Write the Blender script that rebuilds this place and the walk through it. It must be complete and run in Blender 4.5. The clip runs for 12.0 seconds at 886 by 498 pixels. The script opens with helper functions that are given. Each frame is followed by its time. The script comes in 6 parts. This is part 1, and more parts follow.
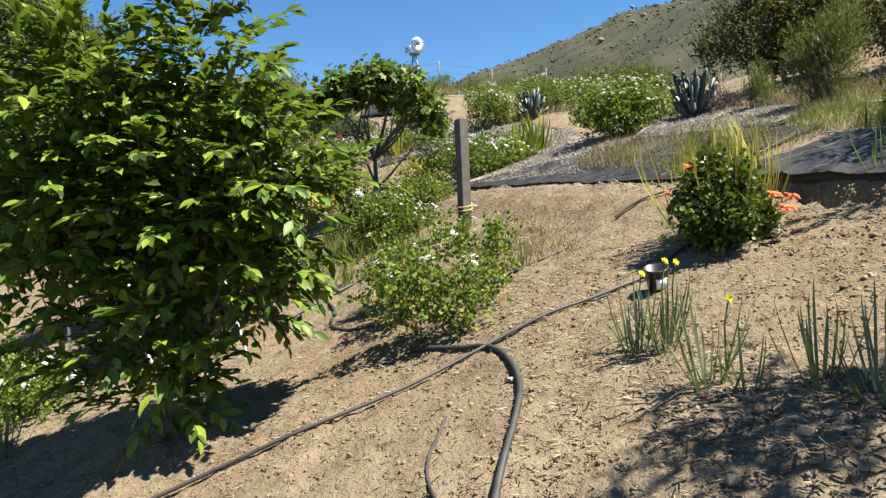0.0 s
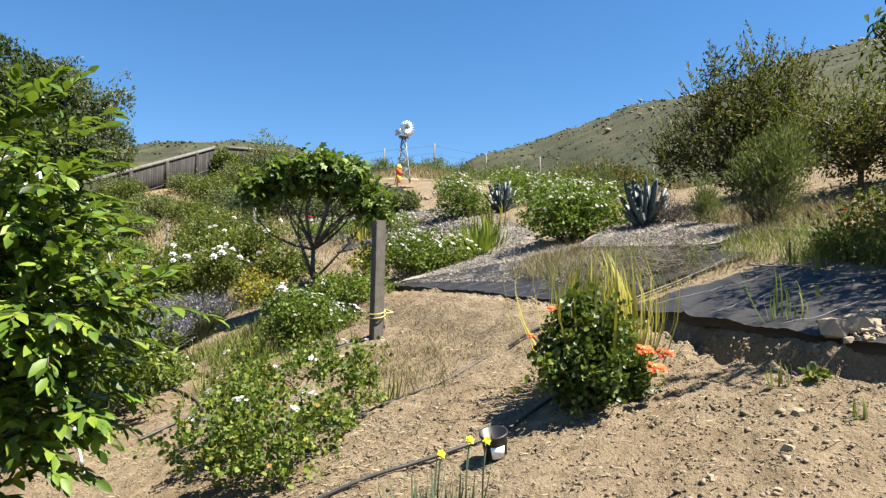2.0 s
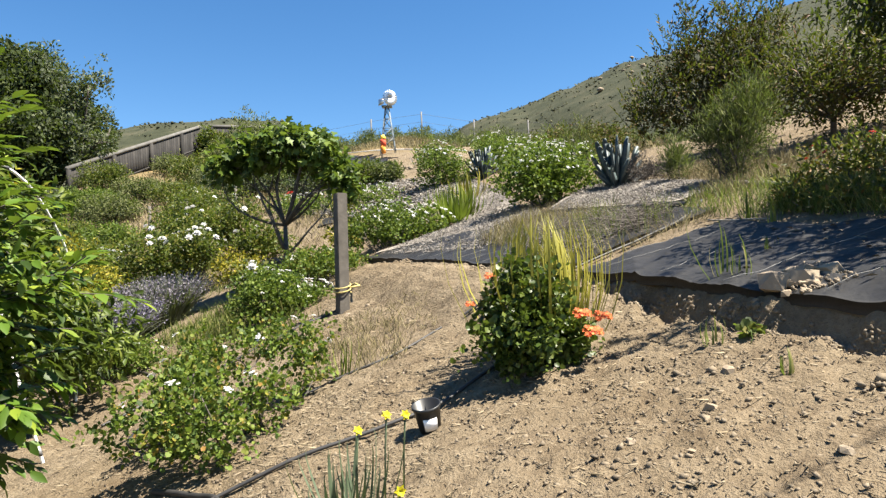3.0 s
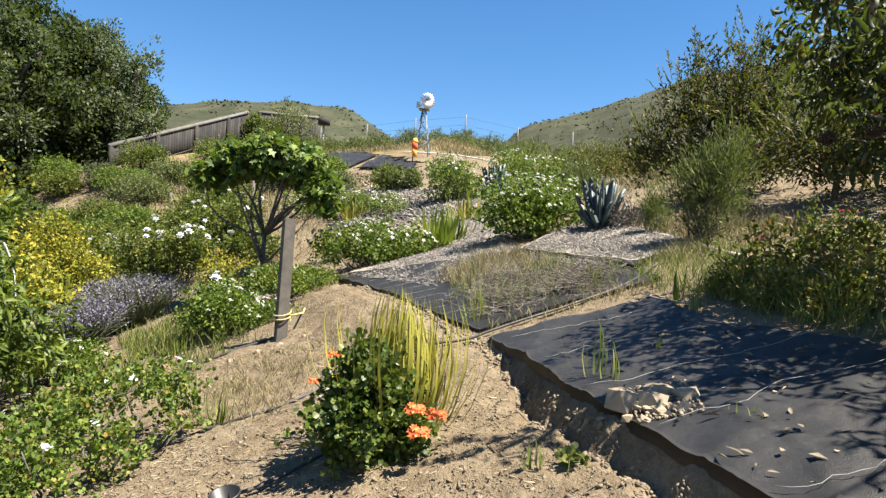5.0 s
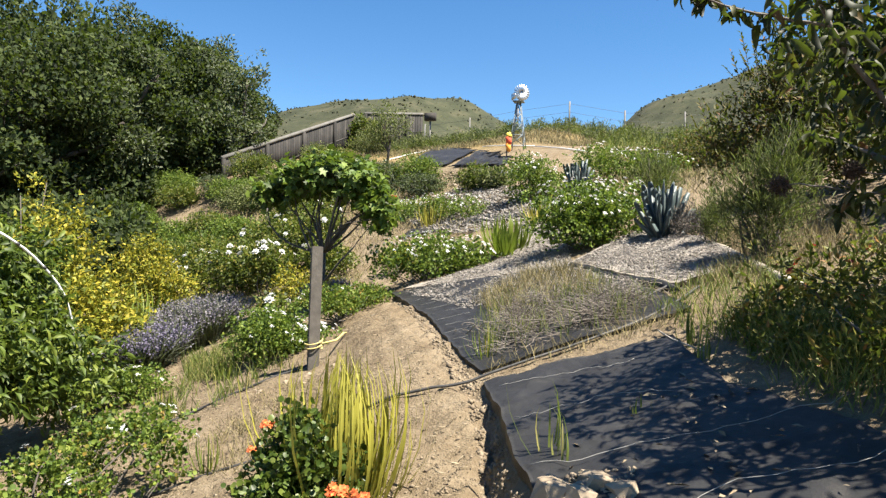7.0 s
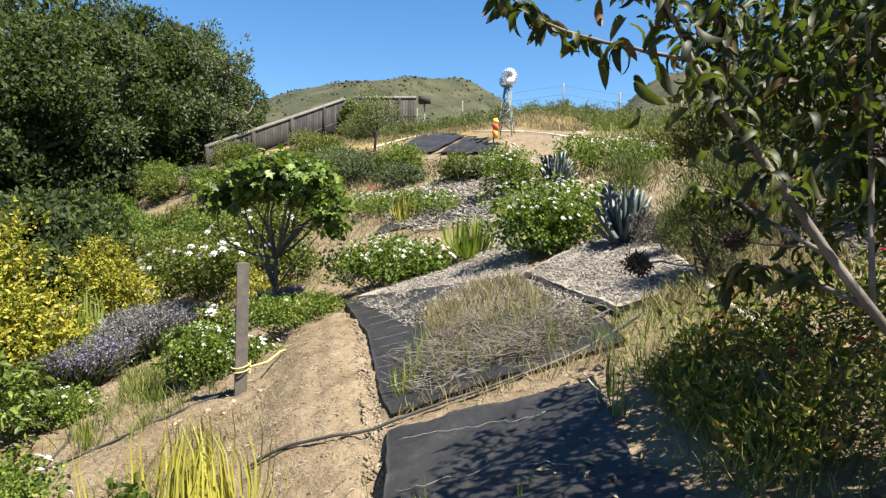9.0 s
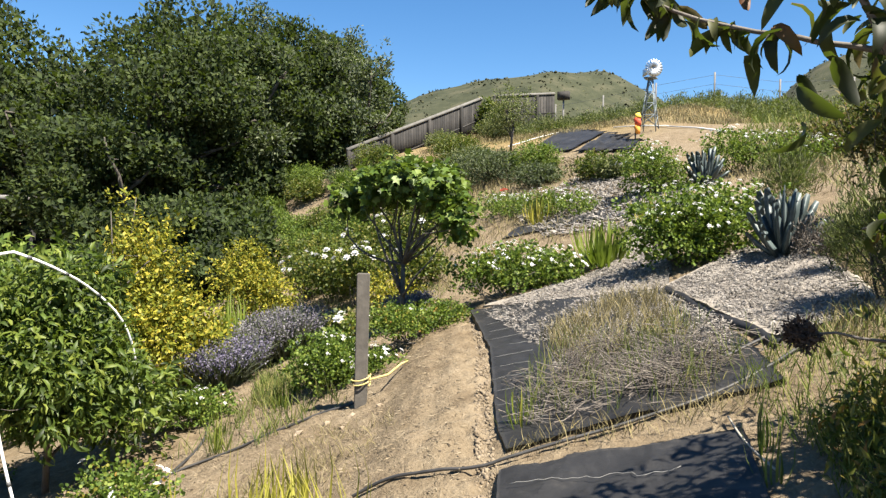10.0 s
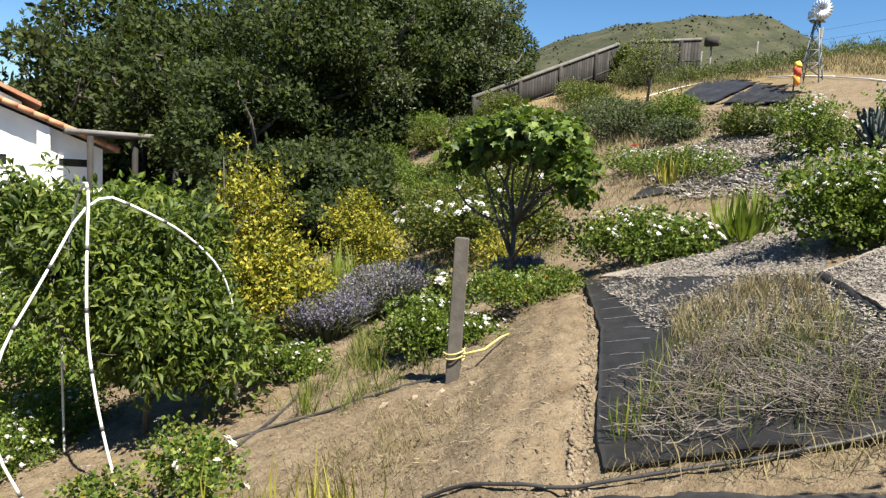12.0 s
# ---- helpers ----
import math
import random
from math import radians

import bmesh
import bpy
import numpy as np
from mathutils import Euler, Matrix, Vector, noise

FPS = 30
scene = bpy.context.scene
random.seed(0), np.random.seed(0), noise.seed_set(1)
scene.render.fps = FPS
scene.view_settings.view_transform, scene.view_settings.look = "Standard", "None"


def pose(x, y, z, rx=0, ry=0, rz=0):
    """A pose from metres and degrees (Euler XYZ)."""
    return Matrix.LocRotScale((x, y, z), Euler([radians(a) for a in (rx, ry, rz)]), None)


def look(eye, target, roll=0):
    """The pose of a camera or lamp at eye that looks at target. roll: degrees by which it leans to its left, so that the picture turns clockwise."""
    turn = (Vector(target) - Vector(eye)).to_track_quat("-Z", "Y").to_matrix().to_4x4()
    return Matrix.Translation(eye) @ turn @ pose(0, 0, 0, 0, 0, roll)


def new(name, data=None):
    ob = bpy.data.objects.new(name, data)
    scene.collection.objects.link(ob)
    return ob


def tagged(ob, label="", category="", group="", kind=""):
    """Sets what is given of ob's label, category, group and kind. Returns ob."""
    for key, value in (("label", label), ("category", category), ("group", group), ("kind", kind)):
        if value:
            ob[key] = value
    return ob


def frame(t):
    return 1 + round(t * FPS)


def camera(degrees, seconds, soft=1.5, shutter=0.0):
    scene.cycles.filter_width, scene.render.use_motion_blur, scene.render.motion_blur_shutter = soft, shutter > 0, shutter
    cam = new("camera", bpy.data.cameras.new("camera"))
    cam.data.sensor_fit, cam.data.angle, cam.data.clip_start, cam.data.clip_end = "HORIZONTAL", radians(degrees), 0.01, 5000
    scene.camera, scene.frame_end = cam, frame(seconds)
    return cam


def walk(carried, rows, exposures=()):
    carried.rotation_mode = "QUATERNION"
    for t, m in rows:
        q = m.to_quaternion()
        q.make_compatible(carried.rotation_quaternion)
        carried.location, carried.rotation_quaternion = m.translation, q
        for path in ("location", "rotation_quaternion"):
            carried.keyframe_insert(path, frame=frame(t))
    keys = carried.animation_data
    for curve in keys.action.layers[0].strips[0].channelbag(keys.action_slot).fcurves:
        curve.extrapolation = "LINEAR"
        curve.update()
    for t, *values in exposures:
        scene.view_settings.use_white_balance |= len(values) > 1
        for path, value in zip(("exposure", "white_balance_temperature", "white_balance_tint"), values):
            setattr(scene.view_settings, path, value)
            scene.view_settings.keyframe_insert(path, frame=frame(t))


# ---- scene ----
cam = camera(66.3, 12.0, soft=1.35)
PATH = [
    (0, (0.256, 0.045, 1.516), (0.191, 2.044, 1.478), -2.9),
    (0.5, (0.51, 0.11, 1.543), (0.334, 2.099, 1.658), 0.1),
    (1, (0.721, 0.157, 1.637), (0.655, 2.147, 1.826), -0.6),
    (1.5, (0.925, 0.293, 1.648), (0.971, 2.28, 1.873), 0.5),
    (2, (1.09, 0.51, 1.812), (1.012, 2.5, 1.995), 0.6),
    (2.5, (1.152, 0.577, 1.828), (0.943, 2.564, 1.906), -1.3),
    (3, (1.404, 0.602, 1.819), (1.325, 2.599, 1.91), -2.2),
    (3.2, (1.535, 0.627, 1.853), (1.473, 2.626, 1.874), -0.5),
    (4.8, (2.158, 0.83, 2.171), (1.922, 2.815, 2.231), 1.7),
    (5, (2.305, 0.857, 2.211), (2.07, 2.842, 2.287), 3.4),
    (5.5, (2.515, 0.897, 2.323), (2.264, 2.878, 2.441), -0.5),
    (6, (2.725, 1.068, 2.388), (2.3, 3.022, 2.397), 0.4),
    (6.5, (2.849, 1.17, 2.491), (2.444, 3.129, 2.474), -1.2),
    (7, (3.045, 1.273, 2.564), (2.452, 3.183, 2.585), 1.6),
    (7.2, (3.099, 1.322, 2.617), (2.561, 3.249, 2.639), 1.6),
    (8.8, (3.374, 1.784, 2.839), (2.816, 3.704, 2.834), 1.1),
    (9, (3.448, 1.856, 2.858), (2.839, 3.761, 2.82), 1.0),
    (9.5, (3.479, 1.943, 2.922), (2.598, 3.737, 2.849), -3.1),
    (10, (3.433, 2.205, 2.965), (2.45, 3.946, 2.911), 1.1),
    (10.5, (3.428, 2.391, 2.994), (2.385, 4.094, 2.871), 2.9),
    (11, (3.394, 2.559, 3.026), (2.218, 4.167, 2.847), 2.7),
    (11.5, (3.303, 2.628, 3.045), (2.045, 4.168, 2.834), 4.0),
    (12, (3.25, 2.76, 3.054), (1.977, 4.287, 2.837), 3.4),
]
EXPOSURES = [(0, 1.83), (1, 1.90), (2, 1.92), (3, 1.90), (5, 1.95), (7, 1.95), (9.5, 1.93), (10.5, 1.84), (11.2, 1.70), (12, 1.63)]
walk(cam, [(t, look(eye, target, roll)) for t, eye, target, roll in PATH], EXPOSURES)

# ---- light ----
SUN_AZ, SUN_EL = radians(-14.0), radians(61.0)
sun_dir = Vector((math.cos(SUN_EL) * math.cos(SUN_AZ), math.cos(SUN_EL) * math.sin(SUN_AZ), math.sin(SUN_EL)))
sun = new("sun", bpy.data.lights.new("sun", "SUN"))
sun.data.energy, sun.data.angle, sun.data.color = 5.0, radians(0.53), (1.0, 0.925, 0.80)
sun.matrix_world = look(sun_dir * 60, (0, 0, 0))
world = bpy.data.worlds.new("sky")
scene.world = world
world.use_nodes = True
wn, wl = world.node_tree.nodes, world.node_tree.links
sky = wn.new("ShaderNodeTexSky")
sky.sky_type, sky.sun_disc = "NISHITA", False
sky.sun_elevation, sky.sun_rotation = SUN_EL, radians(90.0) - SUN_AZ
sky.air_density, sky.dust_density, sky.ozone_density, sky.altitude = 1.0, 0.0, 2.0, 800.0
tone = wn.new("ShaderNodeHueSaturation")
tone.inputs["Saturation"].default_value = 1.27
wl.new(sky.outputs[0], tone.inputs["Color"])
wl.new(tone.outputs[0], wn["Background"].inputs[0])
wn["Background"].inputs[1].default_value = 0.051

# ---- materials ----


def material(name):
    m = bpy.data.materials.new(name)
    m.use_nodes = True
    return m, m.node_tree.nodes, m.node_tree.links, m.node_tree.nodes["Principled BSDF"]


def ramp(nodes, stops):
    r = nodes.new("ShaderNodeValToRGB")
    while len(r.color_ramp.elements) < len(stops):
        r.color_ramp.elements.new(0.5)
    for e, (p, c) in zip(r.color_ramp.elements, stops):
        e.position, e.color = p, (*c, 1)
    return r


def noise_tex(nodes, links, scale, detail=4.0, rough=0.6, coords="Position"):
    g = nodes.new("ShaderNodeNewGeometry") if coords == "Position" else nodes.new("ShaderNodeTexCoord")
    n = nodes.new("ShaderNodeTexNoise")
    n.inputs["Scale"].default_value, n.inputs["Detail"].default_value, n.inputs["Roughness"].default_value = scale, detail, rough
    links.new(g.outputs[coords], n.inputs["Vector"])
    return n


def mix(nodes, links, fac, a, b, mode="MIX"):
    m = nodes.new("ShaderNodeMix")
    m.data_type, m.blend_type = "RGBA", mode
    for k, v in ((0, fac), (6, a), (7, b)):
        if isinstance(v, (int, float)):
            m.inputs[k].default_value = v
        elif isinstance(v, tuple):
            m.inputs[k].default_value = (*v, 1)
        else:
            links.new(v, m.inputs[k])
    return m.outputs[2]


def bump(nodes, links, bsdf, height, strength, distance):
    b = nodes.new("ShaderNodeBump")
    b.inputs["Strength"].default_value, b.inputs["Distance"].default_value = strength, distance
    links.new(height, b.inputs["Height"])
    links.new(b.outputs[0], bsdf.inputs["Normal"])


def leaf_mat(name, stops, rough=0.5, through_light=0.26, tint=(0.21, 0.31, 0.028)):
    """Foliage: every leaf its own shade, a little light passing through it."""
    m, n, l, b = material(name)
    g = n.new("ShaderNodeNewGeometry")
    stops = [(stops[0][0], tuple(0.6 * v for v in stops[0][1])), *((p, (min(c[0] * 1.48, 0.9), min(c[1] * 1.42, 0.9), c[2] * 1.2) if c[1] > c[2] * 1.6 else c) for p, c in stops[1:])]
    r = ramp(n, stops)
    l.new(g.outputs["Random Per Island"], r.inputs[0])
    t = noise_tex(n, l, 3.0, 2.0)
    col = mix(n, l, 0.5, r.outputs[0], mix(n, l, t.outputs[0], r.outputs[0], (0.55, 0.6, 0.4), "MULTIPLY"))
    l.new(col, b.inputs["Base Color"])
    b.inputs["Roughness"].default_value = min(rough + 0.08, 1.0)
    b.inputs["Specular IOR Level"].default_value = 0.3
    tr = n.new("ShaderNodeBsdfTranslucent")
    l.new(mix(n, l, 0.55, col, tint), tr.inputs[0])
    ms = n.new("ShaderNodeMixShader")
    ms.inputs[0].default_value = through_light
    l.new(b.outputs[0], ms.inputs[1])
    l.new(tr.outputs[0], ms.inputs[2])
    l.new(ms.outputs[0], n["Material Output"].inputs[0])
    return m


def plain_mat(name, a, b_col, scale, rough=0.8, metal=0.0, bump_s=0.0, bump_d=0.01, island=0.0, detail=5.0, by_object=False):
    m, n, l, b = material(name)
    t = noise_tex(n, l, scale, detail)
    r = ramp(n, [(0.3, a), (0.7, b_col)])
    l.new(t.outputs[0], r.inputs[0])
    col = r.outputs[0]
    if island:
        g = n.new("ShaderNodeObjectInfo" if by_object else "ShaderNodeNewGeometry")
        r2 = ramp(n, [(0.0, (1 - island,) * 3), (1.0, (1.0, 1.0, 1.0))])
        l.new(g.outputs["Random" if by_object else "Random Per Island"], r2.inputs[0])
        col = mix(n, l, 1.0, col, r2.outputs[0], "MULTIPLY")
    l.new(col, b.inputs["Base Color"])
    b.inputs["Roughness"].default_value, b.inputs["Metallic"].default_value = rough, metal
    if bump_s:
        t2 = noise_tex(n, l, scale * 4, 6.0)
        bump(n, l, b, t2.outputs[0], bump_s, bump_d)
    return m


def ground_mat():
    """Sandy garden soil; up the hill dry grass over soil; beyond the crest chaparral."""
    m, n, l, b = material("hillside_soil")
    big, mid, fine = noise_tex(n, l, 0.7, 5.0), noise_tex(n, l, 6.0, 6.0, 0.7), noise_tex(n, l, 60.0, 4.0, 0.7)
    s1 = ramp(n, [(0.28, (0.11, 0.0827, 0.0537)), (0.5, (0.18, 0.142, 0.095)), (0.72, (0.238, 0.193, 0.134))])
    l.new(mid.outputs[0], s1.inputs[0])
    s2 = ramp(n, [(0.28, (0.66, 0.63, 0.58)), (0.55, (1.0, 1.0, 1.0))])
    l.new(fine.outputs[0], s2.inputs[0])
    soil = mix(n, l, 0.8, s1.outputs[0], s2.outputs[0], "MULTIPLY")
    s3 = ramp(n, [(0.35, (0.80, 0.76, 0.70)), (0.6, (1.0, 1.0, 1.0))])
    l.new(big.outputs[0], s3.inputs[0])
    soil = mix(n, l, 0.8, soil, s3.outputs[0], "MULTIPLY")
    g = n.new("ShaderNodeNewGeometry")
    sep = n.new("ShaderNodeSeparateXYZ")
    l.new(g.outputs["Position"], sep.inputs[0])

    def band(sock, lo, hi, wob):
        mr = n.new("ShaderNodeMapRange")
        mr.inputs["From Min"].default_value, mr.inputs["From Max"].default_value = lo, hi
        add = n.new("ShaderNodeMath")
        add.operation = "MULTIPLY_ADD"
        l.new(big.outputs[0], add.inputs[0])
        add.inputs[1].default_value = wob
        l.new(sock, add.inputs[2])
        l.new(add.outputs[0], mr.inputs[0])
        return mr.outputs[0]
    grass = ramp(n, [(0.3, (0.0767, 0.0718, 0.0287)), (0.5, (0.172, 0.125, 0.0526)), (0.7, (0.239, 0.172, 0.0817))])
    l.new(noise_tex(n, l, 1.6, 7.0, 0.75).outputs[0], grass.inputs[0])
    col = mix(n, l, band(sep.outputs[1], 24.0, 30.0, 6.0), soil, grass.outputs[0])
    chap = ramp(n, [(0.34, (0.0214, 0.0253, 0.014)), (0.5, (0.0385, 0.0423, 0.0238)), (0.68, (0.0686, 0.0648, 0.0403))])
    l.new(noise_tex(n, l, 0.22, 9.0, 0.75).outputs[0], chap.inputs[0])
    col = mix(n, l, band(sep.outputs[1], 40.0, 48.0, 6.0), col, chap.outputs[0])
    l.new(col, b.inputs["Base Color"])
    b.inputs["Roughness"].default_value = 0.95
    b.inputs["Specular IOR Level"].default_value = 0.15
    crumb = noise_tex(n, l, 22.0, 5.0, 0.7)
    bump(n, l, b, mix(n, l, 0.5, crumb.outputs[0], mix(n, l, 0.5, mid.outputs[0], fine.outputs[0])), 0.95, 0.05)
    return m


SOIL = ground_mat()
CLOD = plain_mat("soil_clod", (0.145, 0.109, 0.0704), (0.242, 0.194, 0.134), 9.0, 0.95, bump_s=0.5, island=0.35)
LITTER = plain_mat("brown_leaf_litter", (0.0704, 0.0507, 0.0338), (0.183, 0.141, 0.0986), 6.0, 0.9, island=0.6)
ROCK = plain_mat("field_stone", (0.197, 0.15, 0.102), (0.299, 0.24, 0.167), 7.0, 0.9, bump_s=0.5, island=0.35)
STRAW = plain_mat("straw_bits", (0.192, 0.143, 0.0817), (0.297, 0.249, 0.172), 5.0, 0.9, island=0.5)
MULCH = plain_mat("grey_wood_chips", (0.217, 0.194, 0.171), (0.372, 0.341, 0.304), 6.0, 0.9, island=0.6)
MULCH_BED = plain_mat("weathered_mulch_bed", (0.153, 0.132, 0.11), (0.259, 0.23, 0.196), 14.0, 0.95, bump_s=0.9, bump_d=0.02)
TWIG = plain_mat("dead_twigs", (0.0959, 0.0767, 0.0622), (0.22, 0.192, 0.163), 4.0, 0.9, island=0.5)
DRYGRASS = leaf_mat("dry_grass", [(0.0, (0.0906, 0.0859, 0.0431)), (0.5, (0.172, 0.146, 0.0817)), (1.0, (0.249, 0.21, 0.134))], 0.8, 0.18, (0.216, 0.181, 0.106))
GREENGRASS = leaf_mat("wild_grass", [(0.0, (0.0479, 0.0767, 0.0192)), (0.6, (0.0959, 0.12, 0.0335)), (1.0, (0.181, 0.163, 0.0718))], 0.6, 0.3)
POSTWOOD = plain_mat("weathered_post_wood", (0.0653, 0.0575, 0.0479), (0.114, 0.101, 0.0845), 12.0, 0.9, bump_s=0.4, bump_d=0.006)
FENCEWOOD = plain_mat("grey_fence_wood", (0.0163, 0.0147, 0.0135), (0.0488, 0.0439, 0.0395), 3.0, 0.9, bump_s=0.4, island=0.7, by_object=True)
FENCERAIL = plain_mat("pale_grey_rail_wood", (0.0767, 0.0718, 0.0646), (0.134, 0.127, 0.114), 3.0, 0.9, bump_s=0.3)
BARK = plain_mat("bark", (0.0431, 0.0359, 0.0287), (0.106, 0.0906, 0.0767), 14.0, 0.9, bump_s=0.7, bump_d=0.01)
PALEBARK = plain_mat("pale_bark", (0.0431, 0.0359, 0.0297), (0.163, 0.143, 0.125), 10.0, 0.85, bump_s=0.5, bump_d=0.006)
PVC = plain_mat("white_pvc_pipe", (0.74, 0.74, 0.72), (0.84, 0.84, 0.82), 8.0, 0.4)
TAPE = plain_mat("dark_tape", (0.05, 0.05, 0.055), (0.10, 0.10, 0.10), 8.0, 0.6)
HOSE = plain_mat("black_poly_hose", (0.0143, 0.0143, 0.0153), (0.0431, 0.0407, 0.0383), 9.0, 0.6, bump_s=0.1)
FABRIC_EDGE = plain_mat("fabric_edge", (0.00479, 0.00479, 0.00575), (0.0143, 0.0143, 0.0158), 10.0, 0.7)
POT = plain_mat("black_nursery_pot", (0.00718, 0.00718, 0.00767), (0.0192, 0.0192, 0.0192), 10.0, 0.45)
PAPER = plain_mat("white_label", (0.72, 0.72, 0.72), (0.82, 0.82, 0.82), 30.0, 0.6)
STEEL = plain_mat("galvanised_steel", (0.52, 0.54, 0.56), (0.72, 0.74, 0.76), 6.0, 0.35, 0.8)
PAINTBLUE = plain_mat("blue_grey_paint", (0.106, 0.134, 0.153), (0.163, 0.192, 0.21), 6.0, 0.5)
ORANGE = plain_mat("orange_cloth", (0.80, 0.24, 0.03), (0.90, 0.36, 0.05), 6.0, 0.8)
YELLOW = plain_mat("yellow_cloth", (0.85, 0.58, 0.05), (0.92, 0.70, 0.10), 6.0, 0.8)
RED = plain_mat("red_cloth", (0.55, 0.06, 0.03), (0.70, 0.10, 0.04), 6.0, 0.8)
STUCCO = plain_mat("white_stucco", (0.76, 0.76, 0.74), (0.84, 0.84, 0.82), 3.0, 0.9, bump_s=0.25, bump_d=0.01)
ROOFTILE = plain_mat("clay_roof_tile", (0.36, 0.15, 0.075), (0.56, 0.29, 0.165), 3.0, 0.8, island=0.35)
FASCIA = plain_mat("grey_fascia", (0.106, 0.1, 0.0959), (0.163, 0.158, 0.153), 5.0, 0.8)
TIMBER = plain_mat("bleached_timber", (0.22, 0.192, 0.153), (0.316, 0.287, 0.239), 5.0, 0.85, bump_s=0.3)
DARKGLASS = plain_mat("dark_window_glass", (0.012, 0.014, 0.017), (0.03, 0.032, 0.036), 4.0, 0.06)
WIRE = plain_mat("fence_wire", (0.12, 0.12, 0.12), (0.192, 0.192, 0.192), 5.0, 0.5, 0.6)


def fabric_mat():
    """Black woven landscape fabric with dust on it."""
    m, n, l, b = material("black_weed_fabric")
    dust = noise_tex(n, l, 2.2, 7.0, 0.7)
    r = ramp(n, [(0.36, (0.0125, 0.0123, 0.0126)), (0.58, (0.0215, 0.021, 0.021)), (0.76, (0.062, 0.056, 0.049))])
    l.new(dust.outputs[0], r.inputs[0])
    l.new(r.outputs[0], b.inputs["Base Color"])
    b.inputs["Roughness"].default_value = 0.55
    b.inputs["Specular IOR Level"].default_value = 0.3
    weave = noise_tex(n, l, 260.0, 2.0)
    soft = noise_tex(n, l, 14.0, 5.0)
    bump(n, l, b, mix(n, l, 0.75, weave.outputs[0], soft.outputs[0]), 0.45, 0.02)
    return m


FABRIC = fabric_mat()
THREAD = plain_mat("pale_woven_thread", (0.164, 0.158, 0.147), (0.251, 0.246, 0.229), 9.0, 0.8)
FUCHSIA = leaf_mat("olive_red_shrub_leaves", [(0.0, (0.0319, 0.0418, 0.0112)), (0.5, (0.0747, 0.0873, 0.0193)), (0.85, (0.135, 0.114, 0.0297)), (1.0, (0.156, 0.0648, 0.0223))], 0.5, 0.24)
PLUM = leaf_mat("plum_leaves", [(0.0, (0.0243, 0.0534, 0.00648)), (0.55, (0.0551, 0.105, 0.0121)), (1.0, (0.143, 0.187, 0.0248))], 0.42, 0.26)
PEACH = leaf_mat("peach_leaves", [(0.0, (0.0239, 0.0431, 0.00859)), (0.6, (0.0551, 0.0859, 0.0167)), (1.0, (0.114, 0.139, 0.0287))], 0.45, 0.3)
FIG = leaf_mat("fig_leaves", [(0.0, (0.0228, 0.044, 0.00832)), (0.6, (0.0506, 0.0879, 0.0155)), (1.0, (0.121, 0.161, 0.0414))], 0.42, 0.25)
LANTANA = leaf_mat("geranium_leaves", [(0.0, (0.0358, 0.0715, 0.0116)), (0.6, (0.0743, 0.119, 0.0211)), (1.0, (0.131, 0.16, 0.0316))], 0.55, 0.3)
LANTANA_Y = leaf_mat("yellowing_geranium_leaves", [(0.0, (0.0407, 0.0671, 0.012)), (0.5, (0.0859, 0.113, 0.0216)), (0.8, (0.163, 0.143, 0.0287)), (1.0, (0.192, 0.11, 0.0335))], 0.55, 0.3)
DARKLEAF = leaf_mat("glossy_dark_leaves", [(0.0, (0.0192, 0.0359, 0.00767)), (0.6, (0.0407, 0.0671, 0.0125)), (1.0, (0.0906, 0.11, 0.0287))], 0.35, 0.2)
ROSE = leaf_mat("rose_leaves", [(0.0, (0.0312, 0.0479, 0.00959)), (0.6, (0.0598, 0.0838, 0.0143)), (1.0, (0.12, 0.106, 0.0239))], 0.45, 0.28)
GOLD = leaf_mat("golden_leaves", [(0.0, (0.066, 0.0968, 0.0123)), (0.4, (0.119, 0.141, 0.0167)), (0.75, (0.207, 0.189, 0.022)), (1.0, (0.29, 0.246, 0.0396))], 0.5, 0.32, (0.29, 0.264, 0.022))
OAK = leaf_mat("oak_leaves", [(0.0, (0.0088, 0.0158, 0.00528)), (0.55, (0.0202, 0.0334, 0.00924)), (1.0, (0.037, 0.0493, 0.0132))], 0.75, 0.16)
OAKGREY = leaf_mat("grey_green_leaves", [(0.0, (0.0239, 0.0359, 0.0216)), (0.6, (0.0479, 0.0622, 0.0359)), (1.0, (0.0859, 0.1, 0.0622))], 0.55, 0.2)
SUMAC = leaf_mat("sumac_leaves", [(0.0, (0.00889, 0.0134, 0.00415)), (0.6, (0.0208, 0.0268, 0.00773)), (0.93, (0.0532, 0.0563, 0.0208)), (1.0, (0.0711, 0.0238, 0.00889))], 0.5, 0.2)
SUMAC_RED = leaf_mat("reddish_sumac_leaves", [(0.0, (0.0193, 0.0223, 0.00594)), (0.5, (0.0445, 0.0445, 0.0101)), (0.85, (0.0803, 0.0563, 0.0149)), (1.0, (0.0889, 0.0326, 0.0119))], 0.6, 0.18)
BROOM = leaf_mat("grey_green_broom", [(0.0, (0.0407, 0.0526, 0.0239)), (0.6, (0.0817, 0.0959, 0.0431)), (1.0, (0.139, 0.149, 0.0817))], 0.7, 0.25)
AGAVE = plain_mat("blue_agave_leaf", (0.0414, 0.0603, 0.0619), (0.0722, 0.095, 0.095), 5.0, 0.5, island=0.25)
STRAP = leaf_mat("variegated_strap_leaves", [(0.0, (0.0718, 0.1, 0.0143)), (0.4, (0.172, 0.178, 0.0263)), (1.0, (0.316, 0.273, 0.0718))], 0.45, 0.3, (0.287, 0.263, 0.0479))
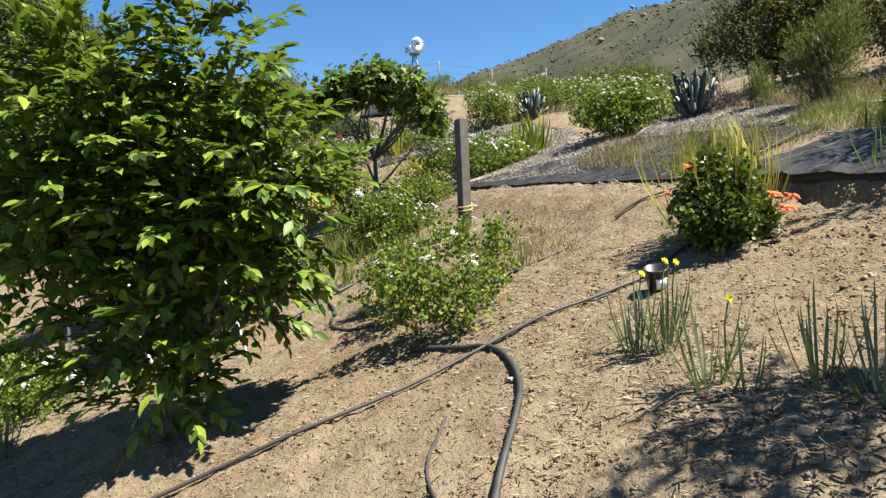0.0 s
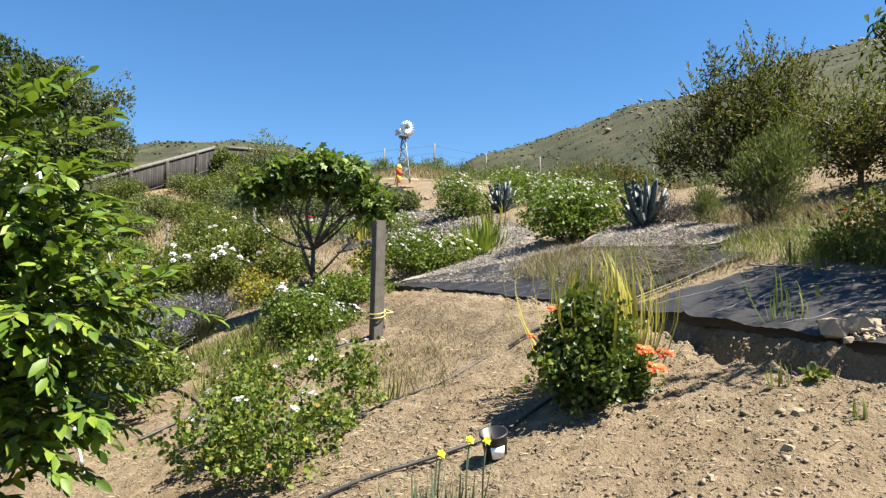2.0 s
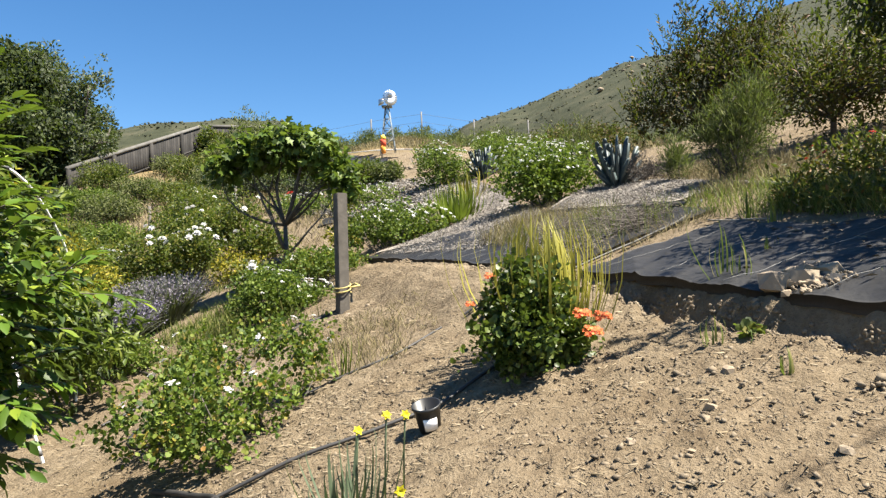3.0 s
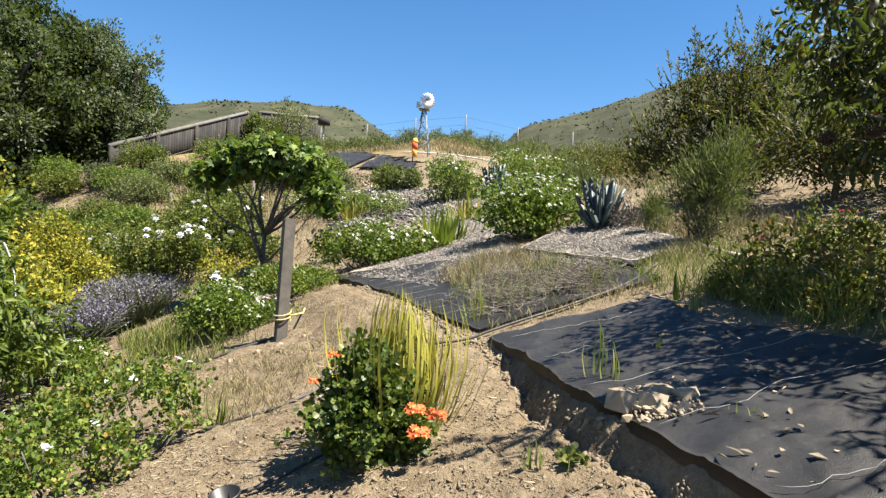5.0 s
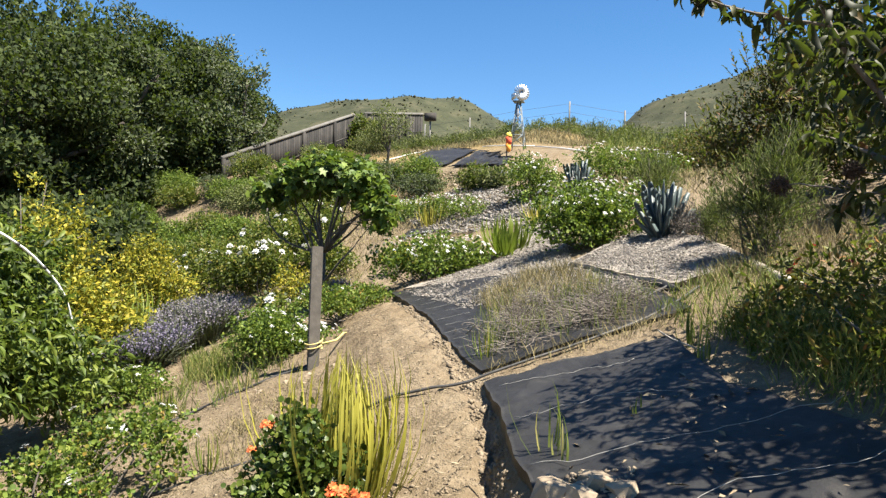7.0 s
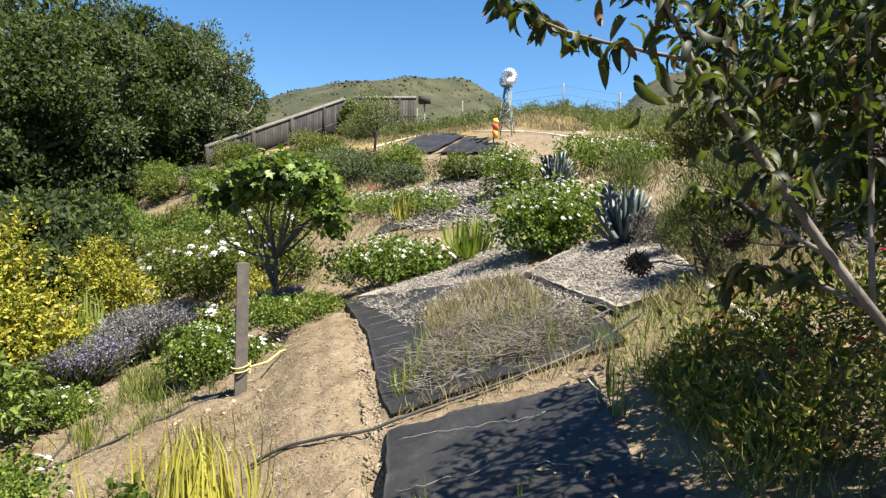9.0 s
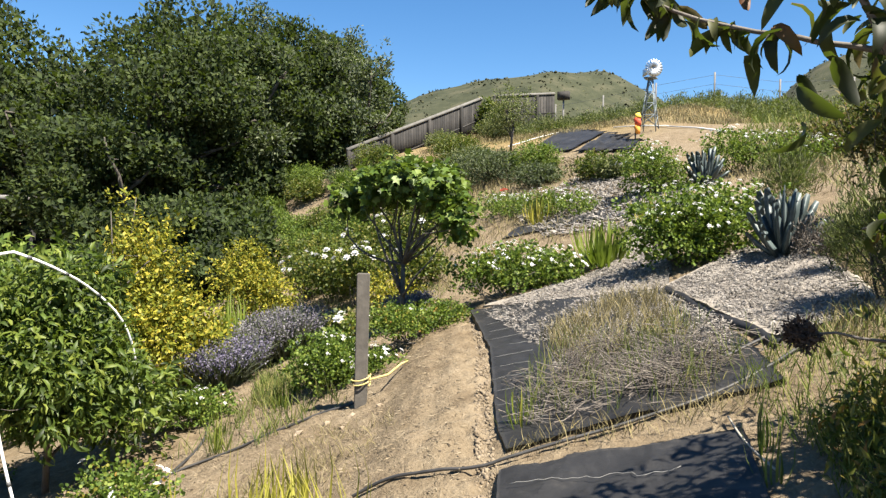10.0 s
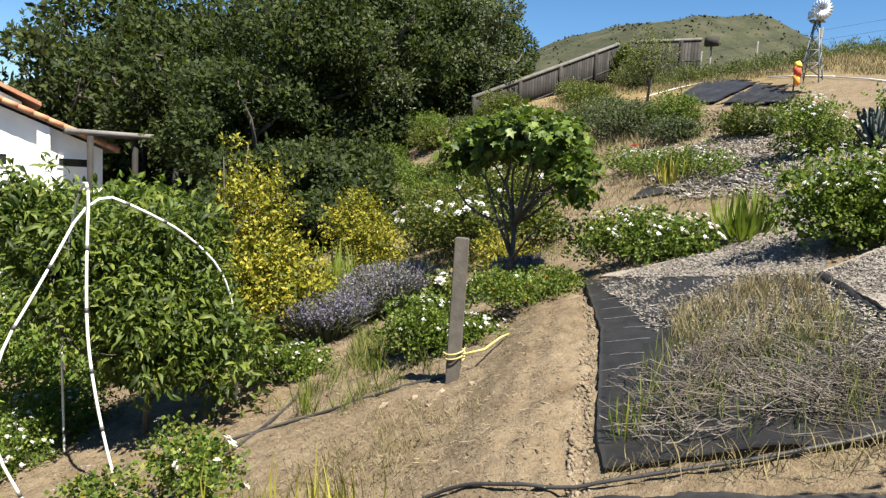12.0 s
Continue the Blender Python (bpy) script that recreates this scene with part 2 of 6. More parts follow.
STRAP_G = leaf_mat("green_strap_leaves", [(0.0, (0.0479, 0.0817, 0.0143)), (0.6, (0.0959, 0.129, 0.0192)), (1.0, (0.202, 0.181, 0.0479))], 0.45, 0.3)
DAFF = leaf_mat("daffodil_leaves", [(0.0, (0.0575, 0.0817, 0.0479)), (0.7, (0.0959, 0.125, 0.0788)), (1.0, (0.181, 0.172, 0.106))], 0.5, 0.2)
LAVLEAF = leaf_mat("lavender_leaves", [(0.0, (0.0575, 0.0718, 0.0431)), (1.0, (0.129, 0.139, 0.0959))], 0.7, 0.2)
LAVFLOWER = leaf_mat("lavender_flowers", [(0.0, (0.114, 0.0959, 0.172)), (0.6, (0.163, 0.143, 0.225)), (1.0, (0.22, 0.206, 0.263))], 0.7, 0.2, (0.192, 0.167, 0.287))
LAVGREY = leaf_mat("faded_lavender_flowers", [(0.0, (0.125, 0.106, 0.163)), (0.6, (0.196, 0.178, 0.22)), (1.0, (0.249, 0.234, 0.249))], 0.7, 0.2, (0.239, 0.216, 0.239))
WHITEFL = leaf_mat("white_petals", [(0.0, (0.74, 0.70, 0.76)), (1.0, (0.86, 0.85, 0.86))], 0.6, 0.3, (0.85, 0.85, 0.85))
CORALFL = leaf_mat("coral_petals", [(0.0, (0.75, 0.10, 0.035)), (1.0, (0.88, 0.20, 0.07))], 0.6, 0.3, (0.9, 0.2, 0.05))
YELLOWFL = leaf_mat("yellow_petals", [(0.0, (0.80, 0.46, 0.02)), (1.0, (0.90, 0.66, 0.04))], 0.6, 0.3, (0.9, 0.6, 0.05))
REDFL = leaf_mat("red_petals", [(0.0, (0.50, 0.02, 0.02)), (1.0, (0.72, 0.05, 0.05))], 0.6, 0.3, (0.8, 0.05, 0.05))
CHAPARRAL = leaf_mat("chaparral_leaves", [(0.0, (0.0299, 0.0343, 0.0194)), (0.6, (0.037, 0.0414, 0.0229)), (1.0, (0.0616, 0.0616, 0.0378))], 0.8, 0.1)

# ---- mesh tools ----
rng = np.random.default_rng(7)


def mesh_of(name, verts, faces, smooth=False):
    """A mesh from an (n, 3) array and one or more (m, 3 or 4) index arrays."""
    me = bpy.data.meshes.new(name)
    verts = np.asarray(verts, np.float32).reshape(-1, 3)
    groups = [np.asarray(f, np.int32) for f in (faces if isinstance(faces, list) else [faces]) if len(f)]
    me.vertices.add(len(verts))
    me.vertices.foreach_set("co", verts.ravel())
    loops = np.concatenate([f.ravel() for f in groups])
    sizes = np.concatenate([np.full(len(f), f.shape[1], np.int32) for f in groups])
    me.loops.add(len(loops))
    me.loops.foreach_set("vertex_index", loops)
    me.polygons.add(len(sizes))
    me.polygons.foreach_set("loop_start", np.concatenate([[0], np.cumsum(sizes)[:-1]]).astype(np.int32))
    if smooth:
        me.polygons.foreach_set("use_smooth", np.ones(len(sizes), bool))
    me.update(calc_edges=True)
    me.validate()
    return me


class Geo:
    """Collects tubes, boxes and leaves into one mesh."""

    def __init__(self):
        self.v, self.tri, self.quad, self.n = [], [], [], 0

    def add(self, v, tri=(), quad=()):
        v = np.asarray(v, float).reshape(-1, 3)
        if len(tri):
            self.tri.append(np.asarray(tri) + self.n)
        if len(quad):
            self.quad.append(np.asarray(quad) + self.n)
        self.v.append(v)
        self.n += len(v)
        return self

    def tube(self, pts, radii, sides=6, caps=True):
        pts = np.asarray(pts, float)
        radii = np.broadcast_to(np.asarray(radii, float), (len(pts),))
        d = np.gradient(pts, axis=0)
        d /= np.linalg.norm(d, axis=1, keepdims=True) + 1e-9
        ref = np.array((0.0, 0, 1)) if abs(d[:, 2]).mean() < 0.9 else np.array((1.0, 0, 0))
        a = np.cross(d, ref)
        a /= np.linalg.norm(a, axis=1, keepdims=True) + 1e-9
        b = np.cross(d, a)
        th = np.arange(sides) * 2 * np.pi / sides
        ring = a[:, None] * np.cos(th)[None, :, None] + b[:, None] * np.sin(th)[None, :, None]
        v = (pts[:, None] + ring * radii[:, None, None]).reshape(-1, 3)
        i, j = np.meshgrid(np.arange(len(pts) - 1), np.arange(sides), indexing="ij")
        q = np.stack([i * sides + j, i * sides + (j + 1) % sides, (i + 1) * sides + (j + 1) % sides, (i + 1) * sides + j], -1).reshape(-1, 4)
        tri = []
        if caps:
            v = np.vstack([v, pts[:1], pts[-1:]])
            k, e = len(pts) * sides, (len(pts) - 1) * sides
            tri = [(k, (s + 1) % sides, s) for s in range(sides)] + [(k + 1, e + s, e + (s + 1) % sides) for s in range(sides)]
        return self.add(v, tri, q)

    def box(self, centre, size, turn=None, taper=1.0):
        s = np.array([(x, y, z) for z in (-0.5, 0.5) for y in (-0.5, 0.5) for x in (-0.5, 0.5)])
        s[4:, :2] *= taper
        v = s * np.asarray(size)
        if turn is not None:
            v = v @ np.array(turn.to_3x3()).T
        return self.add(v + np.asarray(centre), (), [(0, 2, 3, 1), (4, 5, 7, 6), (0, 1, 5, 4), (2, 6, 7, 3), (0, 4, 6, 2), (1, 3, 7, 5)])

    def shapes(self, template, centre, along, normal, length, width):
        """Copies of a template (verts in length, width, normal; triangles), one for each row."""
        tv, tf = template
        n = len(centre)
        along = along / (np.linalg.norm(along, axis=1, keepdims=True) + 1e-9)
        side = np.cross(along, normal)
        side /= np.linalg.norm(side, axis=1, keepdims=True) + 1e-9
        nor = np.cross(side, along)
        L, W = np.broadcast_to(length, n)[:, None, None], np.broadcast_to(width, n)[:, None, None]
        v = centre[:, None] + tv[None, :, :1] * L * along[:, None] + tv[None, :, 1:2] * W * side[:, None] + tv[None, :, 2:] * L * nor[:, None]
        f = (tf[None] + (np.arange(n) * len(tv))[:, None, None]).reshape(-1, 3)
        return self.add(v.reshape(-1, 3), f)

    def mesh(self, name, smooth=False):
        return mesh_of(name, np.vstack(self.v), [np.vstack(g) for g in (self.tri, self.quad) if g], smooth)


def part(name, geo, mat, parent=None, label="", smooth=False):
    me = geo.mesh(name, smooth) if isinstance(geo, Geo) else geo
    if not me.materials:
        me.materials.append(mat)
    ob = new(name, me)
    if parent is not None:
        ob.parent = parent
    return tagged(ob, label)


def thing(name, at, label, category, group="", kind=""):
    ob = new(name)
    ob.location, ob.empty_display_size = at, 0.1
    return tagged(ob, label, category, group, kind)


T = np.array
LEAF = (T([(0, 0, 0), (0.45, 0, -0.04), (1, 0, -0.10), (0.42, 0.5, 0.06), (0.42, -0.5, 0.06)], float), T([(0, 1, 3), (0, 4, 1), (3, 1, 2), (1, 4, 2)]))
DIAMOND = (T([(0, 0, 0), (0.5, 0.5, 0.05), (1, 0, -0.05), (0.5, -0.5, 0.05)], float), T([(0, 2, 1), (0, 3, 2)]))
CURVED = (T([(0, 0, 0), (0.3, 0.42, 0.10), (0.3, 0, 0.05), (0.3, -0.42, 0.10), (0.62, 0.45, 0.02), (0.62, 0, -0.05), (0.62, -0.45, 0.02), (0.92, 0, -0.32)], float),
          T([(0, 2, 1), (0, 3, 2), (1, 2, 5), (1, 5, 4), (2, 3, 6), (2, 6, 5), (4, 5, 7), (5, 6, 7)]))
CLOT = (T([(0.5, 0.08, 0.02), (-0.48, -0.1, 0.05), (0.06, 0.5, -0.04), (-0.1, -0.5, 0.03), (0.1, -0.06, 0.36), (-0.05, 0.05, -0.3)], float), T([(4, 0, 2), (4, 2, 1), (4, 1, 3), (4, 3, 0), (5, 2, 0), (5, 1, 2), (5, 3, 1), (5, 0, 3)]))
CRINKLED = (T([(0.12, 0.0, -0.08), (0.0, 0.3, 0.06), (0.5, 0.55, 0.0), (0.85, 0.32, 0.12), (0.95, -0.2, -0.04), (0.5, -0.55, 0.10), (0.0, -0.32, 0.0)], float), T([(0, 2, 1), (0, 3, 2), (0, 4, 3), (0, 5, 4), (0, 6, 5)]))
OVATE = (T([(0, 0, 0), (0.22, 0.36, 0.045), (0.22, 0, 0.0), (0.22, -0.36, 0.045), (0.52, 0.5, 0.03), (0.52, 0, -0.02), (0.52, -0.5, 0.03), (0.8, 0.28, -0.03), (0.8, 0, -0.06), (0.8, -0.28, -0.03), (1.0, 0, -0.13)], float),
         T([(0, 2, 1), (0, 3, 2), (1, 2, 5), (1, 5, 4), (2, 3, 6), (2, 6, 5), (4, 5, 8), (4, 8, 7), (5, 6, 9), (5, 9, 8), (7, 8, 10), (8, 9, 10)]))
LOBED = (T([(0, 0, 0), (0.15, 0.42, 0.05), (0.38, 0.30, 0.03), (0.62, 0.60, -0.02), (0.68, 0.22, 0.02), (1.0, 0.0, -0.18), (0.68, -0.22, 0.02), (0.62, -0.60, -0.02), (0.38, -0.30, 0.03), (0.15, -0.42, 0.05), (0.42, 0, -0.03)], float),
         T([(10, i + 1, i) for i in range(9)] + [(10, 0, 9)]))
CHIP = (T([(0, 0.5, 0), (0, -0.5, 0), (0.1, 0, 0.12), (1, 0.4, 0), (1, -0.4, 0.02), (0.9, 0, 0.10)], float), T([(0, 3, 5), (0, 5, 2), (1, 2, 5), (1, 5, 4), (0, 2, 1), (3, 4, 5), (0, 1, 4), (0, 4, 3)]))
_b = [(0.0, 0.35, 0.0), (0.3, 0.5, 0.0), (0.6, 0.42, -0.05), (0.85, 0.22, -0.16)]
BLADE = (T([(u, s * w, h + 0.04 * abs(s)) for u, w, h in _b for s in (1, -1)] + [(1.0, 0, -0.27)], float),
         T([t for i in range(3) for t in ((2 * i, 2 * i + 1, 2 * i + 3), (2 * i, 2 * i + 3, 2 * i + 2))] + [(6, 7, 8)]))
_c = []
for _u, _w, _h in ((0.0, 0.10, 0.0), (0.22, 0.40, 0.06), (0.46, 0.50, 0.02), (0.66, 0.42, -0.14), (0.78, 0.25, -0.34)):
    _c += [(_u, _w, _h + 0.10 * _w), (_u, 0.0, _h - 0.03), (_u, -_w, _h + 0.10 * _w)]
SICKLE = (T(_c + [(0.80, 0.0, -0.52)], float),
          T([t for i in range(4) for j in (0, 1) for t in ((3 * i + j, 3 * i + j + 1, 3 * i + j + 4), (3 * i + j, 3 * i + j + 4, 3 * i + j + 3))] + [(12, 13, 15), (13, 14, 15)]))
_s = [(0.0, 0.40, 0.0), (0.35, 0.5, 0.0), (0.7, 0.40, -0.02), (0.9, 0.22, -0.05)]
SPIKE = (T([(u, s * w, h + 0.02 * abs(s)) for u, w, h in _s for s in (1, -1)] + [(1.0, 0, -0.08)], float), BLADE[1])
OCTA = (T([(0.5, 0, 0), (-0.5, 0, 0), (0, 0.5, 0), (0, -0.5, 0), (0, 0, 0.34), (0, 0, -0.3), (0.3, 0.3, 0.2), (-0.32, 0.28, 0.17), (-0.28, -0.33, 0.2), (0.34, -0.28, 0.16)], float),
        T([(4, 0, 6), (4, 6, 2), (4, 2, 7), (4, 7, 1), (4, 1, 8), (4, 8, 3), (4, 3, 9), (4, 9, 0), (0, 2, 6), (2, 1, 7), (1, 3, 8), (3, 0, 9), (5, 2, 0), (5, 1, 2), (5, 3, 1), (5, 0, 3)]))


def unit(n):
    v = rng.normal(size=(n, 3))
    return v / np.linalg.norm(v, axis=1, keepdims=True)


def lump(d, seed):
    """A slow, seeded wobble over directions or places."""
    return (np.sin(d[:, 0] * 3.1 + seed) + np.sin(d[:, 1] * 3.7 + seed * 2.3) + np.sin(d[:, 2] * 4.3 + seed * 1.7) + 0.6 * np.sin(7 * d[:, 0] + 6 * d[:, 1] + 5 * d[:, 2] + seed)) / 3.6


def foliage(geo, blobs, twigs, per, template, length, width, spread, droop=0.0, up=0.5, fill=0.45, ragged=0.28, flat=0.55, dome=0.5):
    """Leaves in sprigs through lumpy ellipsoids (x, y, z, rx, ry, rz), more of them towards the outside."""
    blobs = np.asarray(blobs, float)
    vol = blobs[:, 3] * blobs[:, 4] * blobs[:, 5]
    pick = rng.choice(len(blobs), twigs, p=vol / vol.sum())
    d = unit(twigs)
    r = rng.random(twigs) ** fill * (1 + ragged * lump(d * 1.3, pick * 1.9 + len(blobs)) + 0.12 * rng.normal(size=twigs))
    c = blobs[pick, :3] + d * r[:, None] * blobs[pick, 3:]
    c, d = np.repeat(c, per, 0), np.repeat(d, per, 0)
    n = len(c)
    out = d * 0.7 + unit(n) * 0.9 + T([(0, 0, up * 0.5 - droop)])
    c = c + unit(n) * spread * rng.random((n, 1)) ** 0.5
    nor = unit(n) * 0.85 + d * dome + T([(0, 0, flat)])
    k = rng.uniform(0.65, 1.25, n)
    geo.shapes(template, c, out, nor, length * k, width * k)
    return geo


def shoots(leaves, wood, blobs, count, per, template, length, width, reach, lift=0.35, sag=0.5, inner=0.45, outer=1.05):
    """Leafy shoots that leave lumpy ellipsoids and arch over, the leaves in two ranks along each and a tuft at its tip."""
    blobs = np.asarray(blobs, float)
    area = (blobs[:, 3] * blobs[:, 4] * blobs[:, 5]) ** 0.67
    pick = rng.choice(len(blobs), count, p=area / area.sum())
    for k in pick:
        b = blobs[k]
        d = unit(1)[0]
        foot = b[:3] + d * b[3:] * rng.uniform(inner, outer)
        way = d * T((1, 1, 0.45)) + T((0, 0, lift)) + rng.normal(size=3) * 0.25
        way /= np.linalg.norm(way)
        L = reach * rng.uniform(0.6, 1.25)
        s = np.linspace(0, 1, per)[:, None]
        p = foot + way * L * s - T((0, 0, 1)) * sag * L * s ** 2
        tan = way - T((0, 0, 1)) * 2 * sag * s
        tan /= np.linalg.norm(tan, axis=1, keepdims=True)
        side = np.cross(tan, T((0, 0, 1.0)))
        side /= np.linalg.norm(side, axis=1, keepdims=True) + 1e-6
        sign = np.where(np.arange(per) % 2, 1.0, -1.0)[:, None]
        grow = side * sign * (1.0 - 0.75 * s) + tan * (0.55 + 0.6 * s) + rng.normal(size=(per, 3)) * 0.2 - T((0, 0, 0.12))
        nor = T([(0, 0, 1.0)]) + d * 0.25 + rng.normal(size=(per, 3)) * 0.28
        k2 = rng.uniform(0.7, 1.2, per) * (0.75 + 0.35 * np.sin(np.pi * (0.15 + 0.75 * s[:, 0])))
        leaves.shapes(template, p, grow, nor, length * k2, width * k2)
        wood.tube(p[::3] if per > 6 else p, 0.0035, 3, False)
    return leaves, wood


def limb(a, b, bend=0.1, n=6):
    a, b = np.asarray(a, float), np.asarray(b, float)
    s = np.linspace(0, 1, n)[:, None]
    off = rng.normal(size=3) * bend * np.linalg.norm(b - a)
    return a + (b - a) * s + off * np.sin(np.pi * s) + rng.normal(size=(n, 3)) * 0.02 * np.linalg.norm(b - a) * s


# ---- the lie of the land ----
EDGE_Y = np.array([0.5, 2.0, 2.9, 3.5, 4.0, 4.6, 5.1, 5.6, 7.2, 8.9, 9.6])
EDGE_X = np.array([3.9, 3.35, 2.98, 2.72, 2.50, 2.32, 2.12, 1.85, 1.05, 0.10, -0.35])


def soft(t, k):
    return k * np.logaddexp(0, t / k)


def edge_at(y):
    return np.interp(y, EDGE_Y, EDGE_X)


def base_ground(x, y):
    """The hillside: it climbs to the right and away from the start, levels off at a crest, and two hills stand beyond."""
    x, y = np.asarray(x, float), np.asarray(y, float)
    far = 1 / (1 + np.exp(-np.clip((y - 17) / 2, -40, 40)))
    z = 0.2274 + 0.2534 * np.clip(x, -30, 30) + 0.1911 * np.clip(y, -30, 400) + 0.14 * soft(y - 9, 1.5)
    z = z + far * 0.17 * soft(-3 - np.clip(x, -30, 30), 1.0) + 0.10 * (1 - far) * soft(-9 - np.clip(x, -30, 30), 2.0)
    z = z - 0.35 * soft(np.clip(x, -30, 12) - 0.5, 1.0) / (1 + np.exp(-np.clip((y - 14.5) / 1.6, -40, 40)))
    z = z - 0.25 * soft(y - 28.5, 2.0) - 0.082 * soft(y - 44, 4.0) - 0.15 * soft(1.6 - np.clip(y, -6, 20), 0.4)
    hills = 24.2 * np.exp(-((x + 47.9) / 27.6) ** 4 * 0.8 - ((y - 121.2) / 41.3) ** 2) + 29.7 * np.exp(-((x - 65.5) / 43.8) ** 2 - ((y - 113.5) / 70.5) ** 2) + 20.1 * np.exp(-((x - 9.7) / 28.2) ** 2 - ((y - 138.2) / 39.6) ** 2)
    rough = np.sin(x * 0.21 + 1) * np.sin(y * 0.17) + 0.5 * np.sin(x * 0.53 + y * 0.31)
    away = np.clip((y - 60) / 40, 0, 1)
    u, w = np.clip((x + 1.6) / 3.4, 0, 1), np.clip((y - 20.5) / 5.0, 0, 1)
    z = z - 0.85 * (u * u * (3 - 2 * u)) * (w * w * (3 - 2 * w)) * np.clip((60 - y) / 15, 0, 1)
    z = z + 0.7 * np.exp(-((x + 10.75) / 2.0) ** 2) * np.clip((y - 18.6) / 1.6, 0, 1) * np.exp(-np.clip(y - 20.5, 0, 40) * 0.09) * np.clip((38 - y) / 6, 0, 1)
    gate = np.clip((y - 38) / 30, 0, 1)
    return z + hills * gate * gate * (3 - 2 * gate) + rough * away * 0.7


def ground(x, y):
    """The hillside with the bank beside the fabric, the trench along it and the hump of the path."""
    x, y = np.asarray(x, float), np.asarray(y, float)
    z = base_ground(x, y)
    e = edge_at(y) + 0.018 * np.sin(y * 4.3 + 0.5) + 0.014 * np.sin(y * 11.7) + 0.010 * np.sin(y * 29.0 + 1.0) + 0.006 * np.sin(y * 53.0)
    inside = np.clip((y - 1.2) / 0.8, 0, 1) * np.clip((9.4 - y) / 0.6, 0, 1)
    near = np.clip((5.2 - y) / 1.0, 0, 1)
    s = 1 / (1 + np.exp(-np.clip((x - e) / 0.022, -60, 60)))
    step = (0.07 + 0.015 * near) * s * np.exp(-np.clip(x - e - 2.5, 0, 9) * 0.5)
    trench = -0.035 * near * np.exp(-((x - e + 0.07) / 0.055) ** 2) - 0.05 * (0.15 + 0.85 * near) * np.exp(-((x - e + 0.05) / 0.05) ** 2)
    hump = (0.15 * np.exp(-((x - e + 0.42) / 0.40) ** 2) * (1 - s) + 0.02 * np.exp(-((x - e) / 0.1) ** 2) * (1 - s)) * np.exp(-((y - 6.5) / 1.7) ** 4)
    ruts = -0.028 * (np.exp(-((x - e + 0.42) / 0.07) ** 2) + 0.8 * np.exp(-((x - e + 0.85) / 0.10) ** 2)) * np.exp(-((y - 6.6) / 1.6) ** 4)
    crag = 0.03 * np.sin(23 * y + 3 * np.sin(7 * x)) * np.sin(31 * x + 5 * y) * np.exp(-((x - e + 0.10) / 0.10) ** 2) * (1 - s)
    left = ruts + crag * inside - 0.10 * np.exp(-((x + 1.2) / 0.9) ** 2 - ((y - 5.8) / 1.4) ** 2)
    z = z + inside * (step + trench * (1 - 0.9 * s) + hump) + left
    close = np.exp(-np.clip(np.hypot(x - 1.5, y - 4) - 6, 0, 60) / 4)
    lumps = 0.006 * np.abs(np.sin(17 * x - 7 * y + 2 * np.sin(3 * y))) * np.sin(19 * y + 8 * x) + 0.016 * np.sin(5.1 * x + 1.3 * y) * np.sin(4.3 * y - 1.7 * x) + 0.008 * np.sin(13 * x + 5 * y + 1) * np.sin(11 * y - 6 * x) + 0.004 * np.sin(31 * x + 3) * np.sin(29 * y + 9 * x)
    return z + lumps * close * (1 - 0.6 * s * inside)


def terrace(x, y):
    """The height of the terrace above the bank, carried on over its edge."""
    x, y = np.asarray(x, float), np.asarray(y, float)
    inside = np.clip((y - 1.2) / 0.8, 0, 1) * np.clip((9.4 - y) / 0.6, 0, 1)
    near = np.clip((5.2 - y) / 1.0, 0, 1)
    return np.maximum(base_ground(x, y) + inside * (0.07 + 0.015 * near) * np.exp(-np.clip(x - edge_at(y) - 2.5, 0, 9) * 0.5), ground(x, y))


def G(x, y, dz=0.0):
    return (float(x), float(y), float(ground(x, y)) + dz)


def axis(lo, fine_lo, fine_hi, hi, step, grow):
    a = list(np.arange(fine_lo, fine_hi, step))
    s = step
    while a[-1] < hi:
        s *= grow
        a.append(a[-1] + s)
    s = step
    while a[0] > lo:
        s *= grow
        a.insert(0, a[0] - s)
    return np.array(a)


gx, gy = axis(-900, -3.6, 4.6, 900, 0.031, 1.07), axis(-500, 0.8, 9.4, 1500, 0.031, 1.06)
X, Y = np.meshgrid(gx, gy, indexing="ij")
Z = ground(X, Y)
grain = np.exp(-np.clip(np.hypot(X - 1.5, Y - 4) - 5, 0, 60) / 2)
Z = Z + grain * rng.normal(size=Z.shape) * 0.005
i, j = np.meshgrid(np.arange(len(gx) - 1), np.arange(len(gy) - 1), indexing="ij")
ny = len(gy)
quads = np.stack([i * ny + j, (i + 1) * ny + j, (i + 1) * ny + j + 1, i * ny + j + 1], -1).reshape(-1, 4)
land = new("ground", mesh_of("ground", np.stack([X, Y, Z], -1).reshape(-1, 3), quads, True))
land.data.materials.append(SOIL)
tagged(land, "sandy brown hillside soil with a cut bank and dry grass", "ground", kind="structure")


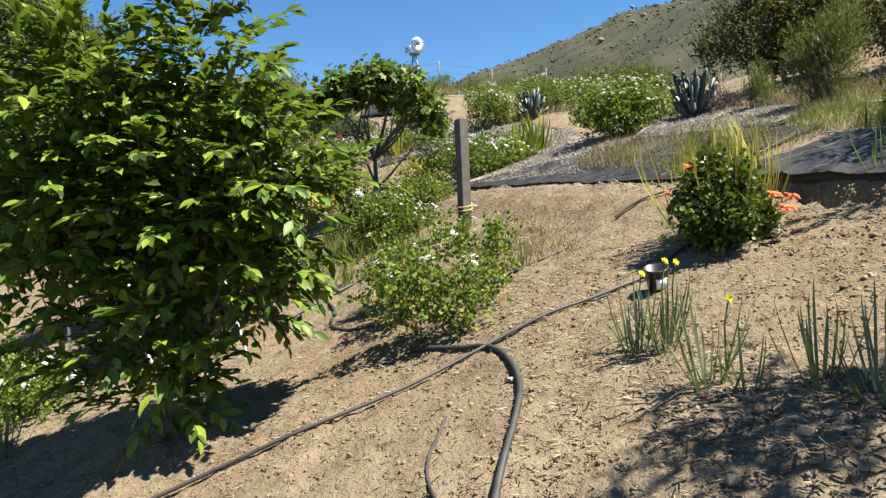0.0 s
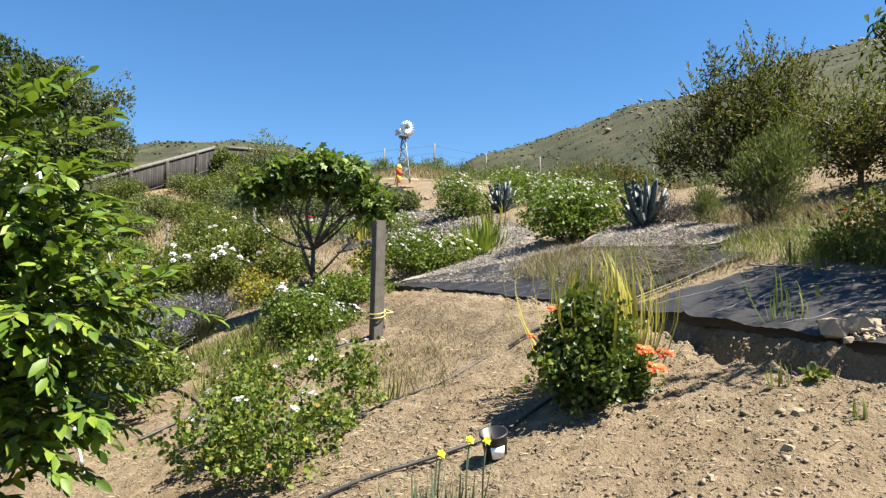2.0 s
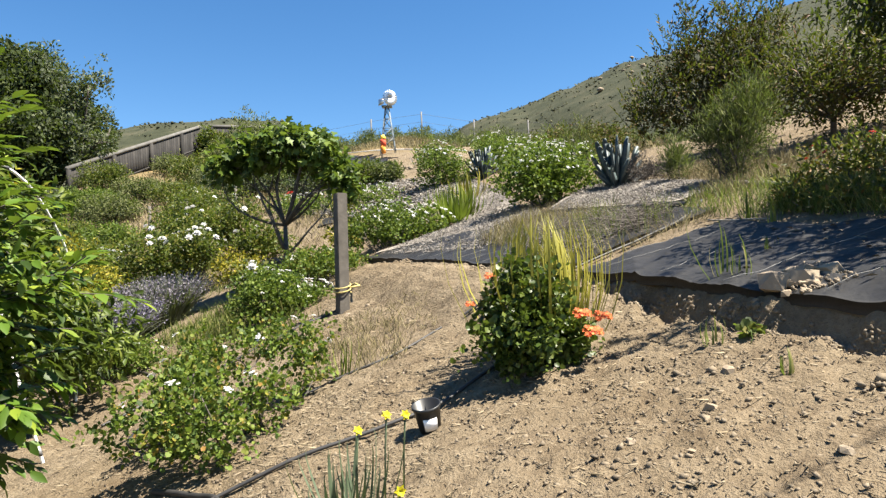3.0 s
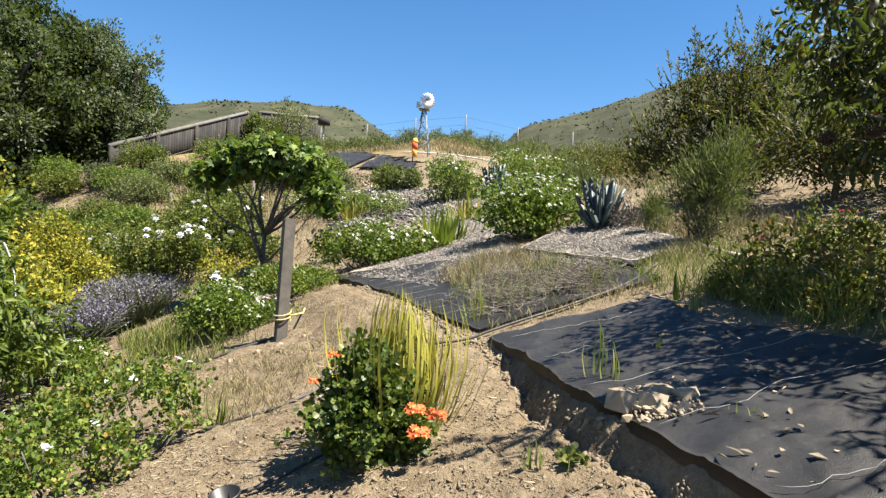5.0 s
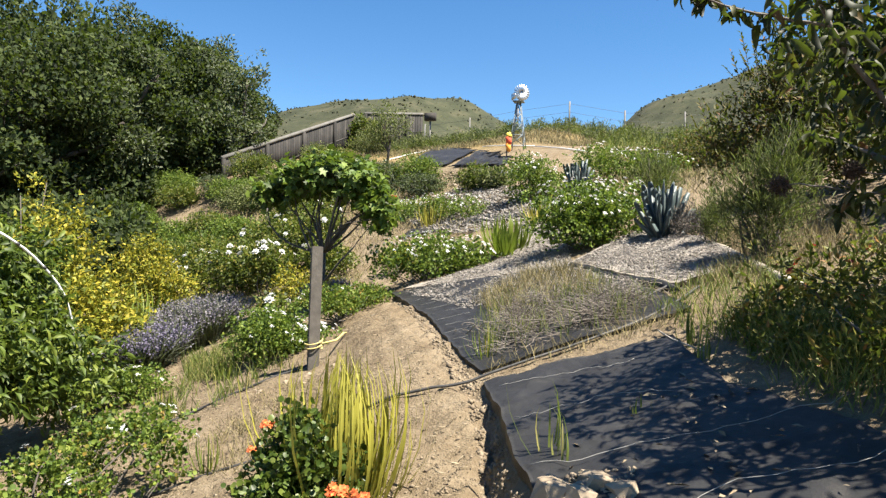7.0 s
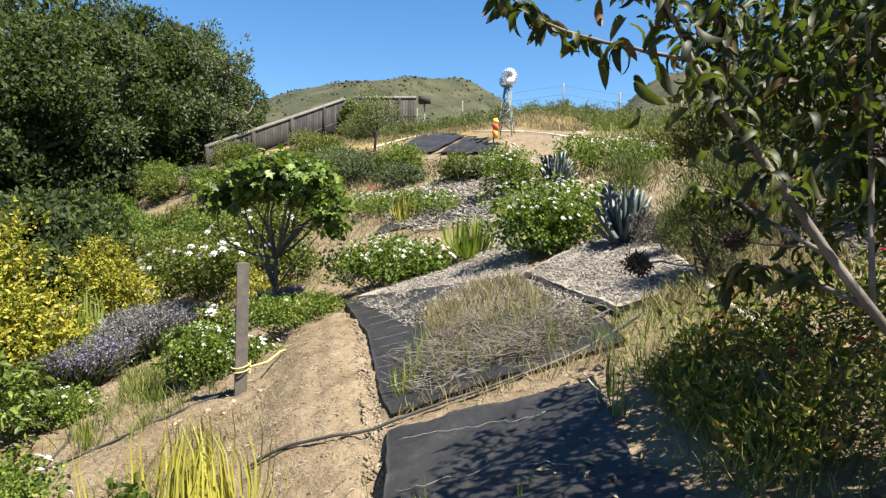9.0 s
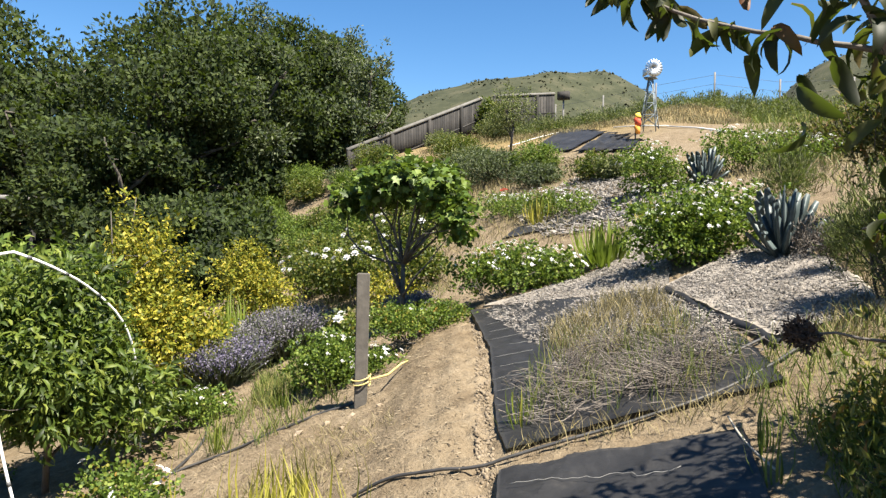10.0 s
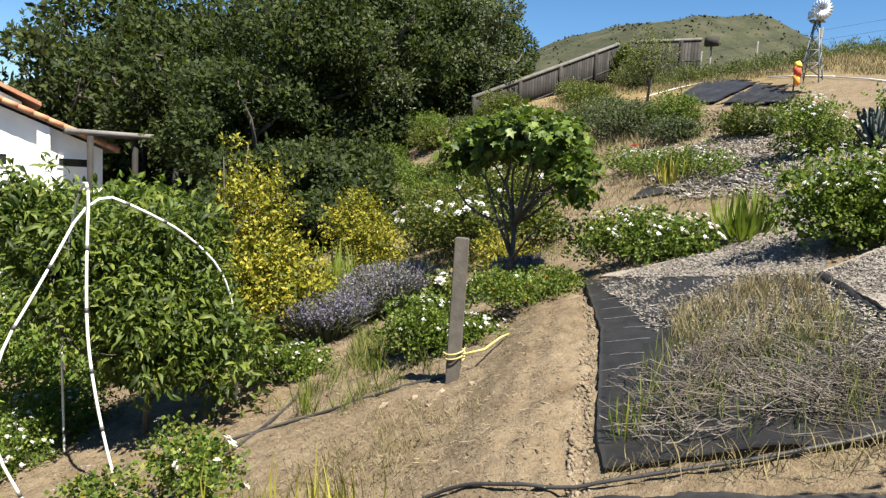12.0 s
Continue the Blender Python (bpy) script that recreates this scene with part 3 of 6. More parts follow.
def drape(name, left, right, nu, nv, lift, wrinkle, mat, label, category, kind="", seed=0.0, hem=0.02, ragged=0.003):
    """A sheet between two polylines in plan, laid over the ground, with a turned-down hem."""
    def along(p, n):
        p = np.asarray(p, float)
        s = np.concatenate([[0], np.cumsum(np.linalg.norm(np.diff(p, axis=0), axis=1))])
        q = np.linspace(0, s[-1], n)
        return np.stack([np.interp(q, s, p[:, 0]), np.interp(q, s, p[:, 1])], -1)
    a, b = along(left, nu), along(right, nu)
    s = np.linspace(0, 1, nv)[None, :, None]
    P = a[:, None] * (1 - s) + b[:, None] * s
    w = ragged * wrinkle
    rag = (np.sin(np.linspace(0, 40, nu) + seed) * 0.6 + np.sin(np.linspace(0, 97, nu) + seed * 2)) * w
    P[:, 0, 0] += rag
    P[:, -1, 0] += rag[::-1]
    x, y = P[..., 0], P[..., 1]
    # the sheet bridges small hollows: it lies on the smooth land, not on every clod
    z = terrace(x, y) + lift
    fold = np.sin(7 * x + 2.1 * y + seed) * np.sin(2.7 * y - 1.9 * x + seed) + 0.5 * np.sin(19 * x - 8 * y + seed) + 0.35 * np.abs(np.sin(5.5 * x + 9 * y + seed * 3))
    ridge = np.exp(-np.abs(np.sin(4.1 * x - 6.3 * y + 1.5 * np.sin(2.3 * x + seed))) * 9) + 0.7 * np.exp(-np.abs(np.sin(8.3 * x + 3.1 * y + 1.7 * np.sin(3.1 * y + seed))) * 12)
    z = z + wrinkle * (0.011 * fold + 0.014 * ridge) + 0.006 * wrinkle * rng.normal(size=z.shape) * 0.25
    V = np.stack([x, y, z], -1).reshape(-1, 3)
    ii, jj = np.meshgrid(np.arange(nu - 1), np.arange(nv - 1), indexing="ij")
    q = np.stack([ii * nv + jj, ii * nv + jj + 1, (ii + 1) * nv + jj + 1, (ii + 1) * nv + jj], -1).reshape(-1, 4)
    rim = np.concatenate([np.arange(nv), np.arange(1, nu) * nv + nv - 1, (nu - 1) * nv + np.arange(nv - 2, -1, -1), np.arange(nu - 2, 0, -1) * nv])
    low = V[rim] - T([(0, 0, hem)])
    m, r = len(rim), np.arange(len(rim))
    skirt = np.stack([rim, rim[(r + 1) % m], len(V) + (r + 1) % m, len(V) + r], -1)
    ob = new(name, mesh_of(name, np.vstack([V, low]), np.vstack([q, skirt]), True))
    ob.data.materials.append(mat)
    return tagged(ob, label, category, kind=kind)


def inside_poly(p, poly):
    poly = np.asarray(poly, float)
    ok = np.zeros(len(p), bool)
    a = poly[-1]
    for b in poly:
        cross = ((a[1] > p[:, 1]) != (b[1] > p[:, 1])) & (p[:, 0] < (b[0] - a[0]) * (p[:, 1] - a[1]) / (b[1] - a[1] + 1e-12) + a[0])
        ok ^= cross
        a = b
    return ok


def scatter(poly, n):
    poly = np.asarray(poly, float)
    out = np.zeros((0, 2))
    while len(out) < n:
        p = rng.uniform(poly.min(0), poly.max(0), (n * 2, 2))
        out = np.vstack([out, p[inside_poly(p, poly)]])
    return out[:n]


def on_ground(p, dz=0.0):
    return np.column_stack([p, ground(p[:, 0], p[:, 1]) + dz])

# ---- ground covers ----
drape("weed_fabric", [(2.12, 5.10), (2.33, 4.6), (2.51, 4.05), (2.71, 3.6), (2.99, 2.95), (3.36, 2.05), (3.7, 1.2)],
      [(3.14, 5.33), (3.36, 4.5), (3.6, 4.1), (4.0, 3.4), (4.4, 2.5), (4.8, 1.1)], 150, 60, 0.022, 1.0, FABRIC,
      "dusty black woven weed fabric laid over the garden terrace", "fabric", kind="structure", seed=1.0, hem=0.05)
drape("weed_fabric", [(0.14, 8.66), (1.07, 7.2), (1.87, 5.62), (2.06, 5.33)], [(2.25, 8.1), (2.6, 7.4), (3.05, 6.5), (3.28, 5.82)], 120, 60, 0.02, 0.8, FABRIC,
      "black weed fabric under dead twigs and wood chips", "fabric", kind="structure", seed=4.0, hem=0.05)
drape("mulch_bed", [(0.26, 8.72), (1.25, 9.65), (1.0, 12.0), (0.2, 14.2)], [(2.3, 8.1), (2.1, 9.0), (1.9, 11.0), (1.3, 14.6)], 80, 30, 0.012, 0.6, MULCH_BED,
      "grey weathered wood chip mulch path going uphill", "mulch", kind="structure", seed=2.0)
drape("mulch_bed", [(2.27, 8.09), (2.7, 7.3), (3.22, 6.38)], [(2.9, 9.1), (3.45, 8.0), (3.75, 6.7)], 60, 30, 0.05, 0.5, MULCH_BED,
      "grey wood chip mulch bed above the fabric edge", "mulch", kind="structure", seed=3.0, hem=0.09)
drape("weed_fabric", [(-1.3, 12.6), (0.3, 12.5), (1.3, 12.0)], [(-1.3, 13.2), (0.3, 13.1), (1.2, 12.5)], 50, 10, 0.03, 0.8, FABRIC,
      "strip of black weed fabric across the uphill bed", "fabric", kind="structure", seed=5.0)
drape("weed_fabric", [(-5.1, 23.6), (-3.2, 21.3)], [(-5.6, 28.0), (-2.9, 23.9)], 30, 30, 0.08, 1.5, FABRIC,
      "black weed fabric sheet on the upper terrace", "fabric", kind="structure", seed=6.0, ragged=0.10)
drape("weed_fabric", [(-2.8, 20.9), (-0.75, 18.9)], [(-2.6, 23.2), (-0.85, 20.0)], 30, 24, 0.08, 3.0, FABRIC,
      "crumpled black weed fabric sheet on the upper terrace", "fabric", kind="structure", seed=7.0, ragged=0.07)
lip = thing("fabric_lip", G(2.7, 7.25), "black fabric lip standing up along the mulch edge", "fabric edge", kind="structure")
lip.location = (0, 0, 0)
g = Geo()
s = np.linspace(0, 1, 40)
px_, py_ = 2.26 + 0.97 * s - 0.03, 8.08 - 1.72 * s - 0.03
h_ = 0.06 + 0.006 * np.sin(9 * s) + 0.004 * np.sin(31 * s)
zz = ground(px_, py_)
lo, hi = np.column_stack([px_, py_, zz + 0.0]), np.column_stack([px_ + 0.03, py_ + 0.02, zz + h_])
th = T([(0.012, 0.008, 0)])
v = np.stack([lo, hi, hi + th, lo + th], 1).reshape(-1, 3)
q = [(4 * a + k, 4 * a + (k + 1) % 4, 4 * (a + 1) + (k + 1) % 4, 4 * (a + 1) + k) for a in range(39) for k in range(4)]
part("edge", g.add(v, (), q), FABRIC_EDGE, lip)

# pale threads lying across the fabric
threads = []
for k in range(8):
    f = (k + 0.6) / 8
    y0 = 5.2 - 4.0 * f
    x0, x1 = edge_at(y0) + 0.06, edge_at(y0) + 1.05 + 0.9 * f
    n = 24
    xs = np.linspace(x0, x0 + (x1 - x0) * rng.uniform(0.55, 1.0), n)
    ys = y0 + (xs - x0) * 0.20 + np.cumsum(rng.normal(size=n)) * 0.018
    p = np.column_stack([xs, ys, terrace(xs, ys) + 0.040])
    ob = part("fabric_thread", Geo().tube(p, 0.0014, 4), THREAD)
    tagged(ob, "pale frayed thread lying on the black fabric", "thread", "threads on the fabric")
for k in range(12):
    y0 = 8.4 - 0.25 * k
    x0 = edge_at(y0) + 0.03
    xs = np.linspace(x0, x0 + rng.uniform(0.2, 0.34), 8)
    ys = y0 + (xs - x0) * 0.1 + rng.normal(size=8) * 0.006
    p = np.column_stack([xs, ys, terrace(xs, ys) + 0.03])
    tagged(part("fabric_thread", Geo().tube(p, 0.0013, 4), THREAD), "pale frayed thread lying on the black fabric", "thread", "threads on the fabric")


def stuff(name, geo, mat, label, category, smooth=False):
    return tagged(part(name, geo, mat, None, label, smooth), label, category, kind="stuff")


def chips(poly, n, length, width, dz, mat, name, label, template=CHIP, lift=0.35):
    p = on_ground(scatter(poly, n), dz)
    a = unit(n) * T([(1, 1, lift)])
    g = Geo().shapes(template, p, a, unit(n) * 0.5 + T([(0, 0, 1)]), length * rng.uniform(0.4, 1.4, n), width * rng.uniform(0.5, 1.4, n))
    return stuff(name, g, mat, label, name.replace("_", " "))


chips([(0.35, 8.5), (1.1, 7.6), (1.5, 7.1), (2.0, 7.3), (2.25, 8.05), (2.15, 9), (2.0, 11), (1.4, 14.4), (0.3, 14), (1.0, 12), (1.3, 9.7)], 19000, 0.029, 0.010, 0.024, MULCH, "wood_chips", "grey weathered wood chips on the uphill bed")
chips([(2.3, 8.05), (2.75, 7.25), (3.25, 6.4), (3.7, 6.7), (3.45, 8.0), (2.9, 9.0)], 11000, 0.027, 0.009, 0.056, MULCH, "wood_chips", "grey wood chips on the bed above the fabric")
chips([(1.9, 6.4), (2.5, 6.0), (3.0, 6.3), (2.9, 7.0), (2.3, 7.9), (1.5, 7.8)], 6000, 0.03, 0.010, 0.026, MULCH, "wood_chips", "grey wood chips and litter round the dead twigs")
chips([(-0.3, 12.0), (1.0, 11.5), (1.2, 14.8), (-1.5, 17), (-2.3, 15)], 5000, 0.08, 0.03, 0.03, MULCH, "wood_chips", "grey wood chips on the far uphill bed")
bed = [(-1.0, 3.0), (0.3, 1.2), (2.2, 0.9), (3.2, 2.0), (2.6, 3.6), (2.2, 4.7), (1.4, 6.1), (0.3, 7.9), (-1.2, 7.4), (-1.6, 5.5)]


def clods(poly, n, size, mat, name, label, sink=-0.05):
    p = on_ground(scatter(poly, n))
    k = size * np.minimum(rng.lognormal(0, 0.6, n), 3.5)
    p[:, 2] -= sink * k
    g = Geo().shapes(CLOT, p, unit(n) * T([(1, 1, 0.3)]), T([(0, 0, 1)]) + 0.4 * unit(n), k * 1.25, k * rng.uniform(0.7, 1.3, n))
    g.v[-1] += rng.normal(size=g.v[-1].shape) * size * 0.22
    return stuff(name, g, mat, label, name.replace("_", " "))


clods([(-1.0, 3.0), (0.3, 1.2), (2.2, 0.9), (3.2, 2.0), (2.6, 3.6), (2.2, 4.4), (0.5, 4.4)], 9000, 0.0075, CLOD, "soil_clods", "clods and crumbs of dug dry soil")
clods(bed, 20000, 0.0042, CLOD, "soil_clods", "crumbs and clods of dry brown soil")
clods([(1.3, 2.0), (2.6, 1.8), (3.0, 2.6), (2.5, 3.9), (1.9, 3.4)], 600, 0.011, CLOD, "soil_clods", "coarse clods of dry brown soil below the bank")
clods([(-4.2, 2.4), (-1.2, 1.8), (0.3, 1.2), (-1.0, 3.0), (-1.6, 5.5), (-3.6, 5.2)], 6000, 0.0075, CLOD, "soil_clods", "clods and crumbs of dry soil under the plum tree")
chips([(-4.2, 2.4), (-1.2, 1.8), (0.3, 1.2), (-1.0, 3.0), (-1.6, 5.5), (-3.6, 5.2)], 2200, 0.035, 0.0035, 0.004, STRAW, "straw", "bits of straw on the soil under the plum tree", lift=0.12)
chips(bed, 6000, 0.035, 0.0035, 0.004, STRAW, "straw", "bits of straw and dry stalks on the soil", lift=0.12)
chips([(0.3, 1.4), (1.4, 2.2), (1.2, 3.6), (0.5, 4.6), (0.4, 3.4)], 1600, 0.035, 0.004, 0.004, STRAW, "straw", "bits of straw and wood on the soil", lift=0.12)
chips(bed, 5000, 0.018, 0.006, 0.003, LITTER, "leaf_litter", "dark bits of bark and leaf on the soil", lift=0.3)
chips([(0.85, 2.35), (0.8, 1.6), (1.3, 1.2), (2.1, 1.3), (2.0, 2.0), (1.5, 2.3)], 2200, 0.035, 0.008, 0.005, LITTER, "leaf_litter", "dark bark shreds and twigs below the daffodils", lift=0.3)
# crumbling face of the bank
n = 4200
yb = 2.4 + 6.3 * rng.random(n) ** 1.9
pb = np.column_stack([edge_at(yb) - rng.uniform(0.0, 0.11, n), yb])
k = np.minimum(rng.lognormal(-4.2, 0.5, n), 0.04)
g = Geo().shapes(CLOT, on_ground(pb, 0.0), unit(n), unit(n), k * 1.2, k)
stuff("soil_clods", g, CLOD, "crumbling clods along the cut bank", "soil clods")


def stone_mesh(seed, flat):
    r = np.random.default_rng(seed)
    bm = bmesh.new()
    bmesh.ops.create_icosphere(bm, subdivisions=1, radius=0.5)
    for v in bm.verts:
        d = Vector(v.co)
        k = 1 + 0.9 * noise.noise(d * 2.6 + Vector((seed * 3.7, 0, 0))) + 0.3 * noise.noise(d * 6 + Vector((0, seed, 0)))
        v.co = Vector((d.x * k, d.y * k * 0.8, max(-0.35, min(0.33, d.z * k)) * flat))
    me = bpy.data.meshes.new("stone")
    bm.to_mesh(me)
    bm.free()
    me.materials.append(ROCK)
    return me


stones = [stone_mesh(k, f) for k, f in enumerate((0.5, 0.7, 0.9, 0.6, 0.8))]


def stone(x, y, size, dz, label="pale broken field stone", group=""):
    ob = new("stone", stones[rng.integers(5)])
    ob.matrix_world = pose(*G(x, y, dz), rng.uniform(-14, 14), rng.uniform(-14, 14), rng.uniform(0, 360)) @ Matrix.Scale(size, 4)
    return tagged(ob, label, "stone", group)


for k in range(26):
    a, r = rng.uniform(0, 2 * math.pi), rng.random() ** 0.6
    stone(2.83 + 0.17 * r * math.cos(a), 3.64 + 0.19 * r * math.sin(a), rng.uniform(0.03, 0.095), 0.022 + 0.03 * (1 - r), "pale broken field stone heaped on the fabric", "stone heap on the fabric")
for x, y, s_ in ((2.72, 3.66, 0.17), (2.84, 3.60, 0.13), (2.90, 3.68, 0.12), (2.96, 3.62, 0.11), (2.86, 3.74, 0.12)):
    stone(x, y, s_, 0.045, "large pale slab of stone in the heap", "stone heap on the fabric")
for x, y, s_ in ((1.56, 7.55, 0.11), (0.42, 2.9, 0.039), (0.62, 2.2, 0.033), (0.95, 1.9, 0.05), (1.9, 2.85, 0.039), (2.05, 2.7, 0.033), (2.4, 2.5, 0.050), (1.7, 2.2, 0.039), (0.8, 2.45, 0.05),
                 (0.35, 6.3, 0.07), (0.42, 6.1, 0.06), (0.2, 6.2, 0.08), (0.5, 6.45, 0.05), (2.2, 2.95, 0.05), (2.35, 3.2, 0.06), (1.2, 2.0, 0.05), (0.05, 6.05, 0.09), (0.75, 8.1, 0.08), (0.5, 8.5, 0.07)):
    stone(x, y, s_, s_ * 0.1, "pale field stone half sunk in the soil")

# ---- dead twigs and dry grass on the fabric ----
g = Geo()
heaps = scatter([(1.8, 6.2), (2.15, 5.65), (2.75, 5.8), (3.0, 6.2), (2.65, 6.7), (2.2, 6.8)], 44)
for hx, hy in heaps:
    lead = unit(1)[0] * T((1, 0.8, 0.15))
    for k in range(rng.integers(16, 44)):
        L = rng.uniform(0.10, 0.42)
        d = lead + unit(1)[0] * 0.65 * T((1, 1, 0.5))
        d /= np.linalg.norm(d)
        x, y = T((hx, hy)) + rng.normal(size=2) * 0.10
        p = np.linspace(-0.5, 0.5, 5)[:, None] * d * L + np.cumsum(rng.normal(size=(5, 3)), 0) * 0.009 + T(G(x, y, 0.02 + 0.12 * rng.random() ** 1.8))
        p[:, 2] = np.maximum(p[:, 2], ground(p[:, 0], p[:, 1]) + 0.02)
        g.tube(p, T([0.0045, 0.004, 0.0034, 0.0027, 0.0018]) * rng.uniform(0.35, 0.8), 3, False)
stuff("twig_pile", g, TWIG, "heap of grey dead twigs on black fabric", "twig pile")


def tufts(name, poly, n, length, width, mat, label, lean=0.5, template=BLADE, dz=0.01, per=1):
    p = np.repeat(on_ground(scatter(poly, n // per), dz), per, 0)
    m = len(p)
    p[:, :2] += rng.normal(size=(m, 2)) * (0.03 if per > 1 else 0.0)
    a = unit(m) * lean + T([(0, 0, 1)])
    g = Geo().shapes(template, p, a, unit(m) * T([(1, 1, 0.2)]), length * rng.uniform(0.4, 1.25, m), width)
    return stuff(name, g, mat, label, name.replace("_", " "))


tufts("dry_grass", [(1.5, 7.1), (2.0, 6.5), (2.7, 6.6), (2.5, 7.3), (2.15, 8.0), (1.6, 7.9)], 2100, 0.17, 0.004, DRYGRASS, "dry straw-coloured grass on the fabric", 0.55, per=9)
tufts("dry_grass", [(1.75, 6.2), (2.1, 5.5), (3.0, 5.8), (3.2, 6.2), (2.7, 7.0), (1.6, 7.0)], 700, 0.20, 0.004, GREENGRASS, "thin green grass among dead twigs", 0.4, per=7)
tufts("dry_grass", [(2.1, 5.22), (3.1, 5.45), (3.25, 5.8), (2.1, 5.42)], 300, 0.11, 0.004, DRYGRASS, "dry grass along the gap between the fabrics", 0.7)
tufts("dry_grass", [(3.05, 5.9), (3.25, 5.3), (3.75, 4.6), (4.2, 5.0), (3.9, 6.5), (3.4, 6.6)], 1500, 0.13, 0.005, GREENGRASS, "rough grass beside the fabric", 0.5)
tufts("dry_grass", [(3.3, 6.4), (3.6, 6.0), (4.6, 6.5), (4.6, 8.5), (3.5, 8.2), (3.7, 7.0)], 3500, 0.14, 0.005, DRYGRASS, "dry grass below the shrubs", 0.55)
tufts("dry_grass", [(3.5, 4.4), (3.7, 4.0), (4.6, 3.2), (5.2, 4.4), (4.2, 5.4)], 1800, 0.13, 0.005, GREENGRASS, "shaded grass below the sumac", 0.6)
tufts("dry_grass", [(-1.3, 6.1), (-0.3, 6.0), (0.15, 6.5), (-0.3, 6.9), (-1.4, 7.3)], 420, 0.20, 0.007, GREENGRASS, "sparse green grass on the bare soil", 0.5, per=7)
tufts("dry_grass", [(0.3, 4.6), (1.0, 4.5), (0.9, 5.6), (0.3, 5.6)], 500, 0.11, 0.004, DRYGRASS, "sparse dry grass on the bare soil", 0.7, per=4)
tufts("dry_grass", [(0.1, 5.1), (1.2, 5.0), (1.0, 6.0), (0.1, 6.2)], 700, 0.07, 0.004, DRYGRASS, "sparse dry grass on the bare soil", 0.8, per=4)
tufts("dry_grass", [(-12, 26), (-3, 25.5), (1.2, 21.5), (1.6, 23), (1.4, 27), (-3, 29), (-11, 30)], 9000, 0.22, 0.014, DRYGRASS, "tall dry grass along the crest of the slope", 0.45)
tufts("dry_grass", [(-10, 30), (-3, 29), (3, 26), (9, 22), (14, 30), (0, 36), (-10, 38)], 2200, 0.30, 0.02, GREENGRASS, "tall green grass along the crest of the slope", 0.45)
tufts("dry_grass", [(-10, 17.5), (-8, 15), (-4, 14.5), (-2.6, 16), (-5, 23), (-9.5, 24)], 4200, 0.3, 0.016, DRYGRASS, "dry grass on the slope below the fence", 0.6)
tufts("dry_grass", [(-3.2, 9.6), (-1.0, 9.2), (-0.8, 10.2), (-2.5, 11.5), (-4.0, 11.5)], 1500, 0.12, 0.006, GREENGRASS, "thin grass between the rose bushes", 0.7)
tufts("dry_grass", [(-1.9, 7.6), (-1.2, 6.8), (-0.7, 7.4), (-1.3, 8.4)], 1500, 0.18, 0.006, GREENGRASS, "green grass beside the lavender", 0.5)


tufts("dry_grass", [(-6, 13), (-4, 10.5), (-1, 10), (0.2, 11.5), (-0.5, 15), (-2.5, 20), (-6, 21)], 6000, 0.16, 0.010, DRYGRASS, "dry grass and stubble on the middle slope", 0.8)
tufts("dry_grass", [(1.6, 15), (3.2, 11), (5, 12), (6, 18), (2, 20)], 4000, 0.22, 0.012, DRYGRASS, "dry grass on the upper right slope", 0.7)
clods([(-4.4, 22.0), (-3.1, 20.6), (-0.7, 18.5), (0.3, 17.6), (-0.5, 17.2), (-1.7, 17.4), (-3.3, 18.9), (-4.6, 20.6)], 900, 0.05, CLOD, "soil_clods", "tan clods of dug soil below the far fabric sheets")
clods([(-10.6, 18.6), (-9.6, 18.0), (-9.3, 16.8), (-10.2, 17.0)], 260, 0.07, CLOD, "soil_clods", "heap of tan dug soil below the oaks")
tufts("dry_grass", [(1.6, 18), (6, 17), (9, 22), (8, 27), (2, 26)], 5000, 0.34, 0.016, GREENGRASS, "rough green grass and weeds on the upper slope", 0.55)
# dry leaves and sticks lying on the fabric
n = 160
pl = scatter([(2.6, 3.9), (3.0, 3.0), (3.4, 2.2), (4.3, 2.6), (3.6, 3.9), (3.3, 4.9), (2.9, 4.4)], n)
g = Geo().shapes(LEAF, np.column_stack([pl, terrace(pl[:, 0], pl[:, 1]) + 0.036]), unit(n) * T([(1, 1, 0.25)]), unit(n) * 0.6 + T([(0, 0, 1)]), rng.uniform(0.02, 0.07, n), rng.uniform(0.008, 0.026, n))
stuff("leaf_litter", g, STRAW, "dry curled leaves scattered on the black fabric", "leaf litter")
n = 260
pl = T([(2.88, 3.62)]) + np.clip(rng.normal(size=(n, 2)), -1.3, 1.3) * T([(0.09, 0.12)])
g = Geo().shapes(OCTA, np.column_stack([pl, terrace(pl[:, 0], pl[:, 1]) + 0.034]), unit(n), unit(n), rng.uniform(0.006, 0.03, n), rng.uniform(0.006, 0.026, n))
stuff("gravel", g, ROCK, "tan gravel and soil round the stone heap", "gravel")


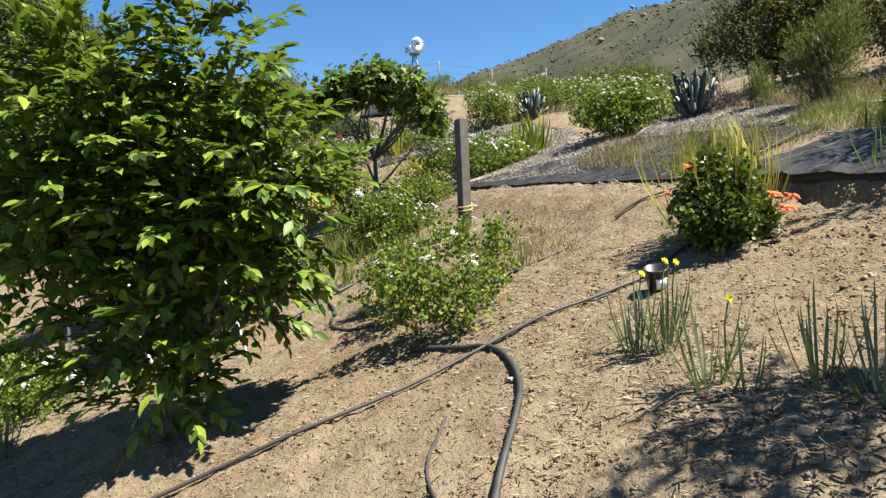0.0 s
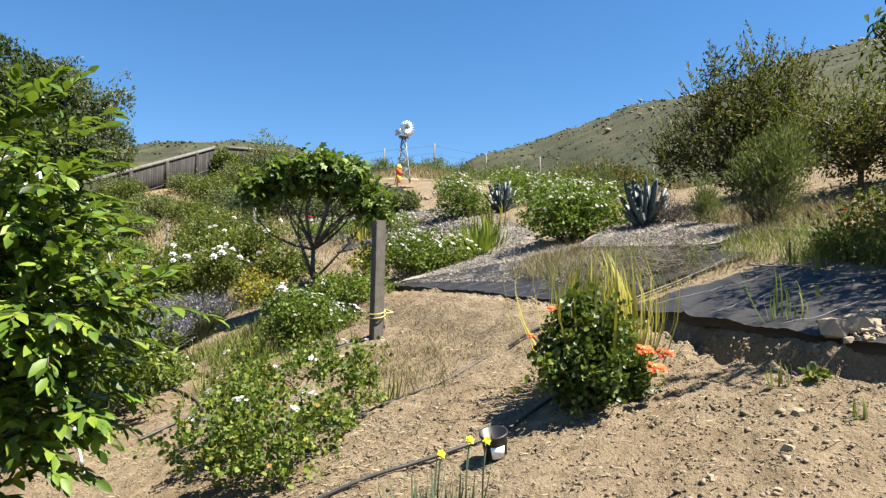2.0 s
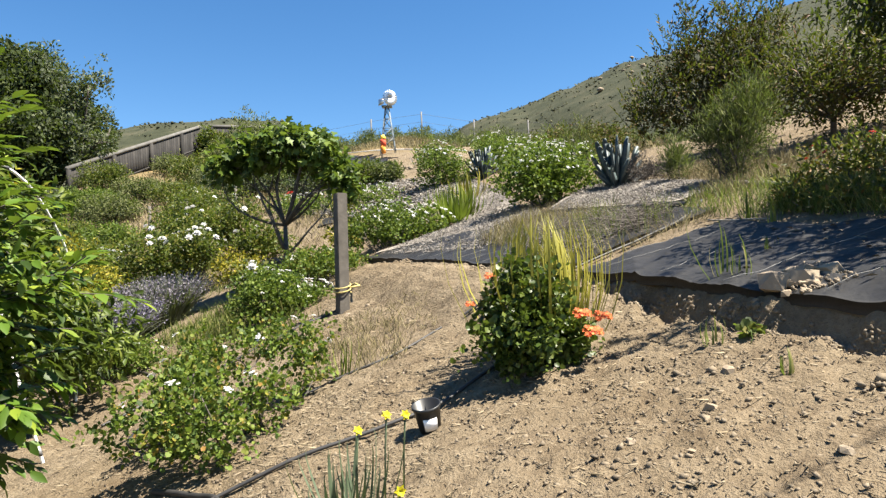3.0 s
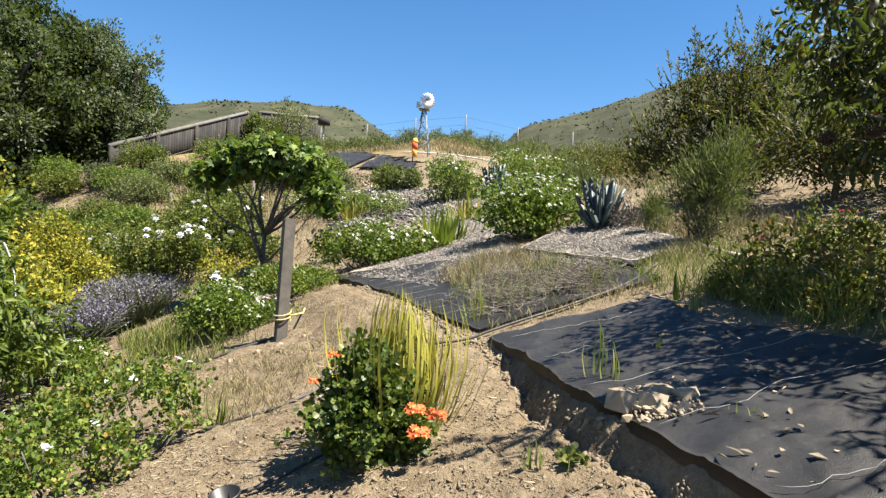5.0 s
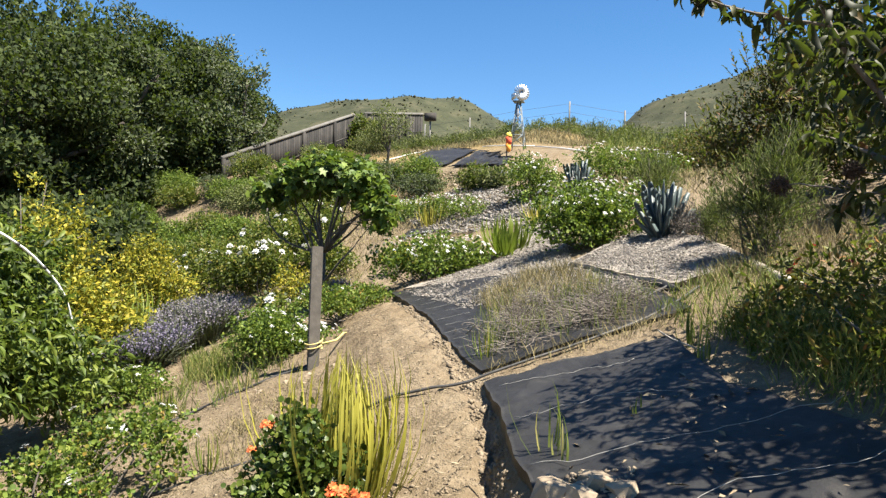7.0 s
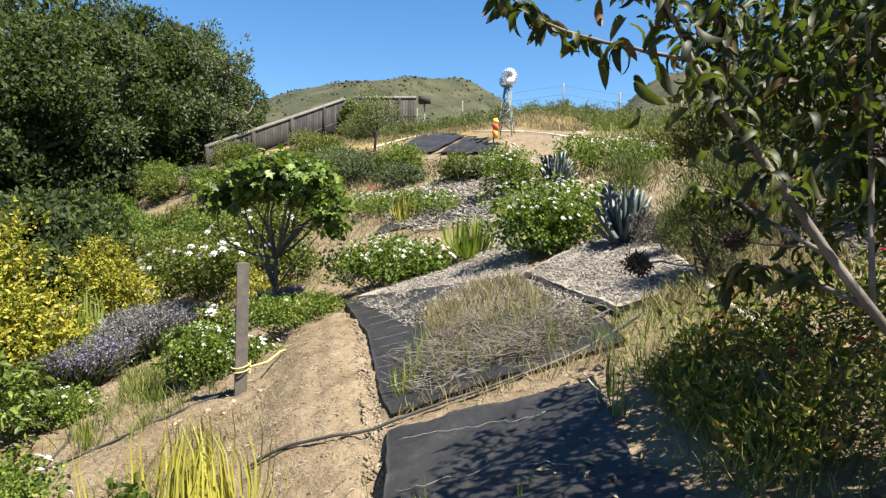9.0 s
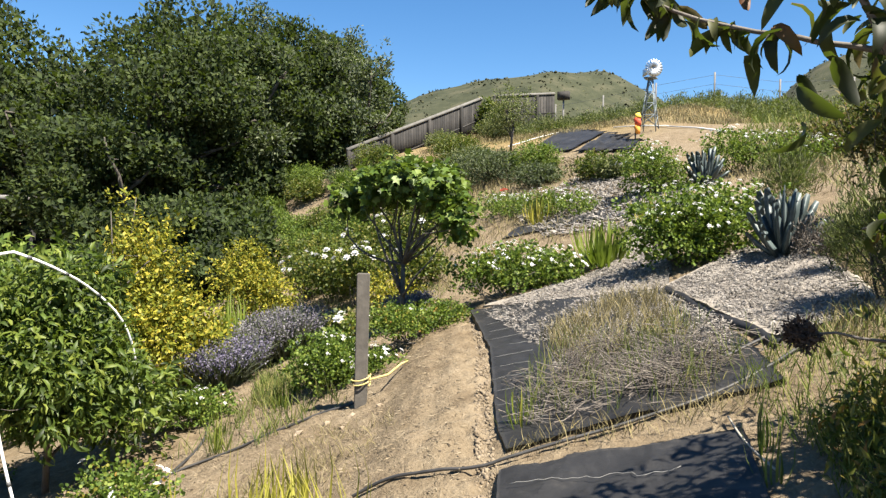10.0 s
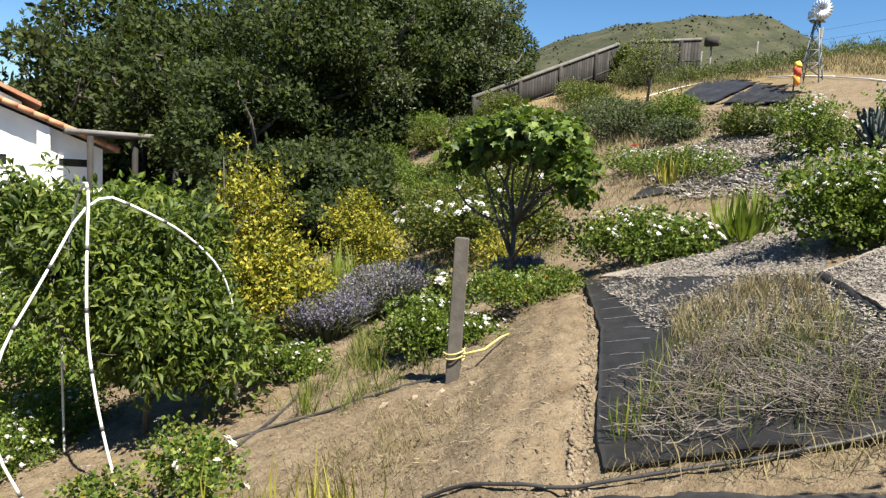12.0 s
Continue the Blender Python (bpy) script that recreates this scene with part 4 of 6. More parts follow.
# ---- plants ----
def shrub(name, x, y, blobs, leaves, label, category="shrub", group="", stems=7, stem_r=0.008, stem_mat=None, flowers=None, dz=0.0):
    """A shrub standing on the ground at (x, y). blobs are relative to its base; leaves: dicts for foliage() with a material; flowers: (mesh, number, size)."""
    root = thing(name, G(x, y, dz), label, category, group)
    B = np.asarray(blobs, float)
    for k in range(stems):
        b = B[k % len(B)]
        tip = b[:3] + unit(1)[0] * b[3:] * 0.75
        bx, by = rng.normal(size=2) * 0.04 + b[:2] * 0.35
        foot = (bx, by, float(ground(x + bx, y + by)) - root.location.z - 0.03)
        part("stem", Geo().tube(limb(foot, tip, 0.12), np.linspace(stem_r, stem_r * 0.3, 6), 5), stem_mat or BARK, root, smooth=True)
    for spec in leaves:
        s = dict(spec)
        part(s.pop("name", "foliage"), foliage(Geo(), s.pop("blobs", B), s.pop("n"), s.pop("per"), s.pop("t"), s.pop("L"), s.pop("W"), s.pop("spread"), **{k: w for k, w in s.items() if k != "mat"}), spec["mat"], root)
    if flowers:
        for me, count, size in flowers:
            for k in range(count):
                b = B[rng.choice(len(B), p=B[:, 3] / B[:, 3].sum())]
                d = unit(1)[0]
                d[2] = abs(d[2]) * 1.2 + 0.15
                d /= np.linalg.norm(d)
                o = new("flower_head", me)
                o.parent = root
                o.matrix_local = Matrix.Translation(b[:3] + d * b[3:] * rng.uniform(0.95, 1.12)) @ Vector(d + T((0, 0, 0.5))).to_track_quat("Z", "Y").to_matrix().to_4x4() @ Matrix.Scale(size * rng.uniform(0.7, 1.2), 4)
    return root


def flower_mesh(name, petals, mat, rings=1, cup=0.4, core=None):
    g = Geo()
    for r in range(rings):
        a = np.arange(petals) * 2 * np.pi / petals + r * 0.5
        out = np.column_stack([np.cos(a), np.sin(a), np.full(petals, cup + r * 0.5)])
        nor = np.column_stack([-np.cos(a) * cup, -np.sin(a) * cup, np.ones(petals)])
        g.shapes(LEAF, np.zeros((petals, 3)) + T([(0, 0, 0.05 * r)]), out, nor, 0.55 - 0.1 * r, 0.42)
    me = g.mesh(name)
    me.materials.append(mat)
    return me


def cluster_mesh(name, florets, mat):
    g = Geo()
    d = unit(florets)
    d[:, 2] = np.abs(d[:, 2]) * 0.8
    for k in range(florets):
        a = np.arange(5) * 2 * np.pi / 5 + k
        c0 = d[k] * T((0.42, 0.42, 0.3))
        out = np.column_stack([np.cos(a), np.sin(a), 0.2 + 0 * a])
        g.shapes(DIAMOND, np.repeat(c0[None], 5, 0), out, np.repeat(d[k][None] + T([(0, 0, 0.8)]), 5, 0), 0.22, 0.17)
    me = g.mesh(name)
    me.materials.append(mat)
    return me


WHITE_HEAD = cluster_mesh("white_flower_head", 9, WHITEFL)
WHITE_ROSE = flower_mesh("white_rose", 6, WHITEFL, 3, 0.25)
CORAL_HEAD = cluster_mesh("coral_flower_head", 16, CORALFL)
YELLOW_HEAD = flower_mesh("yellow_flower", 6, YELLOWFL, 2, 0.3)
RED_HEAD = cluster_mesh("red_flower_head", 8, REDFL)


def geranium(x, y, blobs, dens, label, mat=None, mat2=None, white=20, group="geranium bushes", size=0.04, L=0.024):
    v = sum(b[3] * b[4] * b[5] for b in blobs)
    far = y > 8.5
    n, L = int(dens * (2900 if far else 5600) * v ** 0.67), L * (1.3 if far else 1.0)
    lv = [dict(n=n, per=7, t=CRINKLED, L=L, W=L * 0.9, spread=L * 1.7, mat=mat or LANTANA, up=0.6, fill=0.42, ragged=0.4)]
    if mat2:
        lv.append(dict(name="yellowed_foliage", n=n // 2, per=4, t=CRINKLED, L=L * 0.9, W=L * 0.85, spread=L * 1.3, mat=mat2, up=0.6, fill=0.4))
    return shrub("geranium_bush", x, y, blobs, lv, label, "shrub", group, stems=14, stem_r=0.009, flowers=[(WHITE_HEAD, white, size)] if white else None)


geranium(0.10, 4.1, [(-0.04, -0.42, 0.16, 0.34, 0.24, 0.2), (-0.24, 0.1, 0.24, 0.2, 0.24, 0.2), (0.10, 0.5, 0.46, 0.26, 0.16, 0.14), (-0.34, 0.6, 0.30, 0.22, 0.22, 0.24), (0.38, 0.35, 0.36, 0.13, 0.18, 0.22), (0.24, -0.05, 0.20, 0.17, 0.17, 0.18)],
         1.05, "green geranium bush with yellowing leaves beside the hose", LANTANA, LANTANA_Y, 16, size=0.045)
geranium(-0.5, 7.15, [(-0.05, 0.0, 0.22, 0.42, 0.34, 0.26), (0.25, 0.3, 0.18, 0.3, 0.35, 0.2)], 1.5, "low geranium bush with white flower heads beside the post", white=82, size=0.041)
geranium(0.0, 8.0, [(-0.3, -0.1, 0.13, 0.4, 0.4, 0.16), (-0.1, 0.5, 0.14, 0.3, 0.5, 0.18)], 1.1, "low trailing geranium below the fig tree", LANTANA, LANTANA_Y, 8)
geranium(0.45, 9.15, [(-0.42, -0.12, 0.22, 0.32, 0.32, 0.27), (-0.05, 0.05, 0.27, 0.42, 0.36, 0.3), (0.4, 0.32, 0.27, 0.42, 0.36, 0.27), (0.05, 0.5, 0.25, 0.4, 0.4, 0.28)], 1.3, "spreading geranium bush covered in small white flowers", white=165, size=0.041)
geranium(2.38, 8.95, [(-0.22, -0.1, 0.36, 0.52, 0.46, 0.36), (0.22, 0.05, 0.40, 0.54, 0.48, 0.35), (0.0, 0.3, 0.46, 0.5, 0.45, 0.32), (-0.05, -0.2, 0.25, 0.5, 0.4, 0.3)], 1.25, "large rounded geranium bush with white flowers by the agave", white=165, size=0.041)
geranium(0.85, 13.6, [(0.0, 0, 0.45, 0.50, 0.5, 0.44), (0.35, 0.2, 0.35, 0.35, 0.4, 0.35), (-0.1, 0.1, 0.62, 0.32, 0.32, 0.25)], 1.1, "geranium bush with white flowers at the mulch path", white=68, size=0.048)
geranium(2.2, 14.6, [(-0.2, 0, 0.42, 0.55, 0.6, 0.36), (0.5, 0.1, 0.36, 0.6, 0.6, 0.34), (1.1, 0.2, 0.3, 0.5, 0.5, 0.3)], 1.0, "geranium hedge with white flowers behind the second agave", white=105, size=0.052)
geranium(-1.2, 13.9, [(-0.6, 0.5, 0.2, 0.6, 0.5, 0.25), (0.3, -0.2, 0.22, 0.7, 0.45, 0.28), (1.0, -0.7, 0.2, 0.45, 0.35, 0.22), (-1.2, 1.0, 0.25, 0.5, 0.5, 0.25)], 0.9, "row of low geraniums with pale flowers", white=165, size=0.044)
o = new("flower_head", RED_HEAD)
o.parent = bpy.data.objects["geranium_bush.007"]
o.matrix_local = Matrix.Translation((-1.2, 1.2, 0.55)) @ Matrix.Scale(0.2, 4)
geranium(-2.9, 4.6, [(0, 0, 0.18, 0.5, 0.4, 0.22), (-0.5, 0.6, 0.2, 0.5, 0.5, 0.22)], 1.2, "low geranium with white flowers behind the fruit trees", white=60)
geranium(-1.75, 6.75, [(0, 0, 0.14, 0.35, 0.3, 0.18), (-0.3, -0.2, 0.14, 0.3, 0.3, 0.18)], 1.2, "low geranium with white flowers below the lavender", white=33)

# coral geranium with strap leaves behind it
coral = shrub("coral_geranium", 1.675, 3.82, [(0.0, 0.0, 0.20, 0.16, 0.17, 0.16), (-0.12, 0.04, 0.30, 0.11, 0.12, 0.11), (0.16, -0.05, 0.15, 0.12, 0.13, 0.10), (0.06, -0.06, 0.36, 0.10, 0.11, 0.11), (-0.17, -0.04, 0.17, 0.10, 0.12, 0.09), (0.15, 0.08, 0.28, 0.10, 0.11, 0.09), (-0.05, 0.03, 0.43, 0.08, 0.09, 0.08), (0.0, -0.17, 0.16, 0.12, 0.1, 0.1), (-0.06, -0.06, 0.08, 0.2, 0.16, 0.09), (0.14, -0.02, 0.08, 0.16, 0.16, 0.09), (0.0, 0.14, 0.12, 0.18, 0.12, 0.12)],
              [dict(n=1000, per=7, t=CRINKLED, L=0.027, W=0.025, spread=0.06, mat=DARKLEAF, up=0.7, fill=0.45, ragged=0.6)], "dark green geranium bush with coral red flower heads", "shrub", stems=12)
for x, y, z, s_ in ((0.25, -0.22, 0.17, 0.085), (0.31, -0.14, 0.23, 0.08), (0.22, -0.14, 0.245, 0.08), (-0.18, 0.0, 0.43, 0.055), (-0.28, 0.05, 0.30, 0.045)):
    o = new("flower_head", CORAL_HEAD)
    o.parent = coral
    o.matrix_local = Matrix.Translation((x, y, z)) @ pose(0, 0, 0, 35, 10, 0) @ Matrix.Scale(s_, 4)
    g = Geo().tube([(x * 0.6, y * 0.6, z * 0.7), (x, y, z)], 0.003, 4)
    part("flower_stem", g, LANTANA, coral)


def strap_clump(name, x, y, n, length, width, mat, label, lean=0.45, group="", category="plant", foot=0.07, blades=False, template=BLADE):
    root = thing(name, G(x, y), label, category, group)
    p = np.column_stack([rng.normal(size=(n, 2)) * foot, np.full(n, -0.02)])
    a = np.column_stack([p[:, :2] * (lean / foot) * 0.6 + rng.normal(size=(n, 2)) * lean * 0.4, np.ones(n)])
    out = a * T([(1, 1, 0)]) + 1e-3
    nor, k = np.column_stack([out[:, 0], out[:, 1], np.full(n, -0.15)]), length * rng.uniform(0.6, 1.15, n)
    if blades:
        for q in range(n):
            part("leaf_blade", Geo().shapes(template, p[q:q + 1], a[q:q + 1], nor[q:q + 1], k[q:q + 1], width), mat, root)
    else:
        part("foliage", Geo().shapes(template, p, a, nor, k, width), mat, root)
    return root


strap_clump("strap_leaf_plant", 1.78, 4.02, 290, 0.60, 0.014, STRAP, "yellow variegated strap-leaved plant behind the coral geranium", 0.38, foot=0.075, blades=True)
strap_clump("strap_leaf_plant", 1.25, 9.85, 130, 0.5, 0.03, STRAP_G, "green strap-leaved clump at the mulch path", 0.8, foot=0.12, blades=True)
strap_clump("strap_leaf_plant", 1.45, 11.4, 40, 0.45, 0.03, STRAP, "small pale strap-leaved plant in the mulch", 0.7)
strap_clump("strap_leaf_plant", -0.9, 13.2, 40, 0.5, 0.03, STRAP, "pale strap-leaved plant among low geraniums", 0.6)
strap_clump("strap_leaf_plant", -3.7, 8.9, 130, 0.85, 0.03, STRAP_G, "green strap-leaved clump behind the lavender", 0.6, foot=0.18, blades=True)
strap_clump("strap_leaf_plant", -2.75, 9.35, 70, 0.5, 0.02, DAFF, "grey-green strap-leaved clump behind the lavender", 0.6, foot=0.12)
for x, y in ((-1.0, 7.05), (-0.75, 6.75), (-1.2, 6.45), (0.62, 4.62), (2.02, 5.62), (-0.8, 6.05)):
    strap_clump("grass_tuft", x, y, 26, 0.24, 0.008, STRAP_G, "tuft of green grass on the bare soil", 0.5, "grass tufts", "grass", 0.025)
for x, y, n_, s_ in ((2.66, 4.02, 9, 0.34), (2.72, 3.95, 6, 0.22), (3.12, 3.35, 7, 0.10), (3.0, 4.3, 6, 0.12), (2.38, 3.42, 9, 0.12), (2.5, 3.05, 8, 0.10), (3.3, 4.9, 10, 0.2), (3.25, 5.15, 12, 0.22)):
    strap_clump("weed", x, y, n_, s_, 0.010, GREENGRASS, "thin green weed coming up beside the fabric", 0.35, "weeds", "weed", 0.015)
shrub("broad_leaved_weed", 2.52, 3.42, [(0, 0, 0.04, 0.05, 0.045, 0.035), (0.05, -0.03, 0.03, 0.03, 0.03, 0.025)], [dict(n=14, per=3, t=CRINKLED, L=0.036, W=0.03, spread=0.025, mat=GREENGRASS, up=0.9, fill=0.6)], "broad-leaved yellow-green weed below the bank", "weed", stems=4, stem_r=0.003, stem_mat=LANTANA)
shrub("dry_shrub", 3.36, 8.24, [(0, 0, 0.16, 0.2, 0.18, 0.16), (0.15, -0.1, 0.12, 0.14, 0.14, 0.12)], [dict(n=300, per=6, t=DIAMOND, L=0.05, W=0.007, spread=0.05, mat=TWIG, up=1.2, fill=0.5)], "brown dried-out shrub beside the agave", "shrub", stems=16, stem_r=0.005, stem_mat=TWIG)
for x, y, n_, s_ in ((0.945, 2.85, 26, 0.33), (1.03, 2.78, 22, 0.34), (1.06, 2.37, 17, 0.34), (1.12, 2.36, 5, 0.14), (1.175, 2.29, 7, 0.28), (1.355, 2.22, 15, 0.33), (1.45, 2.05, 15, 0.36), (-2.5, 3.9, 30, 0.35), (-3.0, 4.0, 26, 0.3)):
    strap_clump("daffodil_clump", x, y, n_, s_, 0.010, DAFF, "grey-green daffodil leaves past flowering in dry soil", 0.4, "daffodil clumps", "plant", 0.022, blades=True, template=SPIKE)
for x, y, z, lean in ((1.08, 2.95, 0.30, 50), (1.14, 3.0, 0.26, 70), (0.98, 2.95, 0.28, 60), (1.17, 2.5, 0.24, 90)):
    f = thing("daffodil_flower", G(x, y), "single yellow daffodil flower on a thin stem", "flower", "daffodil flowers")
    part("stem", Geo().tube([(0, 0, -0.01), (0.005, 0.01, z * 0.6), (0.015, -0.01, z)], 0.0035, 5), DAFF, f)
    o = new("petals", YELLOW_HEAD)
    o.parent = f
    o.matrix_local = Matrix.Translation((0.015, -0.01, z)) @ pose(0, 0, 0, lean, 0, 30) @ Matrix.Scale(0.036, 4)


def lavender(x, y, rx, ry, h, label, fl, group="lavender bushes"):
    root = thing("lavender_bush", G(x, y), label, "shrub", group)
    n = int(2400 * rx)
    r, a = rng.random(n) ** 0.5, rng.uniform(0, 2 * np.pi, n)
    foot = np.column_stack([r * np.cos(a) * rx * 0.6, r * np.sin(a) * ry * 0.6, np.zeros(n)])
    foot[:, 2] = ground(x + foot[:, 0], y + foot[:, 1]) - root.location.z
    up = np.column_stack([r * np.cos(a) * 0.7, r * np.sin(a) * 0.7, np.ones(n)]) + rng.normal(size=(n, 3)) * 0.14
    L = h * rng.uniform(0.6, 1.1, n)
    part("stalk_tuft", Geo().shapes(BLADE, foot, up, unit(n), L, 0.012), LAVLEAF, root)
    upn = up / np.linalg.norm(up, axis=1, keepdims=True)
    tips = foot + upn * L[:, None] * 0.86
    m = 6
    tp = np.repeat(tips, m, 0) + np.repeat(upn, m, 0) * (np.tile(np.arange(m), n)[:, None] * 0.02 - 0.05)
    part("bloom", Geo().shapes(DIAMOND, tp, unit(n * m) + T([(0, 0, 0.6)]), unit(n * m), 0.026, 0.02), fl, root)
    part("foliage", foliage(Geo(), [(0, 0, h * 0.32, rx, ry, h * 0.4)], int(700 * rx), 6, DIAMOND, 0.04, 0.008, 0.05), LAVLEAF, root)


lavender(-2.45, 7.65, 0.42, 0.36, 0.56, "purple lavender bush in bloom", LAVFLOWER)
lavender(-2.35, 8.5, 0.5, 0.42, 0.62, "fading grey lavender bush", LAVGREY)
lavender(-0.95, 9.15, 0.24, 0.22, 0.30, "small faded lavender below the fig tree", LAVGREY)


def agave(x, y, n, L, label):
    root = thing("agave", G(x, y), label, "agave", "agaves")
    prof = [(0.0, 0.30, 0.02), (0.2, 0.42, -0.01), (0.45, 0.5, -0.02), (0.7, 0.40, 0.0), (0.88, 0.20, 0.03), (1.0, 0.0, 0.06)]
    v, f = [], []
    for k, (u, w, h) in enumerate(prof):
        v += [(u, -w, h + 0.045 * (w > 0)), (u, 0, h - 0.03), (u, w, h + 0.045 * (w > 0)), (u, 0, h - 0.065)]
    for k in range(len(prof) - 1):
        for s_ in range(4):
            a, b = 4 * k + s_, 4 * k + (s_ + 1) % 4
            f += [(a, b, b + 4), (a, b + 4, a + 4)]
    tmpl = (T(v, float), T(f))
    for k in range(n):
        a, t = k * 2.39996, (k + 0.5) / n
        el = 0.35 + 1.1 * (1 - t) ** 0.7
        d = T([(math.cos(a) * math.cos(el), math.sin(a) * math.cos(el), math.sin(el))])
        nor = T([(-math.cos(a) * math.sin(el), -math.sin(a) * math.sin(el), math.cos(el))])
        g = Geo().shapes(tmpl, d * 0.03, d, nor, L * rng.uniform(0.8, 1.05) * (0.75 + 0.35 * math.sin(math.pi * min(t + 0.25, 1))), L * 0.115)
        part("agave_leaf", g, AGAVE, root, smooth=True)


agave(3.12, 8.42, 30, 0.54, "large blue-grey agave rosette beside the geranium bush")
agave(1.72, 13.7, 24, 0.58, "blue-grey agave rosette in front of white geraniums")


def tree(name, x, y, trunk, limbs, blobs, specs, label, bark=None, r0=0.06, category="tree", group="", dz=-0.05):
    """trunk: points relative to the base; limbs run from its top towards the blobs."""
    root = thing(name, G(x, y), label, category, group)
    g = Geo()
    tp = T(trunk, float)
    g.tube(tp, np.linspace(r0, r0 * 0.7, len(tp)), 10)
    part("trunk", g, bark or BARK, root, smooth=True)
    B = np.asarray(blobs, float)
    for k in range(limbs):
        g = Geo()
        b = B[k % len(B)]
        s0 = tp[-1] if k < len(B) else tp[rng.integers(max(1, len(tp) // 2), len(tp))]
        end = b[:3] + unit(1)[0] * b[3:] * 0.6
        p = limb(s0, end, 0.1, 7)
        g.tube(p, np.linspace(r0 * 0.55, r0 * 0.1, 7), 6)
        for q in range(4):
            i0 = rng.integers(2, 7)
            g.tube(limb(p[i0], p[i0] + unit(1)[0] * b[3:] * 0.55 + T((0, 0, 0.1 * b[5])), 0.1, 4), np.linspace(r0 * 0.2, r0 * 0.04, 4), 4)
        part("limb", g, bark or BARK, root, smooth=True)
    for spec in specs:
        s = dict(spec)
        nm, mat = s.pop("name", "crown"), s.pop("mat")
        bb = s.pop("blobs", B)
        part(nm, foliage(Geo(), bb, s.pop("n"), s.pop("per"), s.pop("t"), s.pop("L"), s.pop("W"), s.pop("spread"), **s), mat, root)
    return root


# fruit trees at the start of the walk
plum_crown = [(x, y * 0.8, z * 0.94, rx, ry * 0.82, rz * 0.95) for x, y, z, rx, ry, rz in ((0, -0.06, 1.25, 0.64, 0.45, 0.55), (-0.45, -0.06, 1.72, 0.58, 0.42, 0.46), (0.22, 0.0, 1.85, 0.36, 0.32, 0.42), (0.42, -0.06, 1.3, 0.44, 0.34, 0.34), (-0.65, -0.16, 1.1, 0.6, 0.4, 0.5), (0.05, -0.06, 0.72, 0.55, 0.38, 0.36), (0.35, -0.02, 0.85, 0.34, 0.28, 0.28), (-0.15, -0.05, 0.42, 0.34, 0.26, 0.22), (-0.05, -0.1, 0.22, 0.3, 0.22, 0.14))]
plum = tree("plum_tree", -1.22, 3.45, [(0, 0, -0.05), (0.02, 0.0, 0.3), (0.0, 0.03, 0.6)], 16, plum_crown,
            [dict(name="inner_crown", n=800, per=6, t=OVATE, L=0.085, W=0.036, spread=0.12, mat=PLUM, up=0.1, droop=0.3, fill=0.5, ragged=0.5, flat=1.2)],
            "leafy green plum tree by the start of the path", r0=0.03, group="fruit trees")
leaves, wood = shoots(Geo(), Geo(), plum_crown, 640, 12, OVATE, 0.094, 0.041, 0.28, sag=0.25)
shoots(leaves, wood, [(0.42, -0.06, 1.72, 0.10, 0.1, 0.3), (0.15, 0.0, 1.88, 0.12, 0.1, 0.24), (-0.3, -0.06, 1.85, 0.3, 0.2, 0.2)], 34, 12, OVATE, 0.09, 0.038, 0.28, lift=0.9, sag=0.25)
part("crown", leaves, PLUM, plum)
tagged(part("shoot", wood, BARK, plum), kind="stuff")
tree("peach_tree", -2.15, 5.45, [(0, 0, -0.05), (0.02, 0.0, 0.25), (-0.02, 0.03, 0.5)], 14,
     [(0.05, 0.0, 1.08, 0.6, 0.6, 0.5), (-0.5, -0.35, 1.45, 0.5, 0.45, 0.5), (0.25, 0.45, 0.75, 0.55, 0.5, 0.45), (-0.1, 0.2, 1.65, 0.55, 0.5, 0.4), (-0.3, 0.55, 1.0, 0.5, 0.45, 0.5), (0.22, -0.1, 0.85, 0.42, 0.4, 0.38), (-0.9, -0.6, 1.75, 0.5, 0.45, 0.40), (-0.6, -0.35, 1.25, 0.42, 0.4, 0.35)],
     [dict(n=2500, per=6, t=CURVED, L=0.115, W=0.032, spread=0.09, mat=PEACH, droop=0.55, fill=0.5)], "leafy peach tree inside white pipe hoops", r0=0.03, group="fruit trees")


def hoop(pts, label):
    p = T(pts, float)
    for _ in range(2):
        p = np.vstack([p[:1], np.stack([p[:-1] * 0.75 + p[1:] * 0.25, p[:-1] * 0.25 + p[1:] * 0.75], 1).reshape(-1, 3), p[-1:]])
    root = thing("pipe_hoop", p[0], label, "pipe hoop", "pipe hoops over the peach tree")
    p = p - p[0]
    part("pipe", Geo().tube(p, 0.0105, 8), PVC, root, smooth=True)
    for k in range(2, len(p) - 2, 3):
        d = (p[k + 1] - p[k]) / np.linalg.norm(p[k + 1] - p[k])
        part("tape_band", Geo().tube([p[k], p[k] + d * 0.035], 0.0135, 8), TAPE, root)


hoop([G(-1.34, 4.85, -0.05), (-1.43, 4.77, 1.2), (-1.55, 4.73, 1.75), (-1.66, 4.77, 2.3), (-1.80, 4.85, 2.92), (-2.3, 4.95, 2.7), (-2.72, 5.0, 1.8), G(-2.75, 5.04, -0.05)], "white plastic pipe hoop with dark tape bands")
hoop([G(-1.74, 4.42, -0.05), (-1.87, 4.22, 1.1), (-1.85, 4.26, 1.65), (-1.85, 4.55, 2.15), (-1.83, 4.88, 2.80), (-1.70, 5.20, 2.66), (-1.79, 5.63, 2.44), (-1.83, 5.98, 2.1), (-1.92, 6.16, 1.6), G(-1.93, 6.19, -0.05)], "white plastic pipe hoop with dark tape bands")

